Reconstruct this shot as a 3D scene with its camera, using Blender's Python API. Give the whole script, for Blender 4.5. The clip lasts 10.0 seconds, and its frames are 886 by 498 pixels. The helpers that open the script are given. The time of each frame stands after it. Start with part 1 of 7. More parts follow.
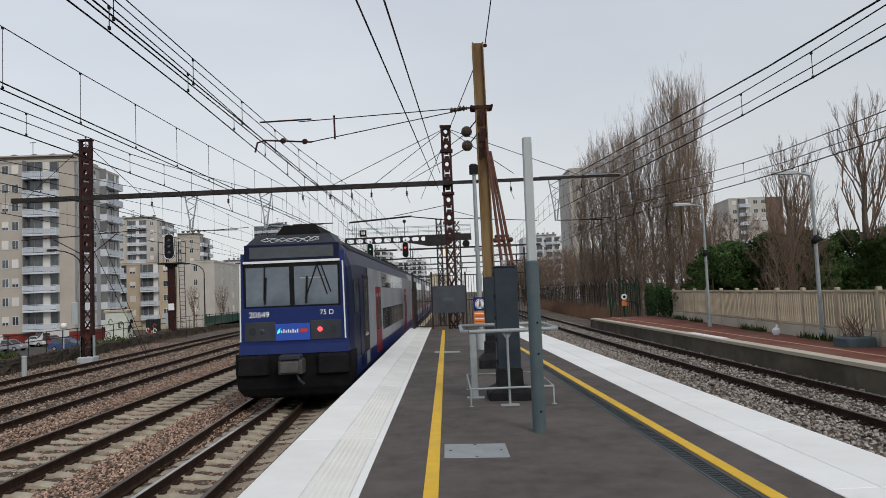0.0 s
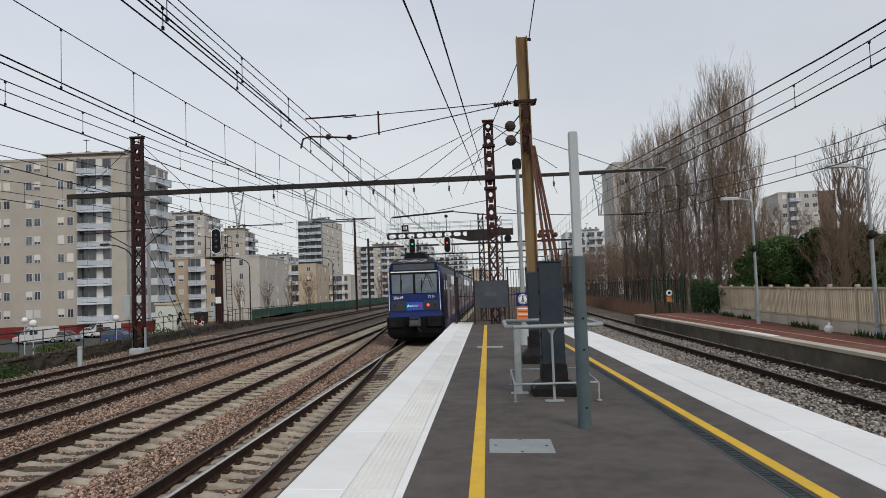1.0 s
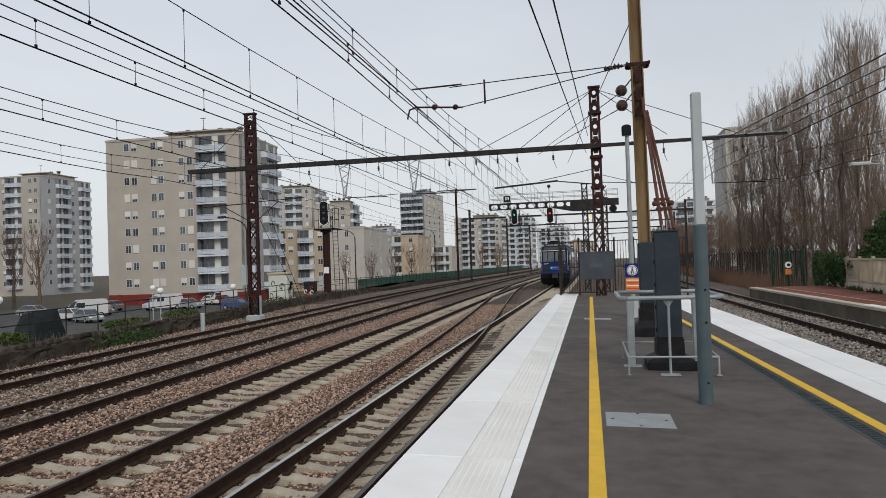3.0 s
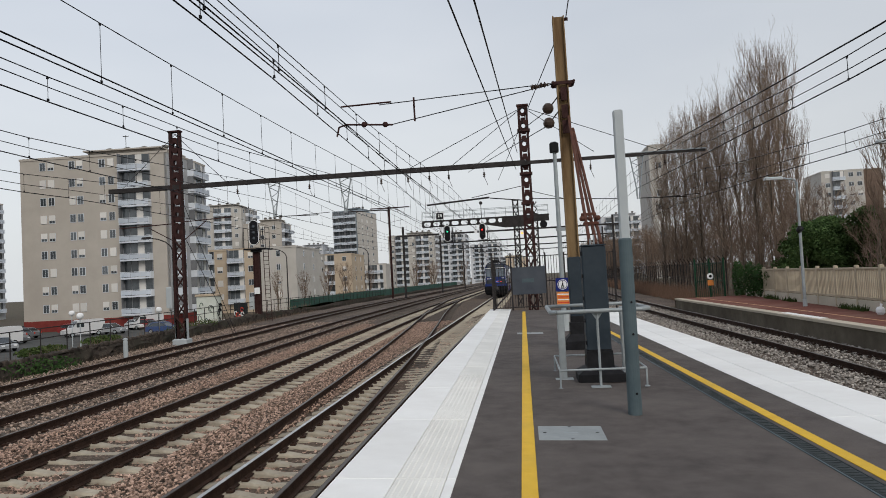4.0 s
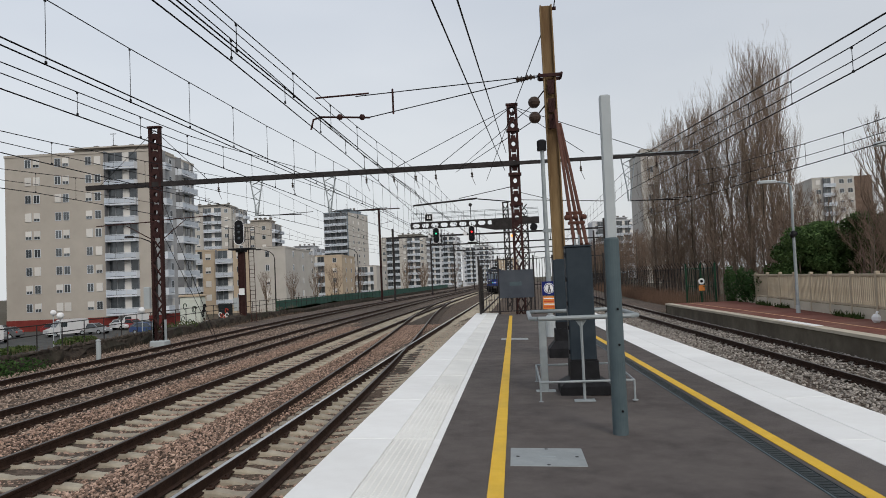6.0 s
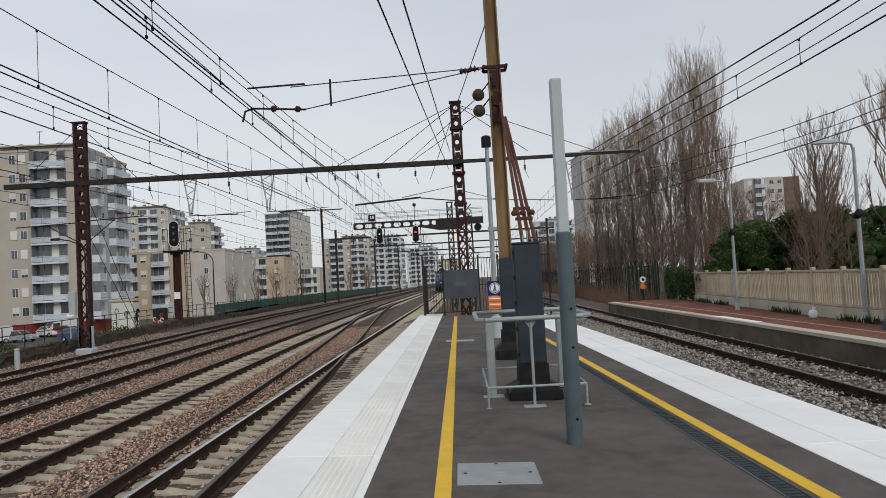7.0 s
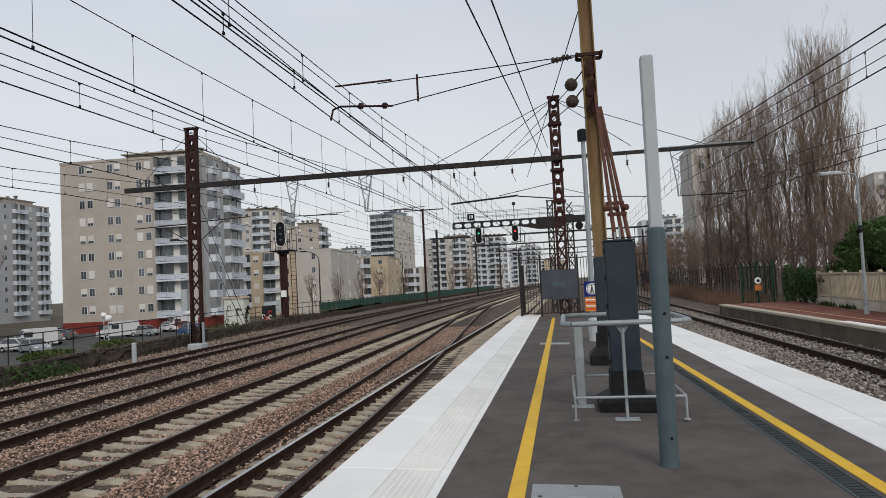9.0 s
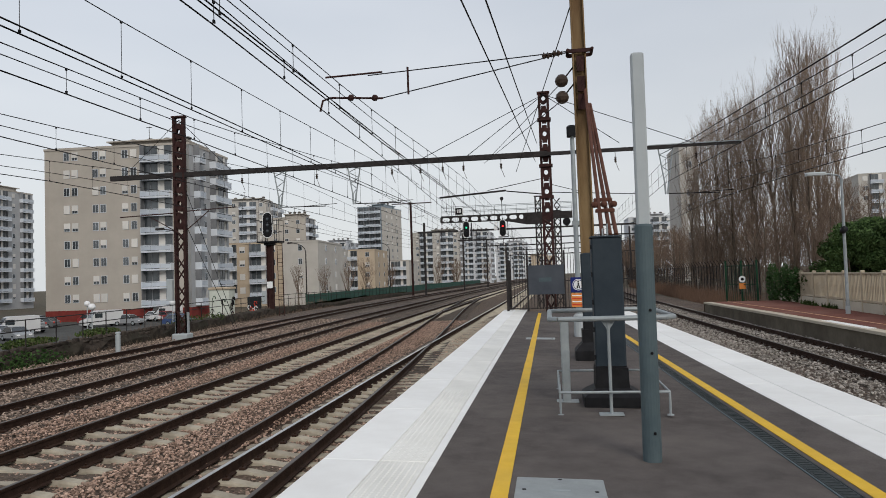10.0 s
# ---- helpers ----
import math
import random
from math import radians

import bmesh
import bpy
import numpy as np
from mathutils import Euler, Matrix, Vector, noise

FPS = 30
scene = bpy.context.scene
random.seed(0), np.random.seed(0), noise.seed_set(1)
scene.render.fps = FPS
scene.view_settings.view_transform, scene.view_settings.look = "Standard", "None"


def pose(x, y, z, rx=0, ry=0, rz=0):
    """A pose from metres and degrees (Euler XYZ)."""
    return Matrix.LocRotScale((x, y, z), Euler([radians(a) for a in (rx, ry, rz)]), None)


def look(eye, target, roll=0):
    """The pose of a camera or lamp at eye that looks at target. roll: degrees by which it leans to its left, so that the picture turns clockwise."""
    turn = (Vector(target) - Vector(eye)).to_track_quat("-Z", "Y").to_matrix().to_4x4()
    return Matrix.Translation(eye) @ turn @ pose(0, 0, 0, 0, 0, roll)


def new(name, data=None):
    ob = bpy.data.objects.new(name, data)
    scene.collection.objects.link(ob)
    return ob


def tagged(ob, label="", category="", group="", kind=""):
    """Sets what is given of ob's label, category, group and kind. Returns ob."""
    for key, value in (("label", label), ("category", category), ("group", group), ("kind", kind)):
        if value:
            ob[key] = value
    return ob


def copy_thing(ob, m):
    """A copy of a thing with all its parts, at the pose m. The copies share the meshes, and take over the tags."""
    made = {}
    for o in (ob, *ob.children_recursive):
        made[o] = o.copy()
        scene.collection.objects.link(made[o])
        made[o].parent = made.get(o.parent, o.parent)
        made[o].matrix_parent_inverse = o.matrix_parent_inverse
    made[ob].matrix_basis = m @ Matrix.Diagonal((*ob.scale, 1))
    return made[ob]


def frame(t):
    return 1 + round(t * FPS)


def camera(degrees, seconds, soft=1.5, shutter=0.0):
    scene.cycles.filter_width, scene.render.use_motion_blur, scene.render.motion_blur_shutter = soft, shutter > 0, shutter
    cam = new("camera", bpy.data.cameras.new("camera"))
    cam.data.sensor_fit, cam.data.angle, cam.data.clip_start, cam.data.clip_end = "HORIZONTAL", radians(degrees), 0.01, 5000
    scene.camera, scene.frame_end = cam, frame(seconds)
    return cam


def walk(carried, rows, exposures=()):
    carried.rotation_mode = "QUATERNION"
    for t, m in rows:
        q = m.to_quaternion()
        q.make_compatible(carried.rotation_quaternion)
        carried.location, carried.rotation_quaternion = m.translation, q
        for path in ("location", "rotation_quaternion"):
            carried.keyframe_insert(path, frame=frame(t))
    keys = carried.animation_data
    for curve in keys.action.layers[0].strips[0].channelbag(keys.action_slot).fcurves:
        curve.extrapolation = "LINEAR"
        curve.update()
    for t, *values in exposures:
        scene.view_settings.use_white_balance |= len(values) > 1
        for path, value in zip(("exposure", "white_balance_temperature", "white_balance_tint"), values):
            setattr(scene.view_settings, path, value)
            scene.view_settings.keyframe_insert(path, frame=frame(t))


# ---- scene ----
cam = camera(64.6, 10.0, soft=0.9)
PATH = [
    (0, (0.207, -0.218, 1.713), (0.202, 1.778, 1.837), -2.40),
    (0.5, (0.197, -0.244, 1.727), (0.158, 1.752, 1.846), -2.40),
    (1, (0.161, -0.240, 1.716), (0.038, 1.753, 1.830), -2.10),
    (1.2, (0.146, -0.206, 1.671), (-0.060, 1.781, 1.769), -1.80),
    (1.5, (0.093, -0.228, 1.686), (-0.312, 1.730, 1.733), -1.70),
    (1.7, (0.076, -0.145, 1.664), (-0.525, 1.762, 1.684), -1.42),
    (2, (-0.011, -0.287, 1.691), (-0.835, 1.535, 1.688), -1.20),
    (2.2, (-0.015, -0.176, 1.678), (-0.902, 1.616, 1.676), -1.11),
    (2.5, (-0.045, -0.231, 1.689), (-0.808, 1.617, 1.697), -1.00),
    (2.8, (0.008, -0.160, 1.696), (-0.533, 1.766, 1.724), -1.42),
    (3, (0.006, -0.165, 1.701), (-0.403, 1.792, 1.743), -1.90),
    (3.2, (0.020, -0.145, 1.700), (-0.316, 1.825, 1.754), -2.30),
    (4.5, (0.064, -0.019, 1.697), (-0.149, 1.968, 1.785), -3.10),
    (5, (0.181, 0.195, 1.686), (-0.054, 2.180, 1.770), -2.60),
    (6.5, (0.227, 1.151, 1.673), (0.091, 3.144, 1.764), -2.70),
    (7, (0.213, 1.481, 1.659), (0.173, 3.479, 1.744), -3.10),
    (7.5, (0.235, 1.742, 1.679), (0.262, 3.740, 1.761), -3.00),
    (7.8, (0.339, 1.843, 1.651), (0.260, 3.839, 1.745), -2.14),
    (8, (0.397, 1.988, 1.641), (0.218, 3.978, 1.742), -1.60),
    (8.2, (0.453, 2.006, 1.658), (0.195, 3.986, 1.756), -1.72),
    (8.5, (0.467, 2.055, 1.655), (0.156, 4.028, 1.751), -2.60),
    (9, (0.439, 2.052, 1.652), (0.109, 4.022, 1.751), -2.80),
    (9.5, (0.437, 2.050, 1.645), (0.122, 4.022, 1.737), -2.00),
    (10, (0.429, 2.038, 1.648), (0.134, 4.015, 1.728), -1.90),
]
walk(cam, [(t, look(eye, target, roll)) for t, eye, target, roll in PATH])

# ---- world, sun, exposure ----
world = bpy.data.worlds.new("overcast_sky")
scene.world = world
world.use_nodes = True
wt = world.node_tree
wt.nodes.clear()
SUN_EL, SUN_AZ = 35, 150
w_out = wt.nodes.new("ShaderNodeOutputWorld")
w_bg = wt.nodes.new("ShaderNodeBackground")
w_sky = wt.nodes.new("ShaderNodeTexSky")
w_sky.sky_type, w_sky.sun_disc = "NISHITA", False
w_sky.sun_elevation, w_sky.sun_rotation = radians(SUN_EL), radians(SUN_AZ)
w_sky.dust_density, w_sky.air_density = 3.0, 1.2
w_co = wt.nodes.new("ShaderNodeTexCoord")
w_map = wt.nodes.new("ShaderNodeMapping")
w_map.inputs["Scale"].default_value = (1.2, 1.2, 3.5)
w_noise = wt.nodes.new("ShaderNodeTexNoise")
w_noise.inputs["Scale"].default_value, w_noise.inputs["Detail"].default_value = 1.3, 4
w_ramp = wt.nodes.new("ShaderNodeValToRGB")
w_ramp.color_ramp.elements[0].position, w_ramp.color_ramp.elements[0].color = 0.3, (5.9, 6.45, 7.35, 1)
w_ramp.color_ramp.elements[1].position, w_ramp.color_ramp.elements[1].color = 0.75, (7.2, 7.65, 8.4, 1)
w_sep = wt.nodes.new("ShaderNodeSeparateXYZ")
w_hor = wt.nodes.new("ShaderNodeValToRGB")
w_hor.color_ramp.elements[0].position, w_hor.color_ramp.elements[0].color = 0.0, (1.2, 1.15, 1.05, 1)
w_hor.color_ramp.elements[1].position, w_hor.color_ramp.elements[1].color = 0.45, (1, 1, 1, 1)
w_mul = wt.nodes.new("ShaderNodeMix")
w_mul.data_type, w_mul.blend_type = "RGBA", "MULTIPLY"
w_mul.inputs["Factor"].default_value = 1
w_mix = wt.nodes.new("ShaderNodeMix")
w_mix.data_type = "RGBA"
w_mix.inputs["Factor"].default_value = 0.88
wl = wt.links.new
wl(w_co.outputs["Generated"], w_map.inputs["Vector"])
wl(w_map.outputs["Vector"], w_noise.inputs["Vector"])
wl(w_noise.outputs["Fac"], w_ramp.inputs["Fac"])
wl(w_co.outputs["Generated"], w_sep.inputs["Vector"])
wl(w_sep.outputs["Z"], w_hor.inputs["Fac"])
w_side = wt.nodes.new("ShaderNodeMapRange")
w_side.inputs["From Min"].default_value, w_side.inputs["From Max"].default_value = -0.5, 0.7
w_side.inputs["To Min"].default_value, w_side.inputs["To Max"].default_value = 1.03, 0.84
w_tone = wt.nodes.new("ShaderNodeVectorMath")
w_tone.operation = "SCALE"
wl(w_sep.outputs["X"], w_side.inputs["Value"])
wl(w_ramp.outputs["Color"], w_tone.inputs[0])
wl(w_side.outputs["Result"], w_tone.inputs["Scale"])
wl(w_tone.outputs["Vector"], w_mul.inputs["A"])
wl(w_hor.outputs["Color"], w_mul.inputs["B"])
wl(w_sky.outputs["Color"], w_mix.inputs["A"])
wl(w_mul.outputs["Result"], w_mix.inputs["B"])
wl(w_mix.outputs["Result"], w_bg.inputs["Color"])
wl(w_bg.outputs["Background"], w_out.inputs["Surface"])
w_bg.inputs["Strength"].default_value = 0.1
sun_data = bpy.data.lights.new("sun", "SUN")
sun_data.energy, sun_data.angle, sun_data.color = 1.5, radians(25), (1.0, 0.95, 0.88)
sun = new("sun", sun_data)
az = radians(SUN_AZ)
sun.matrix_world = look((0, 0, 60), (-math.sin(az) * math.cos(radians(SUN_EL)), -math.cos(az) * math.cos(radians(SUN_EL)), 60 - math.sin(radians(SUN_EL))))
scene.view_settings.exposure = 0.0

# ---- materials ----
MATS = {}


def surf(name, c1, c2, scale=6.0, rough=0.7, bump=0.0, metal=0.0, fine=60.0, big=None, jitter=0.0, bscale=None, stretch=None, spec=0.12, island=0.0):
    """A procedural surface: two colours mixed by noise, a larger stain, fine relief; jitter varies it from object to object."""
    m = bpy.data.materials.new(name)
    m.use_nodes = True
    nt = m.node_tree
    b = nt.nodes["Principled BSDF"]
    b.inputs["Roughness"].default_value, b.inputs["Metallic"].default_value = rough, metal
    b.inputs["Specular IOR Level"].default_value = spec
    co = nt.nodes.new("ShaderNodeTexCoord")
    src = co.outputs["Object"]
    if stretch:
        mp = nt.nodes.new("ShaderNodeMapping")
        mp.inputs["Scale"].default_value = stretch
        nt.links.new(src, mp.inputs["Vector"])
        src = mp.outputs["Vector"]
    n1 = nt.nodes.new("ShaderNodeTexNoise")
    n1.inputs["Scale"].default_value, n1.inputs["Detail"].default_value, n1.inputs["Roughness"].default_value = scale, 6, 0.65
    nt.links.new(src, n1.inputs["Vector"])
    rp = nt.nodes.new("ShaderNodeValToRGB")
    rp.color_ramp.elements[0].position, rp.color_ramp.elements[0].color = 0.32, (*c1, 1)
    rp.color_ramp.elements[1].position, rp.color_ramp.elements[1].color = 0.68, (*c2, 1)
    nt.links.new(n1.outputs["Fac"], rp.inputs["Fac"])
    col = rp.outputs["Color"]
    if big:
        c3, bs, amount = big
        n2 = nt.nodes.new("ShaderNodeTexNoise")
        n2.inputs["Scale"].default_value, n2.inputs["Detail"].default_value = bs, 4
        nt.links.new(src, n2.inputs["Vector"])
        mr = nt.nodes.new("ShaderNodeMapRange")
        mr.inputs["From Min"].default_value, mr.inputs["From Max"].default_value, mr.inputs["To Max"].default_value = 0.45, 0.7, amount
        nt.links.new(n2.outputs["Fac"], mr.inputs["Value"])
        mx = nt.nodes.new("ShaderNodeMix")
        mx.data_type = "RGBA"
        nt.links.new(mr.outputs["Result"], mx.inputs["Factor"])
        nt.links.new(col, mx.inputs["A"])
        mx.inputs["B"].default_value = (*c3, 1)
        col = mx.outputs["Result"]
    if jitter or island:
        hs = nt.nodes.new("ShaderNodeHueSaturation")
        if island:
            geo = nt.nodes.new("ShaderNodeNewGeometry")
            rnd = geo.outputs["Random Per Island"]
        else:
            info = nt.nodes.new("ShaderNodeObjectInfo")
            rnd = info.outputs["Random"]
        mr2 = nt.nodes.new("ShaderNodeMapRange")
        j = jitter or island
        mr2.inputs["To Min"].default_value, mr2.inputs["To Max"].default_value = 1 - j, 1 + j
        nt.links.new(rnd, mr2.inputs["Value"])
        nt.links.new(mr2.outputs["Result"], hs.inputs["Value"])
        nt.links.new(col, hs.inputs["Color"])
        col = hs.outputs["Color"]
    nt.links.new(col, b.inputs["Base Color"])
    if bump:
        n3 = nt.nodes.new("ShaderNodeTexNoise")
        n3.inputs["Scale"].default_value, n3.inputs["Detail"].default_value = bscale or fine, 4
        nt.links.new(src, n3.inputs["Vector"])
        bp = nt.nodes.new("ShaderNodeBump")
        bp.inputs["Strength"].default_value, bp.inputs["Distance"].default_value = bump, 0.02
        nt.links.new(n3.outputs["Fac"], bp.inputs["Height"])
        nt.links.new(bp.outputs["Normal"], b.inputs["Normal"])
    MATS[name] = m
    return m


def glow(name, c, strength):
    m = bpy.data.materials.new(name)
    m.use_nodes = True
    b = m.node_tree.nodes["Principled BSDF"]
    b.inputs["Base Color"].default_value = (*c, 1)
    b.inputs["Emission Color"].default_value, b.inputs["Emission Strength"].default_value = (*c, 1), strength
    MATS[name] = m
    return m


ASPHALT = surf("asphalt", (0.074, 0.064, 0.06), (0.12, 0.103, 0.095), 3.0, 0.85, 0.35, fine=180, big=((0.146, 0.127, 0.116), 0.6, 0.6))
WHITE_SLAB = surf("white_edge_slab", (0.78, 0.77, 0.745), (0.84, 0.835, 0.81), 2.0, 0.7, 0.15, fine=120, big=((0.70, 0.685, 0.655), 0.9, 0.6), jitter=0.03)
TACTILE = surf("tactile_slab", (0.73, 0.715, 0.67), (0.80, 0.785, 0.74), 2.5, 0.75, 0.2, fine=90, big=((0.59, 0.58, 0.54), 0.8, 0.6), jitter=0.04)
YELLOW = surf("yellow_line_paint", (0.66, 0.40, 0.035), (0.75, 0.47, 0.05), 5, 0.6, 0.15, fine=150, big=((0.5, 0.32, 0.06), 1.2, 0.35))
CONCRETE = surf("platform_wall_concrete", (0.17, 0.16, 0.145), (0.27, 0.255, 0.235), 1.5, 0.9, 0.4, fine=25, big=((0.1, 0.09, 0.08), 0.5, 0.7))
SLEEPER = surf("sleeper_concrete", (0.32, 0.28, 0.215), (0.45, 0.40, 0.315), 5, 0.9, 0.4, fine=40, big=((0.19, 0.16, 0.13), 2.0, 0.5), jitter=0.12)
WOOD_SLEEPER = surf("timber_sleeper", (0.06, 0.05, 0.042), (0.12, 0.1, 0.085), 6, 0.9, 0.5, fine=40, jitter=0.15)
RAIL_RUST = surf("rusty_rail_steel", (0.026, 0.015, 0.011), (0.055, 0.032, 0.023), 6, 0.75, 0.3, fine=50, metal=0.2)
RAIL_TOP = surf("worn_rail_head", (0.07, 0.058, 0.05), (0.14, 0.12, 0.105), 8, 0.45, metal=0.7, stretch=(1, 0.1, 1))
RAIL_SHINE = surf("polished_rail_head", (0.4, 0.4, 0.4), (0.55, 0.55, 0.56), 4, 0.3, metal=0.7)
BALLAST = surf("ballast_bed", (0.03, 0.022, 0.017), (0.19, 0.14, 0.105), 16, 0.95, 1.0, bscale=22, big=((0.09, 0.075, 0.065), 0.25, 0.55))
BALLAST_DARK = surf("old_ballast_bed", (0.028, 0.021, 0.017), (0.22, 0.17, 0.138), 16, 0.95, 1.0, bscale=22, big=((0.055, 0.046, 0.04), 0.3, 0.6))
STONE_WARM = surf("ballast_stone", (0.24, 0.16, 0.12), (0.46, 0.325, 0.255), 7, 0.95, island=0.62)
STONE_DARK = surf("old_ballast_stone", (0.175, 0.13, 0.104), (0.39, 0.3, 0.24), 7, 0.95, island=0.65)
STONE_GREY = surf("grey_ballast_stone", (0.23, 0.205, 0.18), (0.38, 0.345, 0.305), 7, 0.95, island=0.45)
DARK_STEEL = surf("dark_rusty_mast", (0.026, 0.012, 0.012), (0.058, 0.027, 0.024), 4, 0.75, 0.2, fine=30, jitter=0.1)
GANTRY_STEEL = surf("dark_grey_gantry_steel", (0.02, 0.018, 0.018), (0.045, 0.04, 0.039), 3, 0.7, 0.1)
GALV = surf("galvanised_steel", (0.26, 0.29, 0.30), (0.36, 0.39, 0.40), 5, 0.5, 0.08, metal=0.25, big=((0.22, 0.24, 0.245), 1.2, 0.5))
GREY_PAINT = surf("pale_grey_paint", (0.36, 0.39, 0.40), (0.42, 0.45, 0.46), 2, 0.45, 0.05)
SLATE_PAINT = surf("blue_grey_paint", (0.06, 0.085, 0.095), (0.09, 0.12, 0.13), 2, 0.5, 0.08, big=((0.08, 0.1, 0.11), 0.8, 0.5))
CABINET = surf("dark_slate_cabinet", (0.022, 0.031, 0.04), (0.034, 0.045, 0.055), 2, 0.5, 0.05, big=((0.05, 0.06, 0.068), 1.0, 0.4))
BLACK_RUBBER = surf("black_base_paint", (0.008, 0.008, 0.009), (0.018, 0.018, 0.02), 6, 0.6, 0.1)
RUST_POLE = surf("weathered_yellow_brown_steel", (0.15, 0.10, 0.05), (0.26, 0.18, 0.095), 1.6, 0.8, 0.25, fine=30, big=((0.10, 0.05, 0.025), 1.0, 0.8), stretch=(3, 3, 0.5))
WIRE = surf("overhead_wire_copper", (0.006, 0.006, 0.007), (0.016, 0.016, 0.017), 3, 0.6)
INSULATOR = surf("brown_glass_insulator", (0.04, 0.028, 0.022), (0.07, 0.05, 0.04), 5, 0.3)
DRAIN = surf("drain_grate_steel", (0.028, 0.034, 0.036), (0.05, 0.058, 0.06), 8, 0.6, 0.2)
LID = surf("hatch_lid_steel", (0.27, 0.29, 0.29), (0.33, 0.35, 0.35), 6, 0.55, 0.1, metal=0.2, big=((0.22, 0.235, 0.235), 2, 0.5))
WHITE = surf("white_paint", (0.74, 0.74, 0.74), (0.82, 0.82, 0.82), 3, 0.5)
BLACK = surf("black_paint", (0.006, 0.006, 0.007), (0.014, 0.014, 0.016), 4, 0.5)
NAVY = surf("sign_navy", (0.012, 0.02, 0.12), (0.016, 0.026, 0.15), 3, 0.4)
RED = surf("red_paint", (0.5, 0.045, 0.025), (0.6, 0.06, 0.035), 3, 0.5)
ORANGE = surf("orange_paint", (0.62, 0.2, 0.05), (0.7, 0.26, 0.07), 3, 0.5)
GREEN_PAINT = surf("dark_green_paint", (0.012, 0.04, 0.022), (0.02, 0.06, 0.032), 3, 0.5)
FACADE = surf("beige_render", (0.40, 0.365, 0.32), (0.46, 0.42, 0.37), 0.35, 0.9, 0.1, fine=4, big=((0.35, 0.315, 0.275), 0.12, 0.5))
# Cool copy of the beige for side faces, sky light put into the colour.
FACADE_SIDE = surf("pale_grey_render", (0.36, 0.365, 0.375), (0.44, 0.445, 0.45), 0.4, 0.9, 0.1, fine=4, big=((0.38, 0.38, 0.37), 0.15, 0.5))
FACADE_TAN = surf("tan_render", (0.42, 0.34, 0.25), (0.5, 0.41, 0.31), 0.4, 0.9, 0.1, fine=4)
FACADE_PALE = surf("cream_render", (0.43, 0.405, 0.37), (0.51, 0.485, 0.445), 0.3, 0.9, 0.1, fine=4)
FACADE_BLUE = surf("blue_grey_cladding", (0.22, 0.27, 0.31), (0.32, 0.37, 0.41), 0.3, 0.8)
# Distance haze is put into this wall colour: paler and bluer for far blocks.
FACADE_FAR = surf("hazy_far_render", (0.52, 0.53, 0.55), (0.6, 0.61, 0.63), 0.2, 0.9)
ROOF_GREY = surf("roof_felt", (0.13, 0.12, 0.11), (0.19, 0.18, 0.165), 0.6, 0.9)
# Balcony white, dimmed and blued: the shadow side's cast is in the colour.
BALCONY = surf("white_balcony_panel", (0.56, 0.60, 0.65), (0.66, 0.69, 0.73), 0.6, 0.75, jitter=0.06)
BALCONY_PANEL = surf("blue_grey_balcony_panel", (0.42, 0.47, 0.53), (0.54, 0.58, 0.63), 0.7, 0.7, jitter=0.1)
# Loggia walls with the recess's shade put into their colour.
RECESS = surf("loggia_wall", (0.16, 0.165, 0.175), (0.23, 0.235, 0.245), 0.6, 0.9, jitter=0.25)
SHUTTER = surf("white_shutter", (0.6, 0.58, 0.55), (0.68, 0.66, 0.62), 1, 0.8, jitter=0.12)
BRICK_RED = surf("dark_red_plinth", (0.15, 0.03, 0.026), (0.21, 0.045, 0.038), 0.8, 0.85)
OLD_STONE = surf("old_stone_wall", (0.02, 0.016, 0.013), (0.075, 0.06, 0.048), 2.2, 0.95, 1.0, bscale=5, big=((0.03, 0.03, 0.02), 0.7, 0.8))
PARKING = surf("car_park_tarmac", (0.06, 0.06, 0.058), (0.1, 0.1, 0.095), 0.6, 0.9, 0.2)
GRASS = surf("rough_grass", (0.03, 0.055, 0.015), (0.08, 0.10, 0.035), 0.8, 0.95, 0.8, bscale=3, big=((0.1, 0.085, 0.05), 0.12, 0.7))
EARTH = surf("brown_earth", (0.07, 0.055, 0.042), (0.13, 0.105, 0.08), 1.2, 0.95, 0.8, bscale=6, big=((0.05, 0.065, 0.03), 0.3, 0.6))
RED_TARMAC = surf("red_platform_tarmac", (0.13, 0.050, 0.038), (0.19, 0.075, 0.055), 1.2, 0.9, 0.3, fine=60, big=((0.22, 0.13, 0.10), 0.35, 0.6))
CREAM_EDGE = surf("cream_platform_coping", (0.42, 0.37, 0.29), (0.52, 0.46, 0.37), 1.0, 0.85, 0.2)
PLINTH = surf("fence_plinth_concrete", (0.42, 0.38, 0.31), (0.54, 0.49, 0.40), 1.0, 0.9, 0.3, fine=20, big=((0.24, 0.23, 0.17), 0.5, 0.6))
FENCE_TAN = surf("tan_fence_concrete", (0.35, 0.295, 0.215), (0.46, 0.395, 0.295), 1.5, 0.85, 0.2, jitter=0.12)
BARK = surf("bark", (0.10, 0.08, 0.062), (0.17, 0.14, 0.11), 2, 0.95, 0.4)
TWIG = surf("bare_twigs", (0.185, 0.135, 0.1), (0.3, 0.228, 0.176), 1.5, 0.95)
TWIG_DARK = surf("dark_bare_twigs", (0.13, 0.092, 0.069), (0.225, 0.163, 0.123), 1.5, 0.95)
IVY = surf("ivy_leaf", (0.02, 0.05, 0.012), (0.045, 0.085, 0.025), 2, 0.7, island=0.4)
PINE = surf("evergreen_needles", (0.03, 0.062, 0.018), (0.085, 0.13, 0.045), 1.2, 0.85, island=0.45)
BUSH = surf("bush_leaf", (0.032, 0.055, 0.015), (0.07, 0.095, 0.03), 2, 0.8, island=0.4)
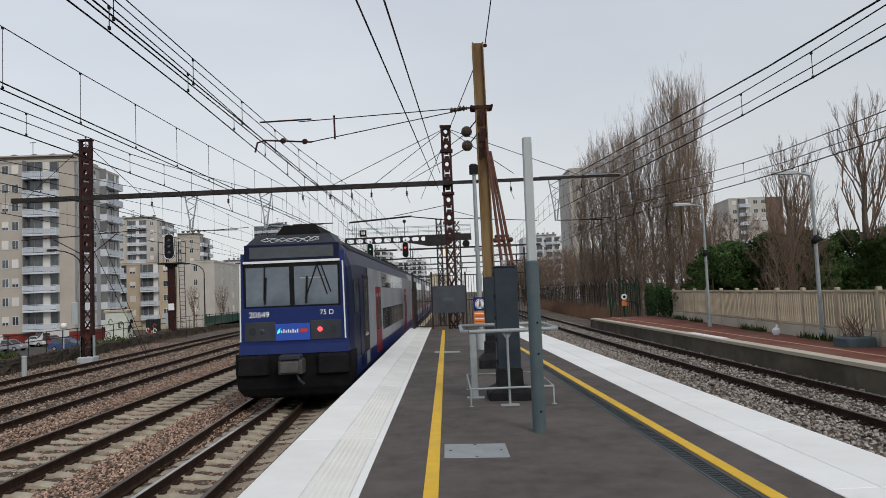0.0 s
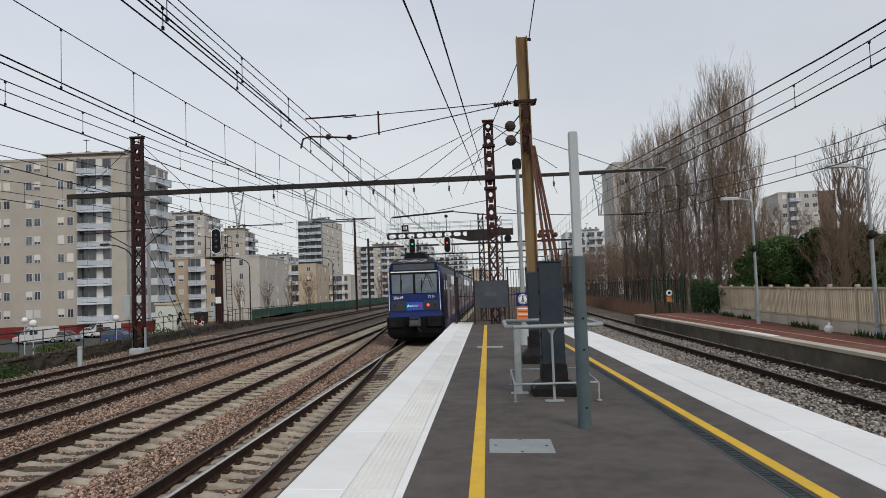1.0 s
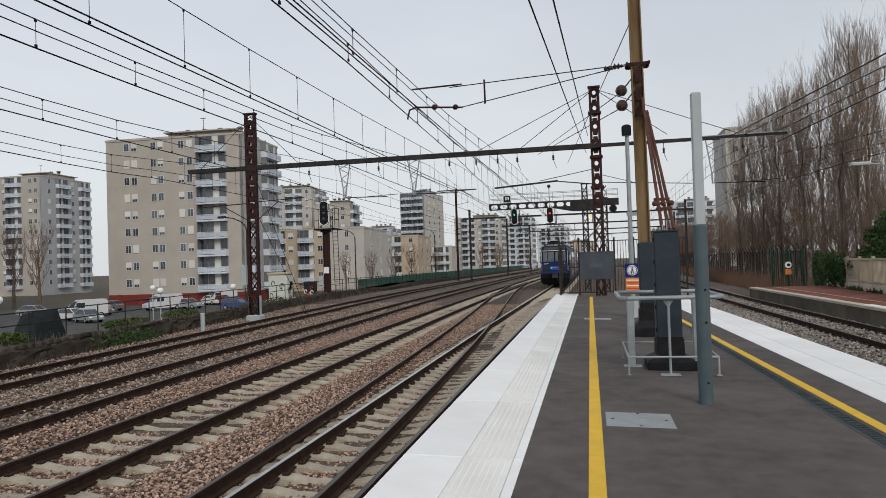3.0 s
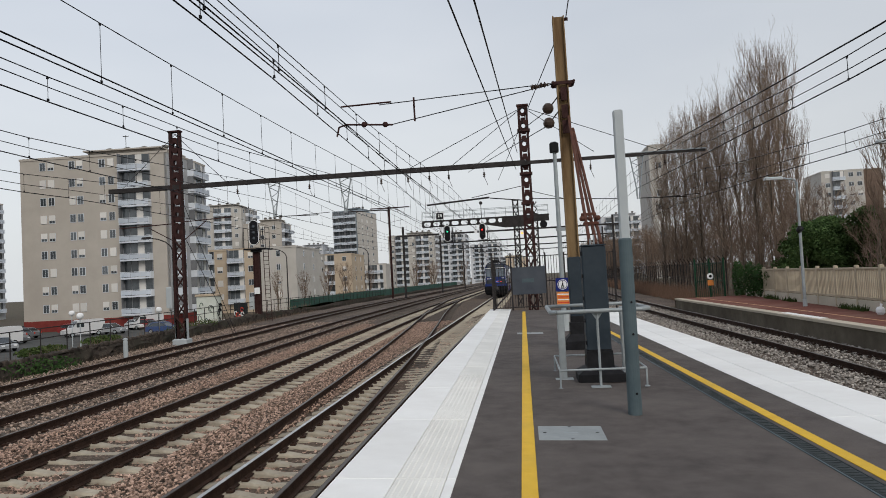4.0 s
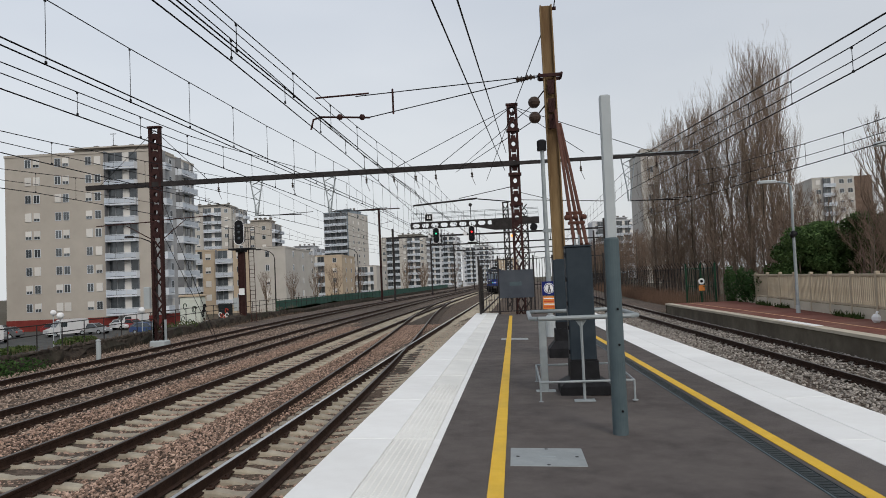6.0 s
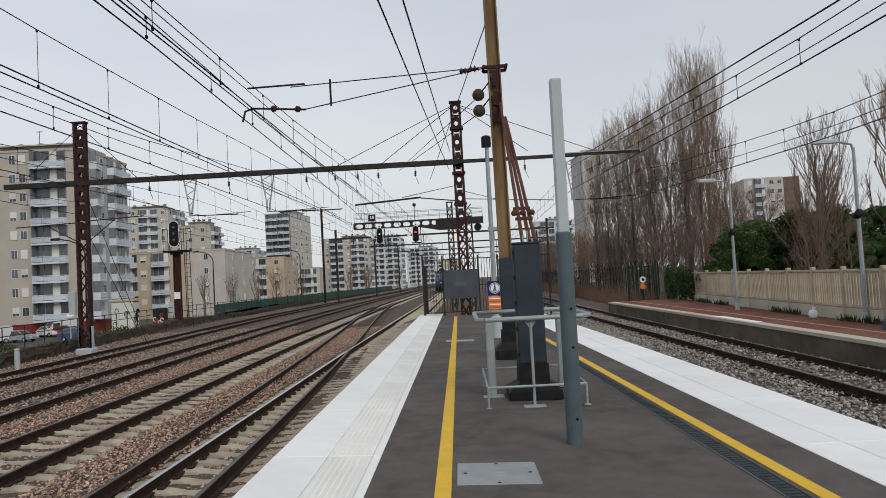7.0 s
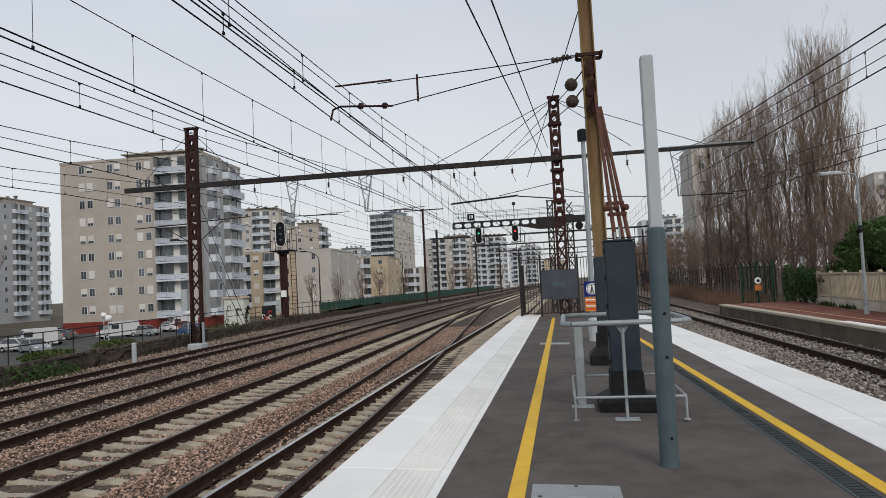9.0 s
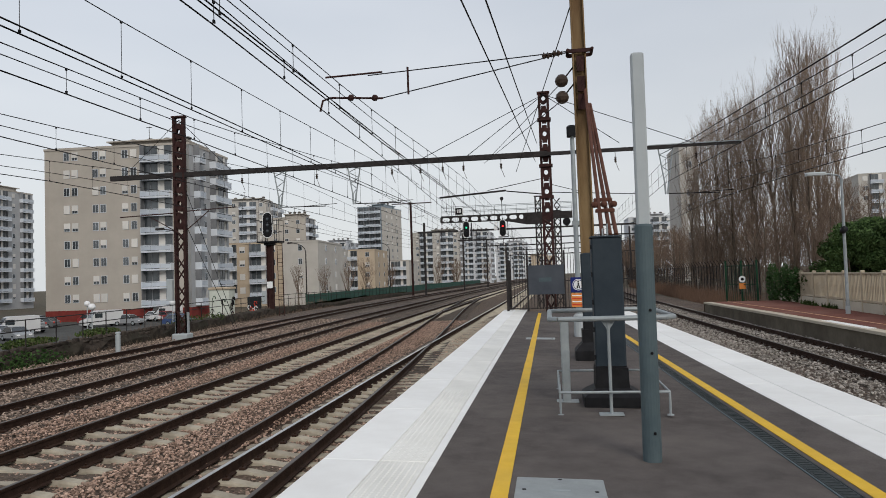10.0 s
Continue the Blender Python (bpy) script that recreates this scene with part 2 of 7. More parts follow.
TRAIN_BLUE = surf("train_blue_paint", (0.008, 0.02, 0.105), (0.011, 0.026, 0.13), 1.5, 0.35, spec=0.3)
TRAIN_NIGHT = surf("train_dark_blue_paint", (0.008, 0.012, 0.038), (0.011, 0.016, 0.05), 1.5, 0.4)
TRAIN_GREY = surf("train_grey_paint", (0.03, 0.035, 0.045), (0.055, 0.06, 0.07), 1, 0.5, big=((0.04, 0.04, 0.043), 0.8, 0.5))
TRAIN_LIGHT = surf("train_light_grey_paint", (0.24, 0.25, 0.28), (0.32, 0.33, 0.36), 1, 0.45, big=((0.16, 0.16, 0.17), 0.7, 0.6))
TRAIN_DARK = surf("train_underframe", (0.004, 0.004, 0.005), (0.010, 0.010, 0.010), 3, 0.8)
TRAIN_ROOF = surf("train_roof_grime", (0.016, 0.017, 0.02), (0.04, 0.04, 0.042), 1.5, 0.8)
GLASS = surf("dark_window_glass", (0.022, 0.028, 0.034), (0.045, 0.055, 0.062), 1.0, 0.08, spec=0.8)
HOUSE_GLASS = surf("house_window_glass", (0.03, 0.036, 0.042), (0.10, 0.115, 0.125), 0.5, 0.12, jitter=0.5, spec=0.7)
SCREEN_GLASS = surf("windscreen_glass", (0.06, 0.08, 0.11), (0.13, 0.165, 0.2), 0.8, 0.06, spec=1.0)
TYRE = surf("tyre_rubber", (0.012, 0.012, 0.012), (0.02, 0.02, 0.02), 8, 0.9)
TARP = surf("dark_tarpaulin", (0.016, 0.02, 0.022), (0.03, 0.036, 0.038), 3, 0.7)
SHED_GREEN = surf("green_shutter_metal", (0.05, 0.10, 0.085), (0.075, 0.135, 0.115), 2, 0.6)
GREEN_NET = surf("green_screen_fence", (0.03, 0.075, 0.06), (0.05, 0.105, 0.085), 0.6, 0.8)
RED_LAMP = glow("red_signal_light", (1.0, 0.03, 0.03), 3)
GREEN_LAMP = glow("green_signal_light", (0.05, 0.75, 0.4), 1.2)
TAIL_LAMP = glow("red_tail_light", (1.0, 0.045, 0.05), 3.0)
AMBER_LAMP = glow("amber_signal_light", (1.0, 0.35, 0.05), 1.6)
DISPLAY = glow("blue_train_display", (0.015, 0.06, 0.34), 0.2)


# ---- mesh tools ----
class M:
    """A growing mesh: lists of corners and faces."""

    def __init__(self):
        self.v, self.f, self.mi = [], [], []

    def add(self, vs, fs, mi=0):
        k = len(self.v)
        self.v.extend(tuple(p) for p in vs)
        self.f.extend(tuple(i + k for i in f) for f in fs)
        self.mi.extend([mi] * len(fs))
        return self

    def box(self, x0, x1, y0, y1, z0, z1, mi=0, m=None):
        vs = [Vector((x, y, z)) for z in (z0, z1) for y in (y0, y1) for x in (x0, x1)]
        if m is not None:
            vs = [m @ p for p in vs]
        return self.add(vs, [(0, 2, 3, 1), (4, 5, 7, 6), (0, 1, 5, 4), (2, 6, 7, 3), (0, 4, 6, 2), (1, 3, 7, 5)], mi)

    def bevel_box(self, x0, x1, y0, y1, z0, z1, b, mi=0, m=None):
        """A box with its upright and top edges chamfered."""
        rings = []
        for z, c in ((z0, 0), (z1 - b, 0), (z1, b)):
            X0, X1, Y0, Y1 = x0 + c, x1 - c, y0 + c, y1 - c
            rings.append([(X0 + b, Y0, z), (X1 - b, Y0, z), (X1, Y0 + b, z), (X1, Y1 - b, z), (X1 - b, Y1, z), (X0 + b, Y1, z), (X0, Y1 - b, z), (X0, Y0 + b, z)])
        return self.loft(rings, mi, m)

    def loft(self, rings, mi=0, m=None, caps=True):
        n = len(rings[0])
        vs = [Vector(p) for r in rings for p in r]
        if m is not None:
            vs = [m @ p for p in vs]
        fs = [(i * n + j, i * n + (j + 1) % n, (i + 1) * n + (j + 1) % n, (i + 1) * n + j) for i in range(len(rings) - 1) for j in range(n)]
        if caps:
            fs += [tuple(reversed(range(n))), tuple(range((len(rings) - 1) * n, len(rings) * n))]
        return self.add(vs, fs, mi)

    def rod(self, a, b, r, r2=None, n=8, mi=0):
        a, b = Vector(a), Vector(b)
        d = b - a
        if d.length < 1e-6:
            return self
        q = d.to_track_quat("Z", "Y").to_matrix()
        r2 = r if r2 is None else r2
        ring = [Vector((math.cos(2 * math.pi * i / n), math.sin(2 * math.pi * i / n), 0)) for i in range(n)]
        return self.loft([[a + q @ (p * r) for p in ring], [b + q @ (p * r2) for p in ring]], mi)

    def line(self, pts, r, n=4, mi=0):
        """A tube through the points, in one piece."""
        pts = [Vector(p) for p in pts]
        rings = []
        for i, p in enumerate(pts):
            d = (pts[min(i + 1, len(pts) - 1)] - pts[max(i - 1, 0)]).normalized()
            side = d.cross(Vector((0, 0, 1)))
            side = side.normalized() if side.length > 1e-4 else Vector((1, 0, 0))
            top = side.cross(d).normalized()
            rings.append([p + side * (r * math.cos(2 * math.pi * k / n)) + top * (r * math.sin(2 * math.pi * k / n)) for k in range(n)])
        return self.loft(rings, mi)

    def ball(self, c, r, n=8, k=5, mi=0, sz=1.0):
        rings = []
        for i in range(1, k):
            t = math.pi * i / k
            rings.append([(c[0] + r * math.sin(t) * math.cos(2 * math.pi * j / n), c[1] + r * math.sin(t) * math.sin(2 * math.pi * j / n), c[2] - r * sz * math.cos(t)) for j in range(n)])
        return self.loft(rings, mi)

    def lathe(self, prof, n=12, mi=0, m=None):
        return self.loft([[(r * math.cos(2 * math.pi * j / n), r * math.sin(2 * math.pi * j / n), z) for j in range(n)] for r, z in prof], mi, m)

    def sweep(self, path, prof, mi=0):
        """Profile (x across, z up) carried along a path in plan."""
        rings = []
        for i, p in enumerate(path):
            a, b = Vector(path[max(i - 1, 0)]), Vector(path[min(i + 1, len(path) - 1)])
            d = (b - a).normalized()
            s = Vector((d.y, -d.x, 0)).normalized()
            rings.append([Vector(p) + s * u + Vector((0, 0, w)) for u, w in prof])
        n = len(prof)
        vs = [p for r in rings for p in r]
        fs = [(i * n + j, (i + 1) * n + j, (i + 1) * n + (j + 1) % n, i * n + (j + 1) % n) for i in range(len(rings) - 1) for j in range(n)]
        fs += [tuple(range(n)), tuple(reversed(range((len(rings) - 1) * n, len(rings) * n)))]
        return self.add(vs, fs, mi)

    def mesh(self, name, mats, smooth=False):
        me = bpy.data.meshes.new(name)
        me.from_pydata(self.v, [], self.f)
        for m in mats if isinstance(mats, (list, tuple)) else [mats]:
            me.materials.append(m)
        me.polygons.foreach_set("material_index", self.mi)
        if smooth:
            me.polygons.foreach_set("use_smooth", [True] * len(self.f))
        me.update()
        return me


def thing(name, m=None, label="", category="", group="", kind=""):
    """An empty at a thing's base."""
    ob = new(name)
    ob.empty_display_size = 0.2
    if m is not None:
        ob.matrix_world = m
    return tagged(ob, label, category, group, kind)


def solid(name, g, mats, m=None, label="", category="", group="", kind="", smooth=False):
    """A thing that is one mesh."""
    ob = new(name, g.mesh(name, mats, smooth))
    if m is not None:
        ob.matrix_world = m
    return tagged(ob, label, category, group, kind)


def part(name, g, mats, parent, label="", m=None, smooth=False):
    """One mesh part under a thing or a part. g: a growing mesh, or mesh data to share."""
    ob = new(name, g if isinstance(g, bpy.types.Mesh) else g.mesh(name, mats, smooth))
    ob.parent = parent
    if m is not None:
        ob.matrix_basis = m
    if label:
        ob["label"] = label
    return ob


def lerp(rows, t):
    """Piecewise smooth table look-up."""
    if t <= rows[0][0]:
        return rows[0][1]
    for (a, u), (b, w) in zip(rows, rows[1:]):
        if t <= b:
            return u + (w - u) * (t - a) / (b - a)
    (a, u), (b, w) = rows[-2:]
    return w + (w - u) / (b - a) * (t - b)


def smooth_table(rows, step=2.5):
    """Rounds the corners of a table (distance, offset) with a running mean."""
    out, y = [], rows[0][0]
    while y <= rows[-1][0]:
        out.append((y, sum(lerp(rows, y + d) for d in (-9, -6, -3, 0, 3, 6, 9)) / 7))
        y += step
    return out

# ---- plan ----
RAIL_Z = -0.9
BED_Z = -1.13
T1 = smooth_table([(-60, -3.42), (14, -3.42), (22, -3.5), (30, -3.45), (45, -3.3), (61, -3.12), (96, -2.85), (132, -2.8), (400, -1.0), (600, 1.0)])
T1B = smooth_table([(-60, -3.72), (4, -3.72), (17, -4.2), (34, -5.25), (55, -6.9), (75, -8.0), (95, -8.4), (130, -7.6), (600, -3.0)])
T2 = smooth_table([(-60, -7.0), (5, -7.25), (20, -7.7), (40, -8.2), (60, -8.3), (100, -8.0), (200, -6.5), (600, -2.0)])
T3 = smooth_table([(-60, -10.0), (7, -10.5), (20, -11.3), (50, -12.4), (100, -12.4), (200, -10.5), (600, -6.0)])
T4 = smooth_table([(-60, -14.0), (10, -14.6), (25, -15.7), (60, -17.6), (100, -17.6), (200, -15.0), (600, -10)])
T5 = smooth_table([(-60, 8.7), (16, 8.7), (24, 8.62), (34, 8.45), (50, 8.35), (100, 8.8), (200, 10.5), (600, 18)])
WALL = smooth_table([(-60, -15.5), (0, -16.3), (11, -16.8), (28, -18.9), (58, -22.8), (100, -23.6), (200, -21.5), (600, -17)])


def plat_z(x):
    """Height of the platform top: it falls from its western edge to the drain and stays level beyond."""
    return -0.028 * min(x, 2.6)


END_Y = 33.2
BACK_Y = -40.0
EDGE_W = -1.65


def edge_e(y):
    return 4.58 - 0.024 * y


# ---- ground ----
def ground_sheet():
    g = M()
    ys = [-3000, -400, -60, -30, 0, 10, 20, 30, 40, 50, 60, 80, 100, 150, 200, 400, 600, 1200, 3500]
    rows = []
    for y in ys:
        w = lerp(WALL, max(-60, min(600, y)))
        rows.append([(-3500, -3.5), (-400, -3.5), (w - 7, -3.5), (w - 0.25, -3.0), (w - 0.15, -1.25), (-8, -1.22), (0, -1.22), (9, -1.22), (17.5, -1.2), (19, -0.7), (60, -0.7), (400, -0.7), (3500, -0.7)])
    n = len(rows[0])
    vs = [(x, y, z) for y, r in zip(ys, rows) for x, z in r]
    fs = [(i * n + j, i * n + j + 1, (i + 1) * n + j + 1, (i + 1) * n + j) for i in range(len(ys) - 1) for j in range(n - 1)]
    g.add(vs, fs)
    solid("ground", g, EARTH, label="brown rough earth with patches of grass", category="ground", kind="structure")


ground_sheet()


# ---- ballast and tracks ----
def span(table, y0, y1, step, z, off=0.0):
    out, y = [], y0
    while y < y1 + 0.01:
        x = lerp(table, y)
        d = (lerp(table, y + 0.5) - lerp(table, y - 0.5))
        out.append((x + off, y + d * -off, z))
        y += step
    return out


def ballast(name, west, east, y0, y1, mat, label, seed):
    """A rough bed of crushed stone between two lines."""
    rnd = random.Random(seed)
    g = M()
    ys, y = [], y0
    while y <= y1:
        ys.append(y)
        y += 0.5 if y < 45 else (3 if y < 150 else 15)
    n = 34
    vs = []
    for y in ys:
        a, b = west(y), east(y)
        for j in range(n):
            x = a + (b - a) * j / (n - 1)
            e = 1.0 if 0 < j < n - 1 else 0.0
            vs.append((x, y, BED_Z + e * (0.05 * noise.noise((x * 0.5, y * 0.3, seed)) + rnd.uniform(-0.025, 0.025)) - (1 - e) * 0.15))
    g.add(vs, [(i * n + j, i * n + j + 1, (i + 1) * n + j + 1, (i + 1) * n + j) for i in range(len(ys) - 1) for j in range(n - 1)])
    solid(name, g, mat, label=label, category="ballast", kind="structure")


ballast("ballast_main", lambda y: lerp(T2, y) - 2.0, lambda y: -1.4 if y < END_Y else 5.5, -40, 420, BALLAST, "pinkish brown crushed stone ballast between the tracks", 3)
ballast("ballast_far", lambda y: lerp(WALL, y) + 0.1, lambda y: lerp(T2, y) - 1.95, -40, 420, BALLAST_DARK, "dark old crushed stone ballast under the far tracks", 4)
ballast("ballast_east", lambda y: 4.2 if y < END_Y else 5.45, lambda y: lerp(T5, y) + (1.6 if y < 54 else 4), -40, 420, BALLAST_DARK, "grey crushed stone ballast beside the platform", 5)

RAIL_PROFILE = [(-0.036, 0), (-0.036, -0.035), (-0.012, -0.05), (-0.012, -0.145), (-0.07, -0.162), (-0.07, -0.175), (0.07, -0.175), (0.07, -0.162), (0.012, -0.145), (0.012, -0.05), (0.036, -0.035), (0.036, 0)]
HEAD_PROFILE = [(-0.033, 0.0), (0.033, 0.0), (0.026, 0.005), (-0.026, 0.005)]


def rail(parent, table, off, y0, y1, head, head_mat):
    ob = part("rail", M().sweep(span(table, y0, y1, 2.0, RAIL_Z, off), RAIL_PROFILE), RAIL_RUST, parent)
    if head:
        part("rail_head", M().sweep(span(table, y0, y1, 2.0, RAIL_Z, off), HEAD_PROFILE), head_mat, ob)


def sleeper_mesh(timber):
    if timber:
        return M().bevel_box(-1.3, 1.3, -0.12, 0.12, -0.2, 0.0, 0.015).mesh("sleeper", WOOD_SLEEPER)
    g = M()
    prof = [(-1.25, -0.02), (-0.95, 0.02), (-0.55, 0.02), (-0.28, -0.035), (0.28, -0.035), (0.55, 0.02), (0.95, 0.02), (1.25, -0.02)]
    rings = [[(x, -0.125, -0.2), (x, -0.105, z - 0.03), (x, -0.085, z), (x, 0.085, z), (x, 0.105, z - 0.03), (x, 0.125, -0.2)] for x, z in prof]
    return g.loft(rings).mesh("sleeper", SLEEPER)


CLIP = None


def clip_mesh():
    g = M()
    for s in (-1, 1):
        g.bevel_box(s * 0.115 - 0.05, s * 0.115 + 0.05, -0.05, 0.05, -0.01, 0.035, 0.01)
        g.rod((s * 0.115, 0, 0.03), (s * 0.115, 0, 0.065), 0.018, n=6)
    return g.mesh("rail_fastening", RAIL_RUST)


def track(name, table, timber, y0, y1, label, near, deck, heads=(RAIL_TOP, RAIL_TOP), pitch=0.6, deck_from=None, sink=0.0):
    tr = thing(name, None, label, "railway track", "railway tracks", "structure")
    for off, hm in zip((-0.753, 0.753), heads):
        rail(tr, table, off, y0, y1, True, hm)
    if deck:
        me = sleeper_mesh(timber)
        rnd = random.Random(len(name) + int(y1))
        far = M()
        fv = [(v.co.x, v.co.y, v.co.z) for v in me.vertices]
        ff = [tuple(p.vertices) for p in me.polygons]
        y = y0 if deck_from is None else deck_from
        while y < min(y1, 260):
            x = lerp(table, y)
            d = math.degrees(math.atan(lerp(table, y + 0.5) - lerp(table, y - 0.5)))
            q = pose(x, y, RAIL_Z - 0.172 - sink + rnd.uniform(-0.006, 0.004), 0, 0, -d + rnd.uniform(-0.5, 0.5))
            if near[0] <= y <= near[1]:
                part("sleeper", me, None, tr, m=q)
                for off in (-0.753, 0.753):
                    part("rail_fastening", CLIP, None, tr, m=q @ pose(off, 0, 0.02))
            else:
                far.add([q @ Vector(p) for p in fv], ff)
            y += pitch
        ob = part("far_sleepers", far, WOOD_SLEEPER if timber else SLEEPER, tr)
        ob["kind"] = "stuff"
    return tr


# ---- platform ----
def platform():
    p = thing("platform", None, "island station platform of dark asphalt with white edge slabs", "platform", "", "structure")
    g = M()
    ys = [BACK_Y, -10, 0, 5, 10, 15, 20, 25, 30, END_Y]
    vs = []
    for y in ys:
        e = edge_e(y)
        for x, z in ((EDGE_W + 0.98, plat_z(EDGE_W + 0.98) - 0.004), (0.3, plat_z(0.3) - 0.004), (1.5, plat_z(1.5) - 0.004), (2.6, plat_z(2.6) - 0.004), (e - 1.06, plat_z(2.6) - 0.004)):
            vs.append((x, y, z))
    n = 5
    g.add(vs, [(i * n + j, i * n + j + 1, (i + 1) * n + j + 1, (i + 1) * n + j) for i in range(len(ys) - 1) for j in range(n - 1)])
    part("asphalt_surface", g, ASPHALT, p)
    body = M()
    body.loft([[(EDGE_W + 0.08, y, -1.2), (edge_e(y) - 0.08, y, -1.2), (edge_e(y) - 0.08, y, -0.19), (2.6, y, -0.19), (EDGE_W + 0.08, y, -0.07)] for y in ys])
    part("platform_body", body, CONCRETE, p)
    return p


PLATFORM = platform()


def strip(x0, x1, y0, y1, lift, thick, n=1, zf=plat_z):
    """A thin strip on the leaning platform; x0 and x1 are functions of y."""
    g = M()
    ys = [y0 + (y1 - y0) * i / n for i in range(n + 1)]
    rings = []
    for y in ys:
        a, b = x0(y), x1(y)
        rings.append([(a, y, zf(a) + lift - thick), (b, y, zf(b) + lift - thick), (b, y, zf(b) + lift), (a, y, zf(a) + lift)])
    return g.loft(rings)


solid("yellow_line_west", strip(lambda y: -0.065, lambda y: 0.065, BACK_Y, END_Y - 1.2, 0.002, 0.006, 8), YELLOW, label="yellow painted safety line along the white edge slabs", category="painted line", kind="structure")
YE = lambda y: 3.02 - 0.03 * y
solid("yellow_line_east", strip(lambda y: YE(y) - 0.065, lambda y: YE(y) + 0.065, BACK_Y, END_Y - 2, 0.002, 0.006, 8), YELLOW, label="yellow painted safety line beside the drain", category="painted line", kind="structure")


def drain():
    d = thing("drain_channel", None, "narrow dark metal drain channel set in asphalt", "drain", "", "structure")
    x0 = lambda y: YE(y) - 0.27
    part("channel", strip(lambda y: x0(y), lambda y: x0(y) + 0.13, BACK_Y, END_Y - 3, 0.0, 0.01, 8), DRAIN, d)
    part("channel_rim", strip(lambda y: x0(y) - 0.03, lambda y: x0(y) - 0.012, BACK_Y, END_Y - 3, 0.003, 0.01, 8), SLATE_PAINT, d)
    part("channel_rim", strip(lambda y: x0(y) + 0.135, lambda y: x0(y) + 0.147, BACK_Y, END_Y - 3, 0.003, 0.01, 8), DRAIN, d)
    slot = M()
    y = 3.5
    while y < 16:
        a = x0(y)
        slot.box(a + 0.015, a + 0.115, y, y + 0.03, plat_z(a) + 0.0, plat_z(a) + 0.006)
        y += 0.075
    ob = part("grate_bars", slot, DRAIN, d)
    ob["kind"] = "stuff"


drain()

# ---- things on the platform ----
SLABS = thing("edge_slabs_west", None, "white concrete edge slabs with tactile strip along the platform", "edge slabs", "", "structure")


def slab_mesh(name, w, length, mat, lean, t=0.05):
    g = M()
    c = 0.006
    z = lambda x: -lean * x
    g.loft([[(0, 0.004, z(0) - t), (w, 0.004, z(w) - t), (w, length - 0.004, z(w) - t), (0, length - 0.004, z(0) - t)],
            [(0, 0.004, z(0) - c), (w, 0.004, z(w) - c), (w, length - 0.004, z(w) - c), (0, length - 0.004, z(0) - c)],
            [(c, 0.004 + c, z(0)), (w - c, 0.004 + c, z(w)), (w - c, length - 0.004 - c, z(w)), (c, length - 0.004 - c, z(0))]])
    return g.mesh(name, mat)


def lay_slabs():
    L = 2.4
    outer, tact, border = slab_mesh("edge_slab", 0.525, L, WHITE_SLAB, 0.028, 0.12), slab_mesh("tactile_slab", 0.425, L, TACTILE, 0.028), slab_mesh("border_slab", 0.08, L, WHITE_SLAB, 0.028)
    y = BACK_Y + 0.2
    rnd = random.Random(8)
    while y < END_Y - 0.5:
        for me, x in ((outer, EDGE_W), (tact, EDGE_W + 0.53), (border, EDGE_W + 0.96)):
            part(me.name, me, None, SLABS, m=pose(x, y, plat_z(x) + 0.002 + rnd.uniform(-0.0015, 0.0015)))
        y += L
    e = thing("edge_slabs_east", None, "white concrete edge slabs along the far side of the platform", "edge slabs", "", "structure")
    ea, eb = slab_mesh("edge_slab", 0.65, L, WHITE_SLAB, 0.0, 0.12), slab_mesh("tactile_slab", 0.43, L, WHITE_SLAB, 0.0)
    y = BACK_Y + 0.2
    while y < END_Y - 0.5:
        x = edge_e(y)
        part("edge_slab", ea, None, e, m=pose(x - 0.65, y, plat_z(2.6) + 0.003 + rnd.uniform(-0.001, 0.001), 0, 0, 1.375))
        part("tactile_slab", eb, None, e, m=pose(x - 1.085, y, plat_z(2.6) + 0.002, 0, 0, 1.375))
        y += L
    domes = M()
    y = 3.0
    while y < 12:
        for i in range(7):
            x = EDGE_W + 0.575 + i * 0.055
            z = plat_z(x) + 0.001
            domes.loft([[(x + r * math.cos(a), y + r * math.sin(a), z + h) for a in (0, 1.05, 2.09, 3.14, 4.19, 5.24)] for r, h in ((0.013, 0), (0.008, 0.005))])
        y += 0.055
    ob = part("tactile_domes", domes, TACTILE, SLABS)
    ob["kind"] = "stuff"


def hatch(x, y, w, d, lab):
    t = thing("service_hatch", pose(x, y, plat_z(x + w / 2), 0, 1.6, 0), lab, "access hatch")
    part("hatch_frame", M().box(-0.025, w + 0.025, -0.025, d + 0.025, -0.02, 0.003), DRAIN, t)
    part("lid", M().bevel_box(0, w, 0, d, -0.01, 0.010, 0.004), LID, t)
    for u, v in ((0.5, 0.06), (0.5, 0.94), (0.1, 0.5), (0.9, 0.5)):
        part("bolt", M().lathe([(0.018, 0.009), (0.018, 0.012), (0.012, 0.013)], 8), BLACK, t, m=pose(u * w, v * d, 0))
    part("maker_plate", M().box(w * 0.39, w * 0.61, d * 0.48, d * 0.54, 0.009, 0.0115), GALV, t)


def tube_post(x, y):
    z = plat_z(x)
    t = thing("tubular_post", pose(x, y, z, -1.1, 0.4, 0), "two-tone grey steel post, thick blue-grey foot and pale narrow top", "post")
    part("lower_tube", M().lathe([(0.083, -0.05), (0.083, 0.0), (0.08, 2.08), (0.07, 2.1)], 20), SLATE_PAINT, t, smooth=False)
    part("upper_tube", M().bevel_box(-0.056, 0.056, -0.056, 0.056, 2.05, 3.67, 0.012), GREY_PAINT, t)
    for h in (0.25, 0.95, 1.33):
        part("bolt", M().lathe([(0.014, 0), (0.014, 0.008), (0.008, 0.012)], 8), BLACK, t, m=pose(0.02, -0.079, h, 90, 0, 0))


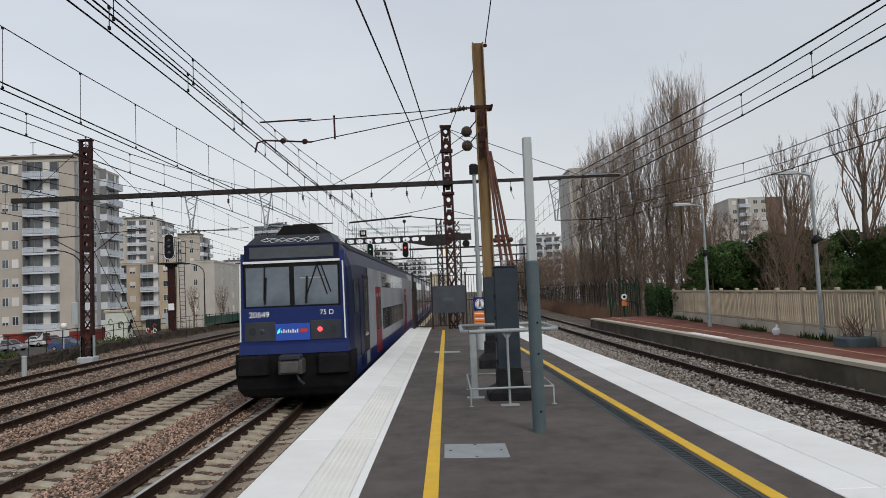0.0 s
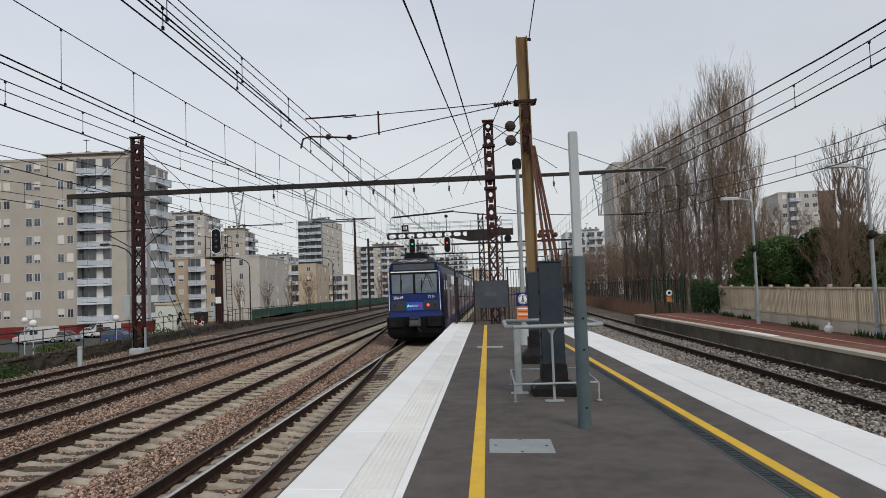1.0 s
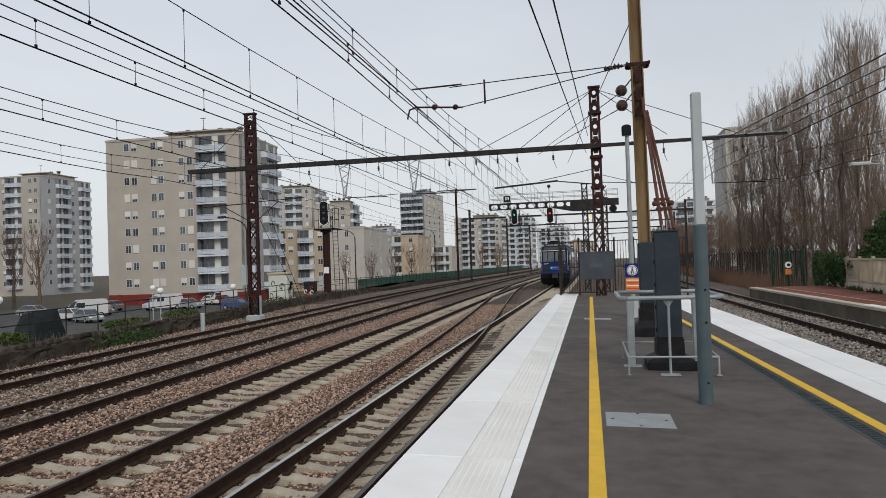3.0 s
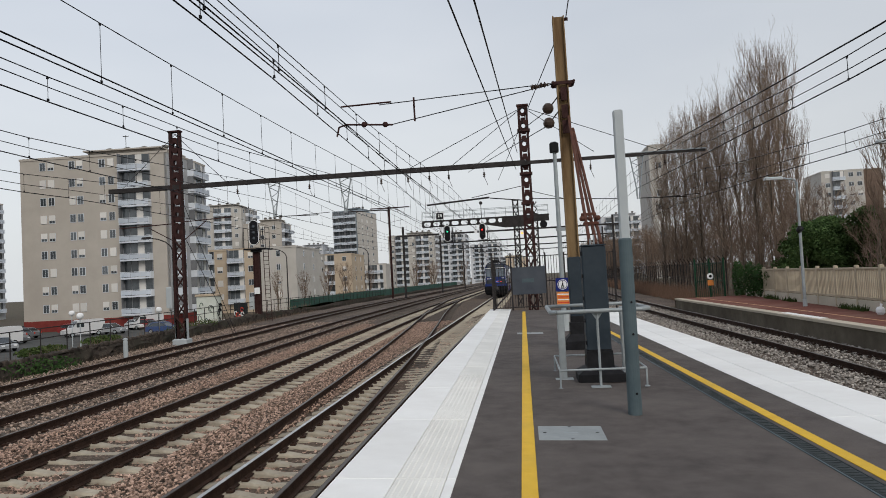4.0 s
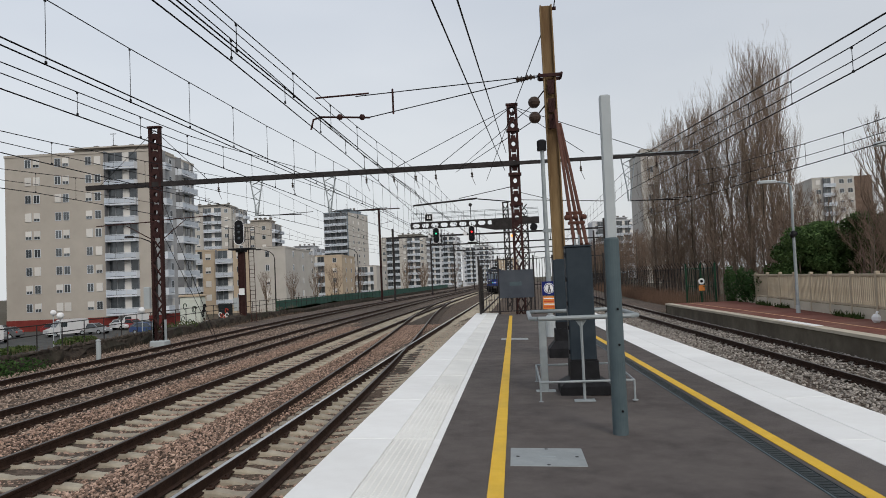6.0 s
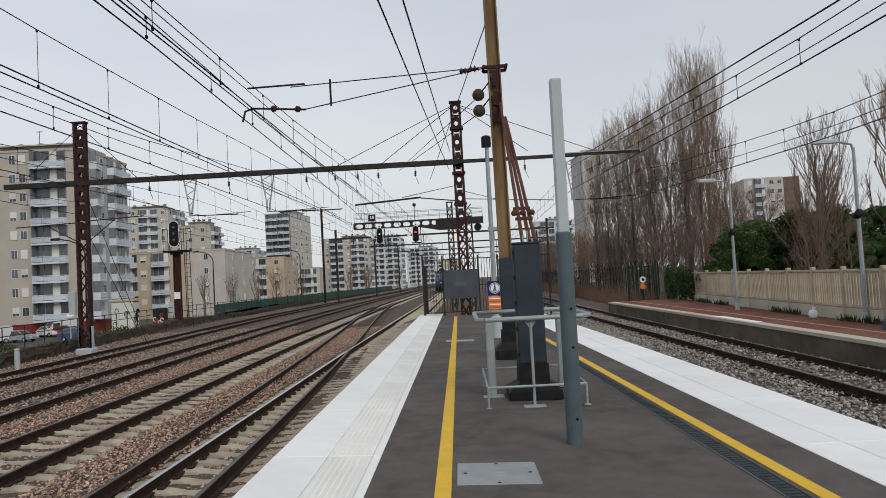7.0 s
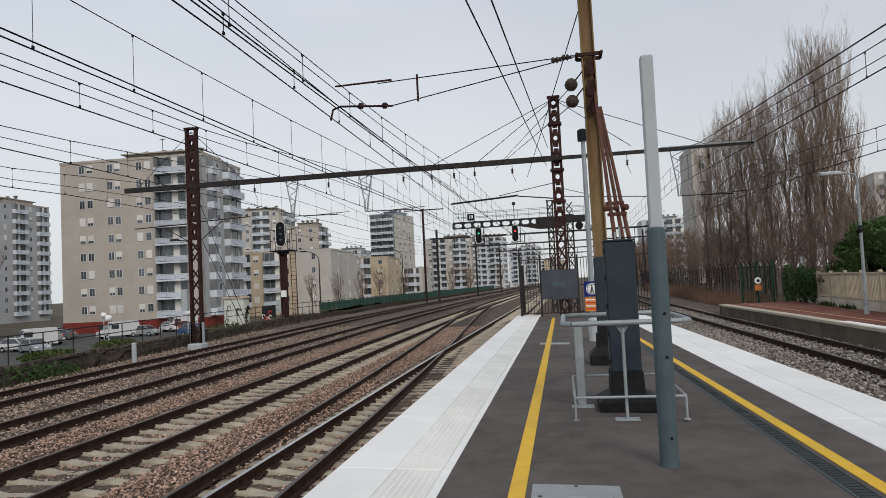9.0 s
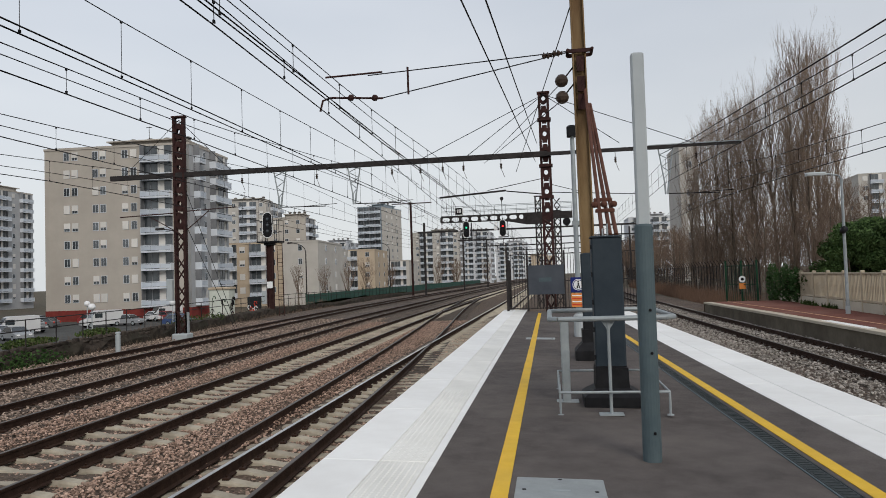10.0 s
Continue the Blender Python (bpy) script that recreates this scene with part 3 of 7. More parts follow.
def rail_frame(x0, x1, y0, y1):
    z = plat_z(1.1)
    t = thing("guard_rail", pose(0, 0, z), "galvanised guard rail around the slate cabinet", "guard rail")
    c = 0.1
    ring = [(x0 + c, y0, 1.13), (x1 - c, y0, 1.13), (x1, y0 + c, 1.13), (x1, y1 - c, 1.13), (x1 - c, y1, 1.13), (x0 + c, y1, 1.13), (x0, y1 - c, 1.13), (x0, y0 + c, 1.13), (x0 + c, y0, 1.13)]
    part("top_rail", M().line(ring, 0.032, 10), GALV, t)
    lx0, lx1 = x0 + 0.09, x1 - 0.1
    low = [(lx0, y0, 0.27), (lx1, y0, 0.27), (lx1, y1 - 0.1, 0.27), (lx0, y1 - 0.1, 0.27), (lx0, y0, 0.27)]
    part("low_rail", M().line(low, 0.016, 8), GALV, t)
    for px, py in ((lx0, y0), (lx1, y0), (lx1, y1 - 0.1), (lx0, y1 - 0.1)):
        part("foot", M().rod((px, py, 0.012), (px, py, 0.27), 0.014, n=8).lathe([(0.04, 0.0), (0.04, 0.012), (0.018, 0.018)], 8, m=pose(px, py, 0)), GALV, t)
    part("wide_post", M().bevel_box(x0 + 0.13, x0 + 0.24, y0 + 0.85, y0 + 0.97, 0, 1.1, 0.012), GALV, t)
    part("base_plate", M().bevel_box(x0 + 0.05, x0 + 0.34, y0 + 0.8, y0 + 1.02, 0, 0.015, 0.004), GALV, t)
    mx = x0 + 0.68
    part("thin_post", M().rod((mx, y0 + 0.05, 0), (mx, y0 + 0.05, 1.12), 0.019, n=8), GALV, t)
    part("gusset", M().add([(mx - 0.09, y0 + 0.045, 1.11), (mx + 0.09, y0 + 0.045, 1.11), (mx, y0 + 0.045, 0.98), (mx - 0.09, y0 + 0.055, 1.11), (mx + 0.09, y0 + 0.055, 1.11), (mx, y0 + 0.055, 0.98)], [(0, 2, 1), (3, 4, 5), (0, 1, 4, 3), (1, 2, 5, 4), (2, 0, 3, 5)]), GALV, t)
    part("base_plate", M().bevel_box(mx - 0.14, mx + 0.14, y0 - 0.03, y0 + 0.13, 0, 0.015, 0.004), GALV, t)
    part("wide_post", M().bevel_box(x1 - 0.24, x1 - 0.13, y1 - 0.5, y1 - 0.38, 0, 1.1, 0.012), GALV, t)


def foundation(g, cx, cy, w, d, h):
    g.loft([[(cx - a, cy - b, z), (cx - a * 0.6, cy - b * 1.0, z), (cx + a * 0.6, cy - b, z), (cx + a, cy - b, z), (cx + a, cy + b, z), (cx - a, cy + b, z)] for a, b, z in ((w, d, 0), (w, d, h * 0.55), (w * 0.86, d * 0.86, h * 0.72), (w * 0.58, d * 0.62, h), (w * 0.56, d * 0.6, h + 0.25))])
    return g


def slate_cabinet(x, y):
    t = thing("counterweight_cabinet", pose(x, y, plat_z(x)), "tall dark slate metal cabinet on a black footing", "cabinet")
    part("footing", foundation(M(), 0, 0, 0.36, 0.34, 0.22), BLACK_RUBBER, t)
    part("casing", M().bevel_box(-0.19, 0.19, -0.15, 0.18, 0.2, 2.12, 0.02), CABINET, t)
    part("dark_skirt", M().bevel_box(-0.193, 0.193, -0.153, 0.183, 0.2, 0.5, 0.015), BLACK_RUBBER, t)
    for h in (0.6, 0.95, 1.3, 1.65, 2.0):
        part("hinge", M().box(-0.207, -0.189, -0.15, -0.13, h - 0.03, h + 0.03), BLACK, t)
    part("cap", M().bevel_box(-0.198, 0.198, -0.16, 0.19, 2.12, 2.14, 0.008), CABINET, t)
    part("eye_bolt", M().rod((0.03, 0, 2.14), (0.03, 0, 2.3), 0.012, n=6), GALV, t)
    part("eye_bolt", M().rod((-0.03, 0, 2.14), (-0.03, 0, 2.24), 0.012, n=6), GALV, t)


def anchor_mast(x, y):
    """The rust-brown catenary anchor mast with its slate sleeve, ties and back struts."""
    t = thing("anchor_mast", pose(x, y, plat_z(x), 0, -0.3, 0), "weathered yellow-brown steel anchor mast with slate-painted foot", "catenary mast")
    part("footing", foundation(M(), 0, 0, 0.33, 0.3, 0.34), BLACK_RUBBER, t)
    sect = [(-0.13, -0.13), (-0.105, -0.13), (-0.095, -0.05), (0.095, -0.05), (0.105, -0.13), (0.13, -0.13), (0.13, 0.13), (0.105, 0.13), (0.095, 0.05), (-0.095, 0.05), (-0.105, 0.13), (-0.13, 0.13)]
    part("mast_profile", M().loft([[(u, v, z) for u, v in sect] for z in (2.05, 7.55)]), RUST_POLE, t)
    part("painted_sleeve", M().bevel_box(-0.15, 0.15, -0.14, 0.14, 0.3, 2.06, 0.02), CABINET, t)
    part("black_boot", M().bevel_box(-0.155, 0.155, -0.145, 0.145, 0.3, 0.75, 0.02), BLACK_RUBBER, t)
    g = M().box(-0.22, 0.24, -0.17, -0.13, 5.97, 6.04).box(-0.22, 0.24, 0.13, 0.17, 5.97, 6.04)
    g.rod((-0.22, -0.2, 6.02), (-0.22, 0.2, 6.02), 0.03).rod((0.25, -0.2, 6.02), (0.25, 0.2, 6.02), 0.03)
    part("clamp_band", g, DARK_STEEL, t)
    for z in (5.6, 5.2, 4.85):
        part("cleat", M().box(-0.06, 0.08, -0.16, -0.125, z, z + 0.3).rod((-0.05, -0.17, z), (0.08, -0.17, z + 0.28), 0.025, n=6), DARK_STEEL, t)
    strut = surf("strut_rust", (0.07, 0.03, 0.022), (0.12, 0.055, 0.038), 4, 0.8)
    for dx, top in ((-0.04, 5.25), (0.06, 4.95), (0.14, 4.95)):
        part("back_strut", M().rod((0.1 + dx * 0.5, -0.1, top), (-0.02 + dx, -4.55, 2.16), 0.028, n=8), strut, t)
    g = M()
    for dy, z in ((-4.05, 2.5), (-3.75, 2.68)):
        g.bevel_box(-0.1, 0.16, dy - 0.03, dy + 0.03, z, z + 0.05, 0.01)
    for u in (-0.1, 0.03, 0.16):
        g.ball((u, -3.95, 2.62), 0.05, 8, 5)
    part("strut_clamp", g, strut, t)
    part("top_pin", M().rod((0.1, 0, 7.5), (0.22, 0, 7.5), 0.04, n=8), DARK_STEEL, t)
    # ties to the contact line over the platform track
    g = M()
    for za, zb, xa in ((6.02, 5.87, -3.2), (6.0, 5.37, -3.0)):
        g.rod((-0.22, -0.1, za), (xa - 1.05, -0.1, zb), 0.012, n=5)
    part("tie_wire", g, WIRE, t)
    for cx, cz in ((-0.42, 6.0), (-0.62, 5.97)):
        part("insulator", M().loft([[(cx + u, -0.1 + r * math.cos(a), cz + r * math.sin(a)) for a in (0, 1.05, 2.09, 3.14, 4.19, 5.24)] for u, r in ((-0.1, 0.02), (-0.06, 0.075), (-0.02, 0.02), (0.02, 0.075), (0.06, 0.02), (0.1, 0.05))]), INSULATOR, t)
    for cz in (5.45, 5.12):
        part("insulator", M().ball((-0.36, -0.1, cz), 0.13, 10, 6), INSULATOR, t)
        part("stay_wire", M().rod((-0.1, -0.1, cz + 0.28), (-0.3, -0.1, cz + 0.05), 0.015, n=5), WIRE, t)
    part("vertical_bar", M().rod((-3.42, -0.1, 5.42), (-3.42, -0.1, 5.98), 0.022, n=6), DARK_STEEL, t)
    part("steady_arm", M().line([(-5.28, -0.1, 5.2), (-5.22, -0.1, 5.42), (-5.05, -0.1, 5.47), (-3.95, -0.1, 5.38)], 0.022, 6).rod((-5.15, -0.1, 5.9), (-3.95, -0.1, 5.92), 0.02, n=6).ball((-4.62, -0.1, 5.44), 0.07, 8, 5).ball((-4.12, -0.1, 5.4), 0.07, 8, 5), DARK_STEEL, t)


def sign_post(x, y):
    t = thing("sign_post", pose(x, y, plat_z(x)), "grey steel post with a no-walking sign and a loudspeaker", "sign post")
    part("pole", M().rod((0, 0, 0), (0, 0, 5.35), 0.075, 0.055, 12), GALV, t)
    part("boot", M().lathe([(0.15, 0), (0.15, 0.55), (0.1, 0.6)], 14), GREY_PAINT, t)
    part("loudspeaker", M().bevel_box(-0.14, 0.12, -0.16, 0.14, 5.3, 5.6, 0.05), BLACK, t)
    part("bracket", M().box(-0.09, 0.32, -0.06, 0.06, 2.95, 3.05).rod((0.3, 0, 2.9), (0.3, 0, 4.4), 0.02, n=6), GALV, t)
    b = part("sign_board", M().bevel_box(-0.2, 0.2, -0.115, -0.095, 1.17, 1.56, 0.004), NAVY, t, "navy sign board with white disc")
    part("disc", M().lathe([(0.15, 0), (0.15, 0.004)], 24, m=pose(0, -0.115, 1.365, 90, 0, 0)), WHITE, b)
    part("pictogram_ring", M().line([(0.125 * math.cos(a * math.pi / 12), -0.121, 1.365 + 0.125 * math.sin(a * math.pi / 12)) for a in range(25)], 0.009, 4), NAVY, b)
    g = M().box(-0.02, 0.02, -0.124, -0.12, 1.33, 1.42).box(-0.045, -0.01, -0.124, -0.12, 1.27, 1.34).box(0.01, 0.04, -0.124, -0.12, 1.27, 1.34).box(-0.018, 0.018, -0.124, -0.12, 1.43, 1.465)
    part("pictogram", g, BLACK, b)
    n = part("notice", M().bevel_box(-0.19, 0.19, -0.113, -0.097, 0.78, 1.14, 0.004), ORANGE, t, "orange and white warning notice")
    for i in range(4):
        part("stripe", M().add([(-0.17, -0.117, 0.83 + i * 0.08), (0.17, -0.117, 0.87 + i * 0.08 - 0.05), (0.17, -0.117, 0.90 + i * 0.08 - 0.05), (-0.17, -0.117, 0.86 + i * 0.08)], [(0, 1, 2, 3)]), WHITE if i % 2 else RED, n)


def end_fence():
    y = END_Y + 0.1
    t = thing("end_fence", None, "dark steel bar fence closing the platform end", "fence")
    bar = M().rod((0, 0, 0), (0, 0, 2.45), 0.012, n=6).mesh("bar", GANTRY_STEEL)
    x = -1.35
    while x < 4.3:
        part("bar", bar, None, t, m=pose(x, y, plat_z(x) + 0.1))
        x += 0.125
    for x in (-1.4, -0.5, 1.12, 2.0, 3.2, 4.3):
        part("post", M().bevel_box(x - 0.04, x + 0.04, y - 0.04, y + 0.04, -1.0, 2.7 + plat_z(x), 0.01), GANTRY_STEEL, t)
    for z in (0.12, 1.3, 2.5):
        part("cross_rail", M().box(-1.4, 4.3, y - 0.02, y + 0.02, z, z + 0.04), GANTRY_STEEL, t)
    side = M().rod((0, 0, -0.6), (0, 0, 2.3), 0.012, n=5).mesh("side_bar", GANTRY_STEEL)
    for i in range(26):
        part("side_bar", side, None, t, m=pose(-1.38, y + 0.12 * i, 0))
    for z in (0.1, 2.28):
        part("side_rail", M().box(-1.4, -1.36, y, y + 3.1, z, z + 0.04), GANTRY_STEEL, t)
    p = part("gate_panel", M().bevel_box(-0.47, 1.1, y - 0.07, y - 0.045, 0.74, 2.03, 0.01), surf("slate_sheet", (0.045, 0.052, 0.065), (0.062, 0.07, 0.085), 1.2, 0.5, big=((0.10, 0.11, 0.12), 0.9, 0.4)), t, "plain slate-grey sheet panel")
    part("plate", M().box(0.0, 0.55, y - 0.075, y - 0.069, 1.3, 1.48), SLATE_PAINT, p)


lay_slabs()
hatch(0.11, 7.2, 0.69, 0.66, "square galvanised steel service hatch in asphalt")
hatch(-0.21, 20.0, 0.74, 0.5, "far galvanised steel hatch crossing the yellow line")
tube_post(1.278, 8.52)
rail_frame(0.42, 1.86, 10.48, 12.45)
slate_cabinet(1.17, 11.3)
anchor_mast(1.215, 15.95)
sign_post(1.19, 20.9)
end_fence()

# ---- overhead line and signals ----
def holed_plate(g, x, y, z0, z1, w, r):
    """An upright plate with an oval hole through it."""
    n, cz, hw, hh = 12, (z0 + z1) / 2, w / 2, (z1 - z0) / 2
    vs = []
    for k in range(n):
        a = 2 * math.pi * (k + 0.5) / n
        c, q = math.cos(a), math.sin(a)
        u = min(hw / max(abs(c), 1e-6), hh / max(abs(q), 1e-6))
        for dy in (-0.012, 0.012):
            vs += [(x + r * c, y + dy, cz + 1.3 * r * q), (x + u * c, y + dy, cz + u * q)]
    fs = []
    for k in range(n):
        a, b = 4 * k, 4 * ((k + 1) % n)
        fs += [(a, a + 1, b + 1, b), (a + 2, b + 2, b + 3, a + 3), (a, b, b + 2, a + 2), (a + 1, a + 3, b + 3, b + 1)]
    g.add(vs, fs)


def mast_mesh(g, x, y, z0, z1, w, zl):
    """Two channels joined by holed plates above, by zigzag lacing below zl."""
    for s in (-1, 1):
        g.box(x + s * w / 2 - 0.06, x + s * w / 2 + 0.06, y - 0.12, y + 0.12, z0, z1)
    z = zl
    while z < z1 - 0.3:
        for dy in (-0.09, 0.09):
            holed_plate(g, x, y + dy, z, min(z + 0.82, z1 - 0.05), w - 0.1, 0.1)
        z += 0.92
    g.box(x - w / 2 - 0.1, x + w / 2 + 0.1, y - 0.16, y + 0.16, z1 - 0.08, z1)
    z, s = z0 + 0.2, 1
    while z < zl - 0.1:
        g.rod((x - s * w / 2, y - 0.1, z), (x + s * w / 2, y - 0.1, min(z + 0.7, zl)), 0.05, n=4)
        g.rod((x + s * w / 2, y + 0.1, z), (x - s * w / 2, y + 0.1, min(z + 0.7, zl)), 0.035, n=4)
        z, s = z + 0.7, -s
    return g


def portal():
    t = thing("catenary_portal", None, "rust-dark steel portal spanning all the tracks", "catenary portal")
    y = 35.2
    l = part("mast", mast_mesh(M(), -17.95, y, -1.2, 10.3, 0.5, 4.5), DARK_STEEL, t)
    part("concrete_foot", M().bevel_box(-18.35, -17.55, y - 0.35, y + 0.35, -1.3, -0.75, 0.05).box(-18.27, -18.17, y - 0.12, y + 0.12, -0.8, 0.3).box(-17.73, -17.63, y - 0.12, y + 0.12, -0.8, 0.3), GREY_PAINT, l)
    part("switch_box", M().bevel_box(-18.6, -18.28, y - 0.35, y - 0.1, 0.9, 2.0, 0.03), GREY_PAINT, l)
    m = part("mast", mast_mesh(M(), 0.5, y + 0.3, -1.2, 10.3, 0.4, 4.2), DARK_STEEL, t)
    for z in (6.7, 5.2, 8.9):
        part("collar", M().box(0.18, 0.82, y + 0.1, y + 0.5, z, z + 0.12), DARK_STEEL, m)
    b = M().box(-21.75, 0.6, y - 0.11, y - 0.09, 7.16, 7.4).box(-21.75, 0.6, y + 0.09, y + 0.11, 7.16, 7.4)
    b.box(-21.75, 0.6, y - 0.09, y + 0.09, 7.37, 7.4).box(-21.75, 0.6, y - 0.09, y + 0.09, 7.16, 7.19)
    part("beam", b, GANTRY_STEEL, t)
    part("beam_extension", M().box(0.6, 6.3, y - 0.08, y + 0.08, 7.2, 7.36).box(6.3, 9.25, y - 0.06, y + 0.06, 7.24, 7.36), GANTRY_STEEL, t)
    part("beam_end", M().box(5.2, 9.3, y - 0.085, y + 0.085, 7.36, 7.4), GALV, t)
    for x, low in ((-12.6, 5.35), (-8.8, 5.35), (5.95, 5.1)):
        d = M()
        for s in (-1, 1):
            d.rod((x + s * 0.32, y, 7.2), (x + s * 0.09, y, low + 0.5), 0.032, n=6)
        for k in range(5):
            w0, w1 = 0.32 - 0.23 * k / 5, 0.32 - 0.23 * (k + 1) / 5
            z0, z1 = 7.2 - k * 0.27, 7.2 - (k + 1) * 0.27
            s = 1 if k % 2 else -1
            d.rod((x - s * w0, y, z0), (x + s * w1, y, z1), 0.02, n=4)
        d.rod((x - 0.09, y, low + 0.55), (x - 0.07, y, low), 0.045, n=6).rod((x + 0.09, y, low + 0.55), (x + 0.02, y, low), 0.045, n=6)
        br = part("drop_bracket", d, GALV, t)
        part("steady_arm", M().rod((x, y, low + 0.03), (x + 2.3, y, low - 0.02), 0.025, n=6).rod((x + 1.2, y, low + 0.02), (x + 2.9, y, low + 0.08), 0.016, n=5), GANTRY_STEEL, br)
    for x in (-14.6, -10.7, -6.9, -5.5, -4.4, -3.4, -1.6, 3.7, 7.3):
        g = M().rod((x, y, 7.2), (x, y, 6.95), 0.015, n=5)
        g.lathe([(0.02, 0.0), (0.07, 0.03), (0.03, 0.08), (0.07, 0.12), (0.03, 0.17), (0.07, 0.21), (0.02, 0.25)], 8, m=pose(x, y, 6.7))
        g.rod((x, y, 6.7), (x + 0.15, y, 6.3), 0.012, n=5)
        part("insulator", g, INSULATOR, t)
    g = M()
    top, pin = (0.5, y, 10.1), (-17.95, y, 10.1)
    stays = [(top, (e[0], y, e[1])) for e in ((-5.4, 7.4), (-3.2, 7.4), (3.9, 7.6), (7.2, 7.4))]
    stays += [(pin, (-15.2, y, 7.4)), (pin, (-21, y, 7.4)), ((-17.8, y, 6.9), (-14.9, y, -0.9)), ((-17.8, y, 5.0), (-15.0, y, -0.9))]
    for a, b in stays:
        part("stay_wire", M().rod(a, b, 0.016, n=4), WIRE, t)
    g = M().rod((-17.9, y - 0.1, 5.35), (-21.2, y - 0.1, 5.25), 0.03, n=6).rod((-18.0, y, 4.3), (-19.6, y, 5.2), 0.025, n=5).rod((-17.7, y - 0.1, 5.4), (-14.9, y - 0.1, 5.5), 0.028, n=6).rod((-17.7, y, 4.4), (-16.4, y, 5.4), 0.025, n=5)
    part("cantilever", g, DARK_STEEL, t)
    g = M().rod((0.5, y + 0.3, 5.4), (-1.4, y + 0.3, 5.65), 0.03, n=6).rod((-1.4, y, 5.65), (-4.6, y, 5.45), 0.045, n=8).rod((0.5, y + 0.3, 6.2), (-2.3, y + 0.1, 5.7), 0.018, n=5)
    g.rod((0.6, y + 0.3, 5.5), (5.0, y + 0.3, 5.2), 0.02, n=5).rod((0.6, y + 0.3, 5.9), (2.6, y + 0.3, 5.3), 0.015, n=5)
    part("cantilever", g, GANTRY_STEEL, t)


def overhead(name, table, contact, messenger, spans, off, label, drop=4.5, droop=0.25, aux=0.0, step=2.5, twin=0.0):
    """Contact wire, messenger and droppers along a track. contact and messenger: heights by distance; spans: the supports."""
    t = thing(name, None, label, "overhead line", "overhead lines")
    pc, pm, y = [], [], -35.0
    while y < 240:
        x = lerp(table, y) + off
        a = max([s for s in spans if s <= y], default=spans[0])
        b = min([s for s in spans if s > y], default=spans[-1])
        u = (y - a) / max(b - a, 1)
        sag = 4 * u * (1 - u) * droop
        pc.append((x, y, lerp(contact, y)))
        pm.append((x, y, max(lerp(messenger, y) - sag, lerp(contact, y) + 0.22)))
        y += step
    part("contact_wire", M().line([(x - 0.03, y, z) for x, y, z in pc], 0.013, 4), WIRE, t)
    if aux > 0.54 or twin:
        part("contact_wire", M().line([(x + 0.05, y, z + twin) for x, y, z in pc], 0.014, 4), WIRE, t)
    part("messenger_wire", M().line(pm, 0.0105, 4), WIRE, t)
    if aux:
        part("auxiliary_wire", M().line([(a[0] + 0.05, a[1], a[2] + (b[2] - a[2]) * aux) for a, b in zip(pc, pm)], 0.0095, 4), WIRE, t)
    n = max(1, round(drop / step))
    for i in range(2, len(pc) - 40, n):
        g = M().rod(pc[i], pm[i], 0.006, n=4)
        for (x, y, z), dz in ((pc[i], 0.02), (pm[i], -0.02)):
            g.box(x - 0.012, x + 0.012, y - 0.018, y + 0.018, z + dz - 0.02, z + dz + 0.02)
        part("dropper", g, WIRE, t)


def feeder(name, pts, r, label):
    solid(name, M().line(pts, r, 4), WIRE, label=label, category="cable", group="overhead cables")


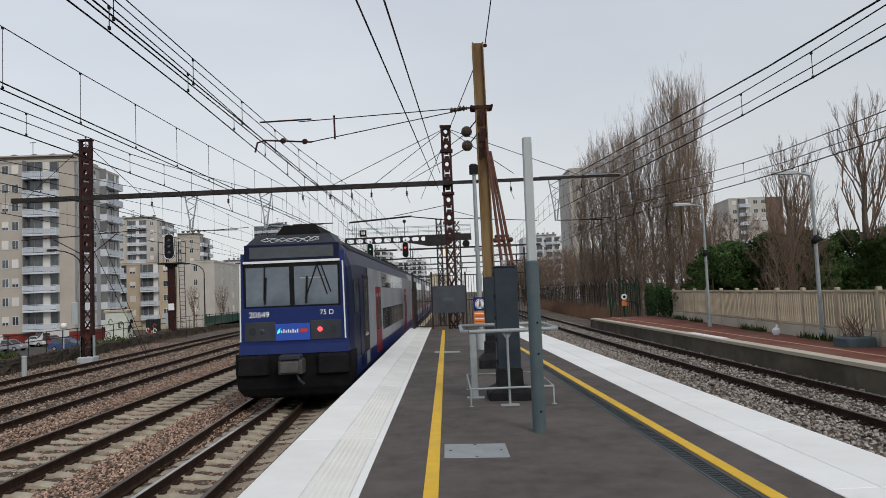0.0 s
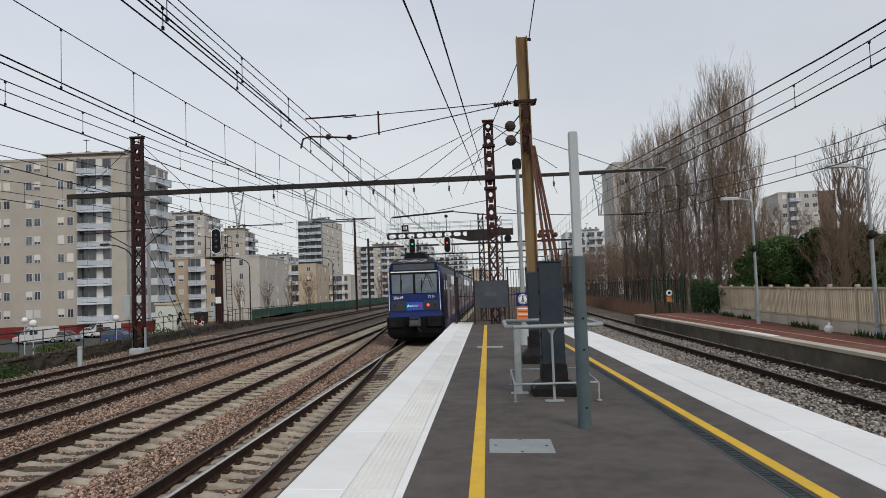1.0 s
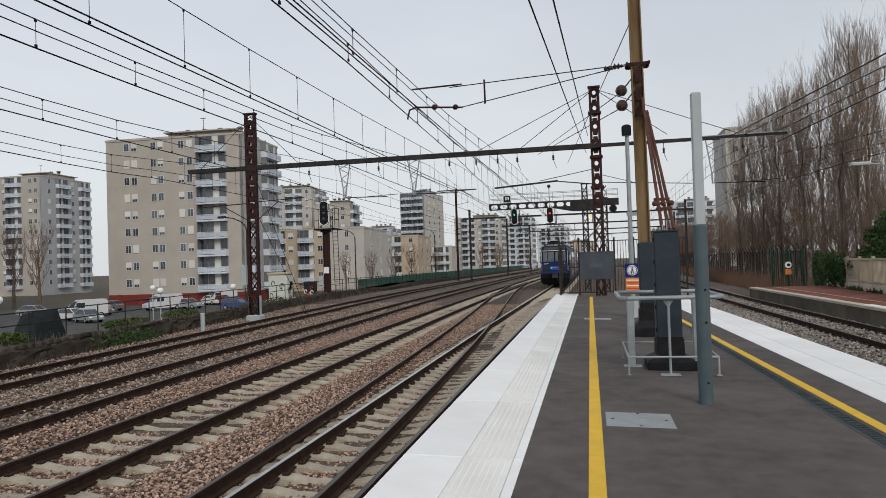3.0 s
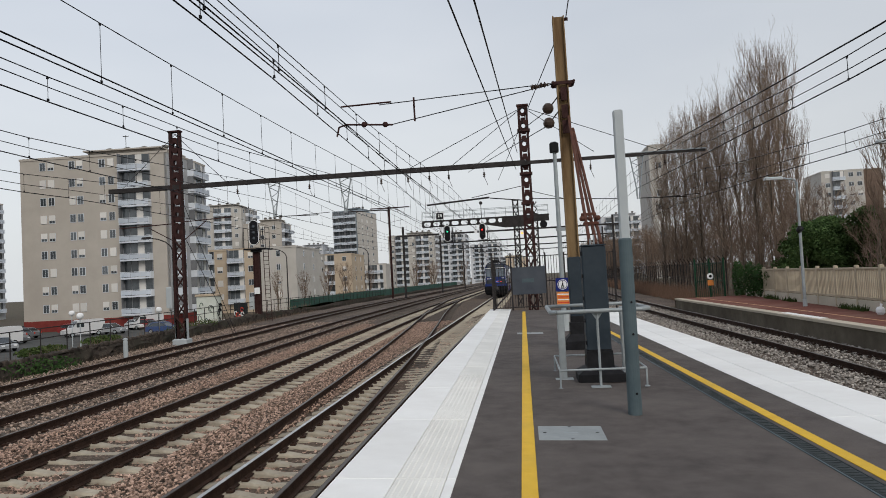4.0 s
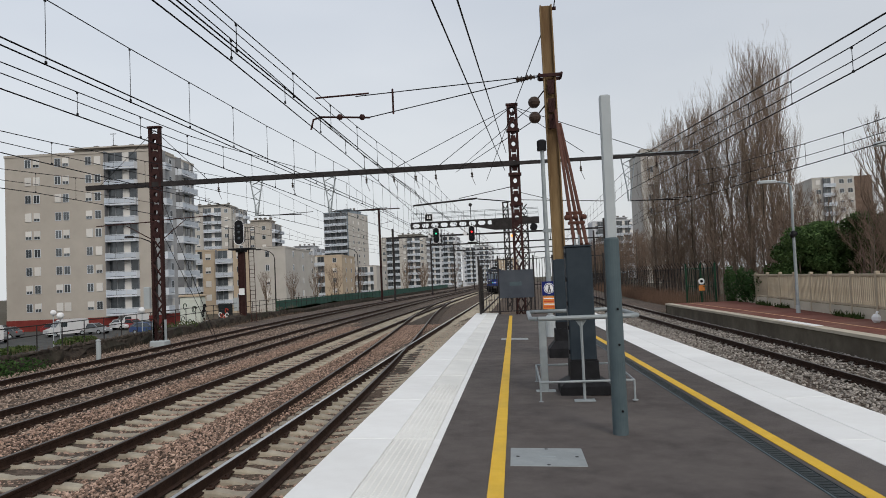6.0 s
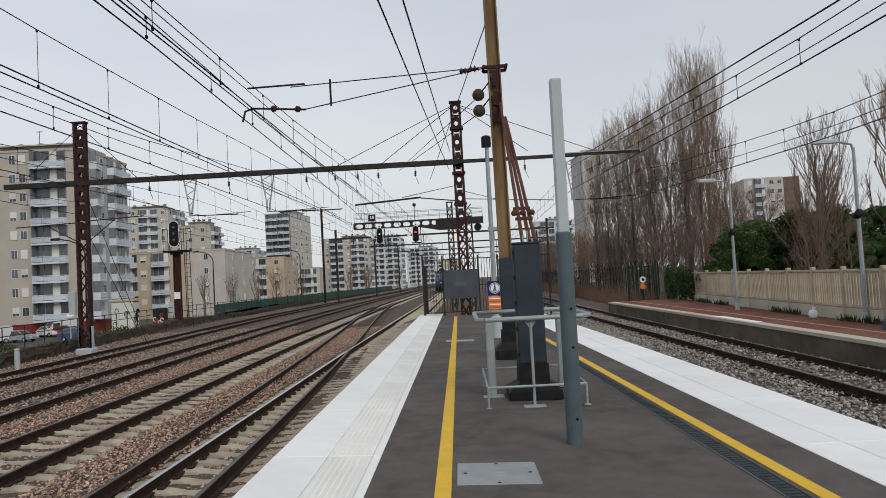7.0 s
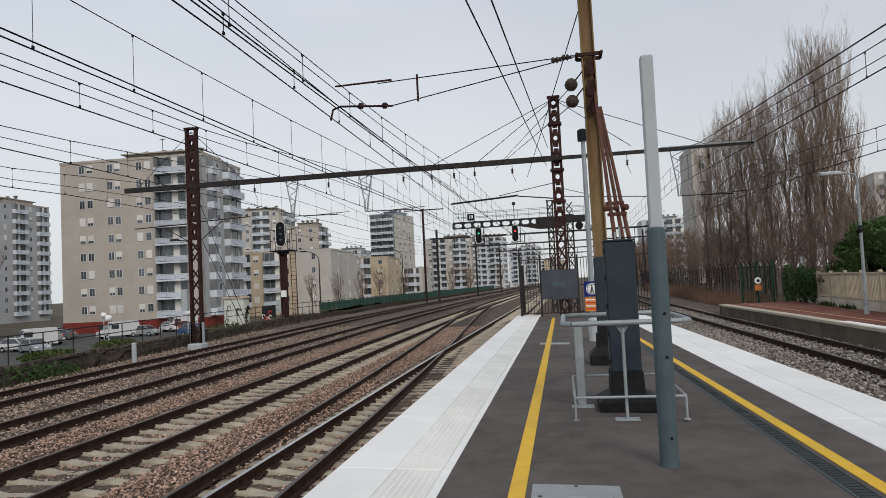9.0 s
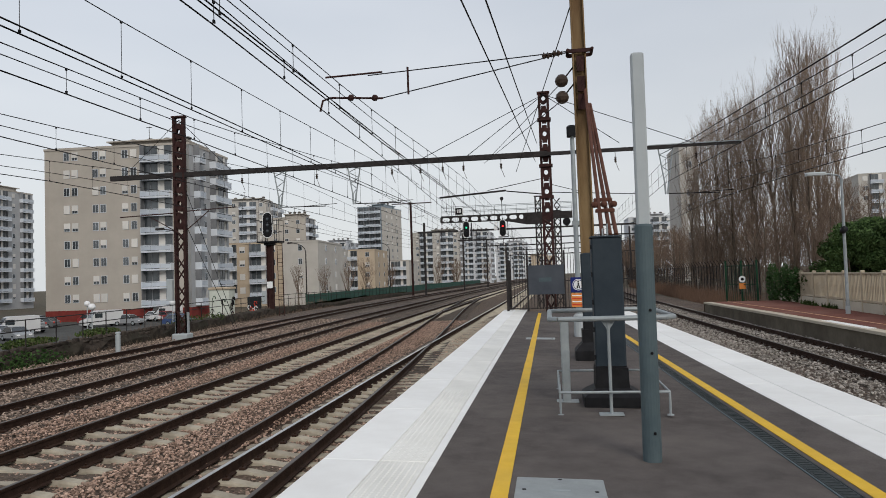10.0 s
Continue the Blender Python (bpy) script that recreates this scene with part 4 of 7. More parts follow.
def gantry():
    y = 62.0
    t = thing("signal_gantry", None, "dark steel signal gantry with walkway over two tracks", "signal gantry")
    b = M().box(-8.55, 2.6, y - 0.5, y - 0.45, 6.72, 6.85).box(-8.55, 2.6, y - 0.5, y - 0.45, 6.25, 6.35)
    x = -8.5
    while x < -1.4:
        b.box(x - 0.1, x + 0.1, y - 0.5, y - 0.45, 6.35, 6.72)
        for cx, cz, s, q in ((x + 0.1, 6.35, 1, 1), (x + 0.1, 6.72, 1, -1), (x + 0.72, 6.35, -1, 1), (x + 0.72, 6.72, -1, -1)):
            b.add([(cx, y - 0.5, cz), (cx + s * 0.12, y - 0.5, cz), (cx, y - 0.5, cz + q * 0.12)], [(0, 1, 2)])
        x += 0.82
    b.box(-1.5, 2.6, y - 0.5, y - 0.45, 6.35, 6.72)
    b.add([(-3.4, y - 0.52, 6.3), (-1.2, y - 0.52, 5.85), (0.6, y - 0.52, 5.85), (1.0, y - 0.52, 6.3)], [(0, 1, 2, 3)])
    part("girder", b, GANTRY_STEEL, t)
    part("walkway", M().box(-8.55, 2.6, y - 0.45, y + 0.7, 6.8, 6.86), GANTRY_STEEL, t)
    g = M()
    for z in (7.25, 7.65):
        g.rod((-8.5, y - 0.45, z), (2.55, y - 0.45, z), 0.022, n=5).rod((-8.5, y + 0.65, z), (2.55, y + 0.65, z), 0.022, n=5)
    part("hand_rail", g, GALV, t)
    x = -8.5
    while x < 2.6:
        part("stanchion", M().rod((x, y - 0.45, 6.85), (x, y - 0.45, 7.66), 0.02, n=5), GALV, t)
        x += 0.92
    for cx, w in ((-0.25, 0.42), (1.35, 0.5)):
        part("mast", mast_mesh(M(), cx, y + 0.1, -1.2, 7.0 if cx > 0 else 8.3, w, 8.0), GANTRY_STEEL, t)
    g = M()
    for z, s in ((0.0, 1), (1.6, -1), (3.2, 1), (4.8, -1)):
        g.rod((0.4 - 0.75 * s, y + 0.1, z), (0.4 + 0.75 * s, y + 0.1, z + 1.6), 0.045, n=5)
    part("bracing", g, GANTRY_STEEL, t)
    part("drum", M().rod((2.1, y - 0.7, 5.95), (2.1, y - 0.25, 5.95), 0.32, n=14), BLACK, t)
    part("indicator", M().bevel_box(-7.25, -6.65, y - 0.62, y - 0.55, 6.95, 7.5, 0.03), BLACK, t, "black route indicator with white figures")
    part("indicator_rim", M().box(-7.3, -6.6, y - 0.55, y - 0.53, 6.9, 7.55), WHITE, t)
    for k in range(2):
        part("figure_bar", M().box(-7.1 + k * 0.2, -6.98 + k * 0.2, y - 0.635, y - 0.622, 7.1, 7.38), WHITE, t)
    for cx, lamp, dz, lab in ((-6.35, GREEN_LAMP, 0.16, "signal head with green light"), (-3.25, RED_LAMP, 0.16, "signal head with red light")):
        s = part("signal_head", M().loft([[(cx + r * math.cos(a), y - 0.72 + d, 5.62 + 0.42 * (1 if math.sin(a) > 0.01 else -1) + r * math.sin(a)) for a in [math.pi * i / 8 for i in range(16)]] for d, r in ((0, 0.27), (0.12, 0.29))]), BLACK, t, lab)
        rim = M()
        pts = [(cx + 0.28 * math.cos(a), y - 0.725, 5.62 + 0.42 * (1 if math.sin(a) > 0.01 else -1) + 0.28 * math.sin(a)) for a in [math.pi * i / 8 for i in range(17)]]
        part("white_rim", rim.line(pts, 0.022, 4), WHITE, s)
        part("lamp", M().lathe([(0.075, 0), (0.075, 0.03)], 12, m=pose(cx, y - 0.72, 5.62 + dz, 90, 0, 0)), lamp, s)
        part("visor", M().loft([[(cx + 0.13 * math.cos(a), y - 0.72 - d, 5.62 + dz + 0.13 * math.sin(a)) for a in [math.pi * (0.1 + 0.8 * i / 6) for i in range(7)]] for d in (0, 0.16)], caps=False), BLACK, s)
        part("hanger", M().box(cx - 0.05, cx + 0.05, y - 0.6, y - 0.5, 5.6, 6.5).box(cx - 0.4, cx + 0.45, y - 0.6, y - 0.2, 4.85, 4.92).box(cx + 0.4, cx + 0.45, y - 0.6, y - 0.2, 4.9, 6.2), BLACK, s)
        part("plate", M().box(cx - 0.72, cx - 0.45, y - 0.6, y - 0.57, 5.5, 5.85).box(cx - 0.66, cx - 0.48, y - 0.6, y - 0.57, 5.95, 6.2), WHITE, s)
    part("gantry_lamp", M().ball((-3.3, y, 8.2), 0.16, 8, 6).rod((-3.3, y, 6.86), (-3.3, y, 8.1), 0.03, n=6), GANTRY_STEEL, t)
    part("amber_lamp", M().lathe([(0.1, 0), (0.1, 0.04)], 12, m=pose(0.2, y - 0.3, 5.3, 90, 0, 0)), AMBER_LAMP, t)


def mast_signal(x, y):
    t = thing("mast_signal", pose(x, y, -1.3), "dark colour-light signal on a rusty mast with a ladder", "railway signal")
    part("mast", M().box(-0.28, -0.2, -0.15, 0.15, 0, 6.4).box(0.2, 0.28, -0.15, 0.15, 0, 6.4).box(-0.2, 0.2, -0.02, 0.02, 0, 6.4), DARK_STEEL, t)
    part("platform", M().box(-0.95, 1.05, -0.5, 0.6, 6.3, 6.42).box(-0.4, 0.4, -0.3, 0.3, 6.1, 6.3), BLACK, t)
    s = part("signal_head", M().loft([[(0.05 + r * math.cos(a), -0.55 + d, 7.75 + 0.62 * (1 if math.sin(a) > 0.01 else -1) + r * math.sin(a)) for a in [math.pi * i / 8 for i in range(16)]] for d, r in ((0, 0.42), (0.16, 0.44))]), BLACK, t)
    part("white_rim", M().line([(0.05 + 0.43 * math.cos(a), -0.56, 7.75 + 0.62 * (1 if math.sin(a) > 0.01 else -1) + 0.43 * math.sin(a)) for a in [math.pi * i / 8 for i in range(17)]], 0.03, 4), WHITE, s)
    for dz in (-0.5, 0.0, 0.5):
        part("lens", M().lathe([(0.13, 0), (0.13, 0.03), (0.06, 0.05)], 12, m=pose(0.05, -0.55, 7.75 + dz, 90, 0, 0)), GLASS, s)
    for px, py in ((-0.9, -0.45), (1.0, -0.45), (-0.9, 0.55), (1.0, 0.55), (0.6, -0.45), (0.8, -0.45), (-0.6, 0.55), (0.4, 0.55)):
        part("railing_post", M().rod((px, py, 6.42), (px, py, 8.2), 0.025, n=5), BLACK, t)
    for z in (7.2, 8.2):
        part("railing_bar", M().line([(-0.9, -0.45, z), (-0.9, 0.55, z), (1.0, 0.55, z), (1.0, -0.45, z)], 0.02), BLACK, t)
    g = M().rod((0.75, -0.1, 0), (0.5, 0.3, 6.4), 0.03, n=5).rod((1.2, -0.1, 0), (0.95, 0.3, 6.4), 0.03, n=5)
    for i in range(18):
        u = i / 18
        g.rod((0.75 - 0.25 * u, -0.1 + 0.4 * u, 6.4 * u), (1.2 - 0.25 * u, -0.1 + 0.4 * u, 6.4 * u), 0.018, n=4)
    part("ladder", g, DARK_STEEL, t)
    part("white_plate", M().box(-0.24, 0.24, -0.19, -0.16, 2.5, 3.05), WHITE, t)
    part("cable_box", M().bevel_box(-0.75, -0.3, -0.2, 0.1, 1.2, 2.3, 0.03), GREY_PAINT, t)


def far_mast(x, y, h, arm):
    t = thing("catenary_mast", pose(x, y, -1.2), "slim dark steel catenary mast beside the far tracks", "catenary mast", "far catenary masts")
    part("mast", M().box(-0.16, -0.1, -0.12, 0.12, 0, h).box(0.1, 0.16, -0.12, 0.12, 0, h).box(-0.1, 0.1, -0.015, 0.015, 0, h), DARK_STEEL, t)
    part("cross_arm", M().box(-abs(arm) * 0.9, abs(arm), -0.07, 0.07, h - 0.28, h - 0.12).rod((abs(arm) * 0.3, 0, h - 0.3), (abs(arm) * 0.75, 0, h - 1.1), 0.03, n=4).rod((0, 0, h - 2.6), (2.2, 0, h - 2.2), 0.03, n=5), DARK_STEEL, t)


def far_portal(y, x0, x1, z):
    t = thing("catenary_portal", None, "distant dark catenary portal over the tracks", "catenary portal", "far catenary portals")
    for x in (x0, x1):
        part("mast", M().box(x - 0.15, x + 0.15, y - 0.12, y + 0.12, -1.2, z + 1.5), GANTRY_STEEL, t)
    part("beam", M().box(x0 - 1, x1 + 1, y - 0.1, y + 0.1, z, z + 0.25), GANTRY_STEEL, t)
    for i in range(6):
        x = x0 + (x1 - x0) * (i + 0.5) / 6
        part("drop_bracket", M().rod((x, y, z), (x, y, z - 1.3), 0.05, n=4).rod((x, y, z - 1.3), (x + 1.3, y, z - 1.2), 0.03, n=4), GANTRY_STEEL, t)


portal()
SP = [-20, 16.2, 35.2, 62, 100, 150, 200, 245]
CABLE_A = [(-1.73, -20, 4.12), (-0.78, 10, 5.66), (0.02, 35.2, 6.95)]
CABLE_B = [(-1.04, -20, 3.03), (-0.41, 10, 5.62), (0.12, 35.2, 7.8)]
overhead("overhead_line_platform", [(-60, -3.42), (35, -3.42), (96, -2.85), (245, -1.9)], [(-35, 4.6), (7.5, 4.93), (20, 4.97), (31, 5.11), (62, 5.3), (240, 6.2)], [(-35, 5.0), (8.5, 5.31), (15.3, 5.45), (18.4, 5.56), (25.8, 5.96), (36, 6.4), (240, 7.2)], SP, 0.0, "paired copper wires hung over the platform track", 2.5, 0.0, 0.55)
overhead("overhead_line_turnout", [(-60, -3.45), (9, -3.45), (21, -3.8), (35, -4.4), (62, -6.6), (100, -8.1), (245, -6)], [(-35, 4.55), (9.4, 4.84), (32, 4.95), (62, 5.2), (240, 6.2)], [(-35, 4.8), (9.4, 5.12), (20, 5.25), (36, 6.2), (240, 7.2)], SP, -0.02, "thick contact wire leading to the turnout track", 2.5, 0.0)
overhead("overhead_line_crossover", [(-60, -7.9), (10, -6.65), (35.25, -6.2), (100, -6.6), (245, -5.0)], [(-35, 5.2), (28, 5.2), (35, 5.25), (240, 6.3)], [(-35, 6.9), (0, 6.3), (12.5, 6.18), (19, 6.21), (29, 6.4), (35.2, 6.6), (240, 7.4)], SP, 0.0, "high messenger with long droppers over twin contact wires", 2.3, 0.0, 0.0, 2.28, 0.07)
overhead("overhead_line_second", [(-60, -6.3), (11, -7.6), (35, -8.05), (100, -8.0), (245, -5.9)], [(-35, 4.75), (9.8, 4.96), (18, 5.1), (31.5, 5.21), (240, 6.3)], [(-35, 5.2), (9.8, 5.36), (18.2, 5.6), (35, 6.9), (62, 5.9), (100, 6.9), (240, 7.6)], SP, 0.0, "stacked contact and messenger wires above the second track", 2.3, 0.0, 0.52, 2.28)
overhead("overhead_line_third", [(-60, -8.6), (14, -11.2), (35, -12.2), (100, -12.3), (245, -9.8)], [(-35, 4.7), (14.5, 5.02), (26, 5.22), (35.5, 5.4), (240, 6.3)], [(-35, 5.0), (14.3, 5.46), (17, 5.6), (35, 6.9), (62, 6.0), (100, 6.9), (240, 7.6)], SP, 0.0, "stacked contact and messenger wires above the third track", 2.5, 0.0, 0.45)
overhead("overhead_line_fourth", [(-60, -8.5), (18, -15.0), (35, -16.6), (60, -17.6), (100, -17.6), (245, -14)], [(-35, 4.7), (19, 5.02), (23, 5.2), (35, 5.4), (240, 6.3)], [(-35, 4.95), (19, 5.55), (22, 5.79), (35, 6.9), (62, 6.1), (100, 6.9), (240, 7.6)], SP, 0.0, "stacked contact and messenger wires above the fourth track", 2.5, 0.0, 0.4)
overhead("overhead_line_siding", [(-60, 5.36), (0, 5.7), (35.2, 5.9), (100, 7.0), (245, 10)], [(-35, 3.9), (11.5, 4.67), (17.2, 4.9), (22.5, 5.1), (35, 5.6), (240, 6.2)], [(-35, 4.2), (11.4, 5.07), (15, 5.28), (35, 6.7), (240, 7.4)], SP, 0.0, "overhead wires above the ballast beside the platform", 2.5, 0.0, 0.5)
overhead("overhead_line_east", [(-60, 8.1), (0, 8.75), (35.2, 9.15), (100, 11.0), (245, 13.8)], [(-35, 3.5), (18.2, 4.45), (27.4, 4.83), (43, 5.33), (240, 6.2)], [(-35, 3.9), (18.2, 4.99), (21.7, 5.22), (31, 5.9), (36, 6.5), (62, 5.9), (240, 7.4)], SP, 0.0, "overhead wires above the single east track", 2.5, 0.0, 0.45)
feeder("feeder_cable", [(5.5, -35, 3.0), (5.76, 11.4, 5.27), (5.8, 22.2, 5.99), (5.85, 29.6, 6.5), (5.9, 35.2, 7.2)], 0.016, "single dark feeder cable above the siding wires")
feeder("feeder_cable", CABLE_A, 0.014, "dark feeder cable running to the portal mast")
feeder("feeder_cable", CABLE_B, 0.014, "dark feeder cable running to the portal mast")
feeder("feeder_cable", [(1.35, 15.95, 7.47), (1.48, 6, 8.6), (1.65, -20, 9.5)], 0.012, "dark stay cable above the anchor mast")
feeder("feeder_cable", [(1.05, 15.95, 6.9), (-0.9, 35.2, 6.5)], 0.012, "dark stay cable from the anchor mast down")
feeder("feeder_cable", [(0.85, 15.85, 5.4), (-2.2, 35.2, 7.2)], 0.012, "thin stay cable from anchor mast to portal")
feeder("feeder_cable", [(0.85, 15.85, 5.05), (-2.4, 35.2, 7.0)], 0.012, "thin stay cable from anchor mast to portal")
gantry()
mast_signal(-22.6, 58.0)
far_mast(-21.0, 112, 15.0, 3.4)
for y, x0, x1, z in ((104, -17.5, 13.5, 8.2), (135, -15.5, 15.5, 8.4), (170, -14, 17.5, 8.6), (215, -12, 20, 9.0)):
    far_portal(y, x0, x1, z)

# ---- the departing train ----
HALF = [(1.30, 0.42), (1.38, 0.62), (1.41, 1.25), (1.41, 3.05), (1.37, 3.45), (1.22, 3.85), (0.95, 4.1), (0.5, 4.25)]


def ring(y, sx, zs, dz=0.0, lean=0.0):
    right = [(x * sx, y + lean * (z - 0.42), 0.42 + (z - 0.42) * zs + dz) for x, z in HALF]
    return right + [(-x, yy, z) for x, yy, z in reversed(right)]


def writing(txt, size, m, mat, parent):
    cu = bpy.data.curves.new("fleet_number", "FONT")
    cu.body, cu.size, cu.extrude = txt, size, 0.004
    cu.materials.append(mat)
    ob = new("fleet_number", cu)
    ob.parent, ob.matrix_basis = parent, m
    return ob


def carriage(cab, length=25.2):
    """A double-deck carriage, its rear end at y = 0 and the rail head at z = 0."""
    t = thing("train_carriage", None, "dark blue train carriage with driving cab and red tail lights" if cab else "grey and blue double-deck train carriage", "train carriage", "departing train")
    g = M()
    if cab:
        g.loft([ring(0.10, 0.90, 0.945, 0, 0.012), ring(0.22, 0.955, 0.965, 0, 0.01), ring(0.6, 0.995, 0.985), ring(1.6, 1, 1), ring(length, 1, 1)])
    else:
        g.loft([ring(0.15, 1, 1), ring(length, 1, 1)])
    body = part("body", g, TRAIN_NIGHT if cab else TRAIN_LIGHT, t)
    part("roof", M().loft([[(x, y, z + 0.012) for x, y, z in ((1.24, yy, 3.84), (0.95, yy, 4.11), (0.5, yy, 4.26), (-0.5, yy, 4.26), (-0.95, yy, 4.11), (-1.24, yy, 3.84), (0, yy, 3.8))] for yy in (1.2 if cab else 0.15, length)]), TRAIN_ROOF, t)
    part("underframe", M().box(-1.2, 1.2, 0.5, length - 0.3, 0.2, 0.5), TRAIN_DARK, t)
    for y in (3.4, length - 3.8):
        b = part("bogie", M().bevel_box(-1.15, 1.15, y - 1.6, y + 1.6, 0.3, 0.85, 0.1), TRAIN_DARK, t)
        for dy in (-1.25, 1.25):
            part("wheelset", M().rod((-0.82, y + dy, 0.44), (-0.69, y + dy, 0.44), 0.44, n=20).rod((0.69, y + dy, 0.44), (0.82, y + dy, 0.44), 0.44, n=20).rod((-0.7, y + dy, 0.44), (0.7, y + dy, 0.44), 0.08, n=8), TRAIN_DARK, b)
    start = 4.6 if cab else 1.0
    for s in (-1, 1):
        X = s * 1.412
        sgn = lambda a, b: (min(X + s * a, X + s * b), max(X + s * a, X + s * b))
        part("side_panel", M().box(*sgn(0, 0.006), start - 0.9, length - 0.1, 1.05, 3.45), TRAIN_LIGHT, t)
        part("blue_skirt", M().box(*sgn(-0.012, 0.009), 0.9 if cab else 0.3, length - 0.1, 0.62, 1.05), TRAIN_BLUE, t)
        for y in (start + 1.2, length - 5.0):
            d = part("door", M().box(*sgn(0.004, 0.02), y, y + 1.6, 0.75, 2.9), surf("door_red", (0.16, 0.016, 0.024), (0.2, 0.024, 0.03), 2, 0.5) if y < 8 and "door_red" not in MATS else MATS["door_red"], t)
            for dy in (0.15, 0.95):
                part("door_window", M().box(*sgn(0.018, 0.026), y + dy, y + dy + 0.5, 1.5, 2.7), GLASS, d)
        y = start + 3.4
        while y < length - 6.6:
            part("window", M().box(*sgn(0.004, 0.016), y, y + 1.42, 2.9, 3.42), GLASS, t)
            part("window", M().box(*sgn(0.004, 0.016), y, y + 1.42, 1.4, 2.15), GLASS, t)
            y += 1.55
        if cab:
            part("cab_door", M().box(*sgn(-0.004, 0.014), 1.75, 2.45, 0.75, 3.1), TRAIN_NIGHT, t)
            part("cab_window", M().box(*sgn(-0.004, 0.018), 0.75, 1.45, 2.2, 3.05), GLASS, t)
            part("front_band", M().box(*sgn(-0.004, 0.013), 2.5, 3.75, 1.05, 3.2), BLACK, t)
            part("vestibule_window", M().box(*sgn(-0.004, 0.018), 2.7, 3.5, 1.5, 3.1), GLASS, t)
            part("white_stripe", M().box(*sgn(-0.004, 0.012), 2.9, 3.7, 0.7, 1.5), TRAIN_LIGHT, t)
    part("roof_unit", M().loft([[(-0.62, 0.9, 4.2), (0.62, 0.9, 4.2), (0.62, 3.6, 4.2), (-0.62, 3.6, 4.2)], [(-0.42, 1.1, 4.52), (0.42, 1.1, 4.52), (0.42, 3.4, 4.52), (-0.42, 3.4, 4.52)]]), TRAIN_DARK, t)
    part("roof_unit", M().bevel_box(-0.6, 0.6, length - 6, length - 2, 4.2, 4.42, 0.08), TRAIN_DARK, t)
    if not cab:
        part("gangway", M().bevel_box(-0.6, 0.6, -0.2, 0.2, 0.9, 3.2, 0.05), TRAIN_DARK, t)
        return t
    # the flat end face
    f = 0.02
    face = part("end_face", M().box(-1.26, 1.26, f, 0.2, 1.25, 2.42), TRAIN_BLUE, t)
    for s in (-1, 1):
        part("pillar", M().loft([[(s * 1.23 - 0.05, f + 0.02, 1.3), (s * 1.23 + 0.09, f + 0.08, 1.3), (s * 1.23 + 0.09, 0.3, 1.3), (s * 1.23 - 0.05, 0.3, 1.3)], [(s * 1.2 - 0.05, f + 0.05, 3.75), (s * 1.2 + 0.07, f + 0.12, 3.75), (s * 1.2 + 0.07, 0.35, 3.75), (s * 1.2 - 0.05, 0.35, 3.75)]]), TRAIN_BLUE, t)
        part("grab_rail", M().rod((s * 1.27, -0.01, 1.62), (s * 1.25, 0.0, 3.5), 0.018, n=6), WHITE, t, "white grab rail")
    part("screen_surround", M().box(-1.17, 1.17, f + 0.015, 0.25, 2.4, 3.52), BLACK, t)
    for s in (-1, 1):
        a, b = (0.06, 1.12) if s > 0 else (-1.12, -0.06)
        w = part("windscreen", M().box(a, b, f, f + 0.04, 2.46, 3.4), SCREEN_GLASS, t)
        g = M().rod((s * 0.55 + 0.1 * s, f - 0.02, 3.5), (s * 0.5 - 0.18, f - 0.02, 2.6), 0.016, n=5).rod((s * 0.5 - 0.12, f - 0.03, 3.15), (s * 0.5 - 0.16, f - 0.03, 2.5), 0.022, n=5)
        if s > 0:
            g.rod((0.7, f - 0.02, 3.5), (0.95, f - 0.02, 2.75), 0.014, n=5).rod((0.62, f - 0.02, 3.45), (0.86, f - 0.02, 2.7), 0.014, n=5)
        part("wiper", g, BLACK, w)
    # Thin pale bar on the glass stands in for light seen through the cab.
    part("cab_back_light", M().box(0.2, 0.85, f - 0.004, f - 0.001, 3.1, 3.13), TRAIN_LIGHT, t)
    part("white_strip", M().box(-1.18, 1.18, f - 0.01, f + 0.03, 3.5, 3.555), WHITE, t)
    part("upper_frame", M().box(-1.16, 1.16, f + 0.05, 0.25, 3.56, 3.96), TRAIN_NIGHT, t)
    part("upper_panel", M().box(-1.03, 1.03, f + 0.035, 0.25, 3.62, 3.9), GLASS, t, "black glass panel")
    part("roof_brow", M().loft([[(-1.12, 0.08, 3.95), (1.12, 0.08, 3.95), (1.16, 0.8, 3.95), (-1.16, 0.8, 3.95)], [(-0.92, 0.3, 4.2), (0.92, 0.3, 4.2), (0.94, 1.3, 4.22), (-0.94, 1.3, 4.22)]]), TRAIN_GREY, t)
    rnd = random.Random(5)
    g, pts = M(), []
    for i in range(34):
        u = i / 33
        x = -0.75 + 1.4 * u + 0.12 * math.sin(i * 2.1)
        z = 4.07 + 0.055 * math.sin(i * 1.7) + rnd.uniform(-0.02, 0.02)
        pts.append((x, 0.07 + (z - 3.95) * 0.88, z))
    g.line(pts, 0.008, 4)
    part("scrawl", g, WHITE, t, "white spray scrawl")
    for s in (-1, 1):
        a, b = (0.42, 1.17) if s > 0 else (-1.17, -0.42)
        lb = part("light_box", M().bevel_box(a, b, f - 0.025, 0.1, 1.62, 2.08, 0.01), TRAIN_GREY, t)
        part("tail_light", M().lathe([(0.06, 0), (0.06, 0.02), (0.03, 0.03)], 14, m=pose(s * 0.74 if s < 0 else 0.66, f - 0.025, 1.86, 90, 0, 0)), TAIL_LAMP if s > 0 else GLASS, lb)
        part("head_lamp", M().lathe([(0.085, 0), (0.085, 0.02)], 14, m=pose(s * 0.98, f - 0.025, 1.86, 90, 0, 0)), GLASS, lb)
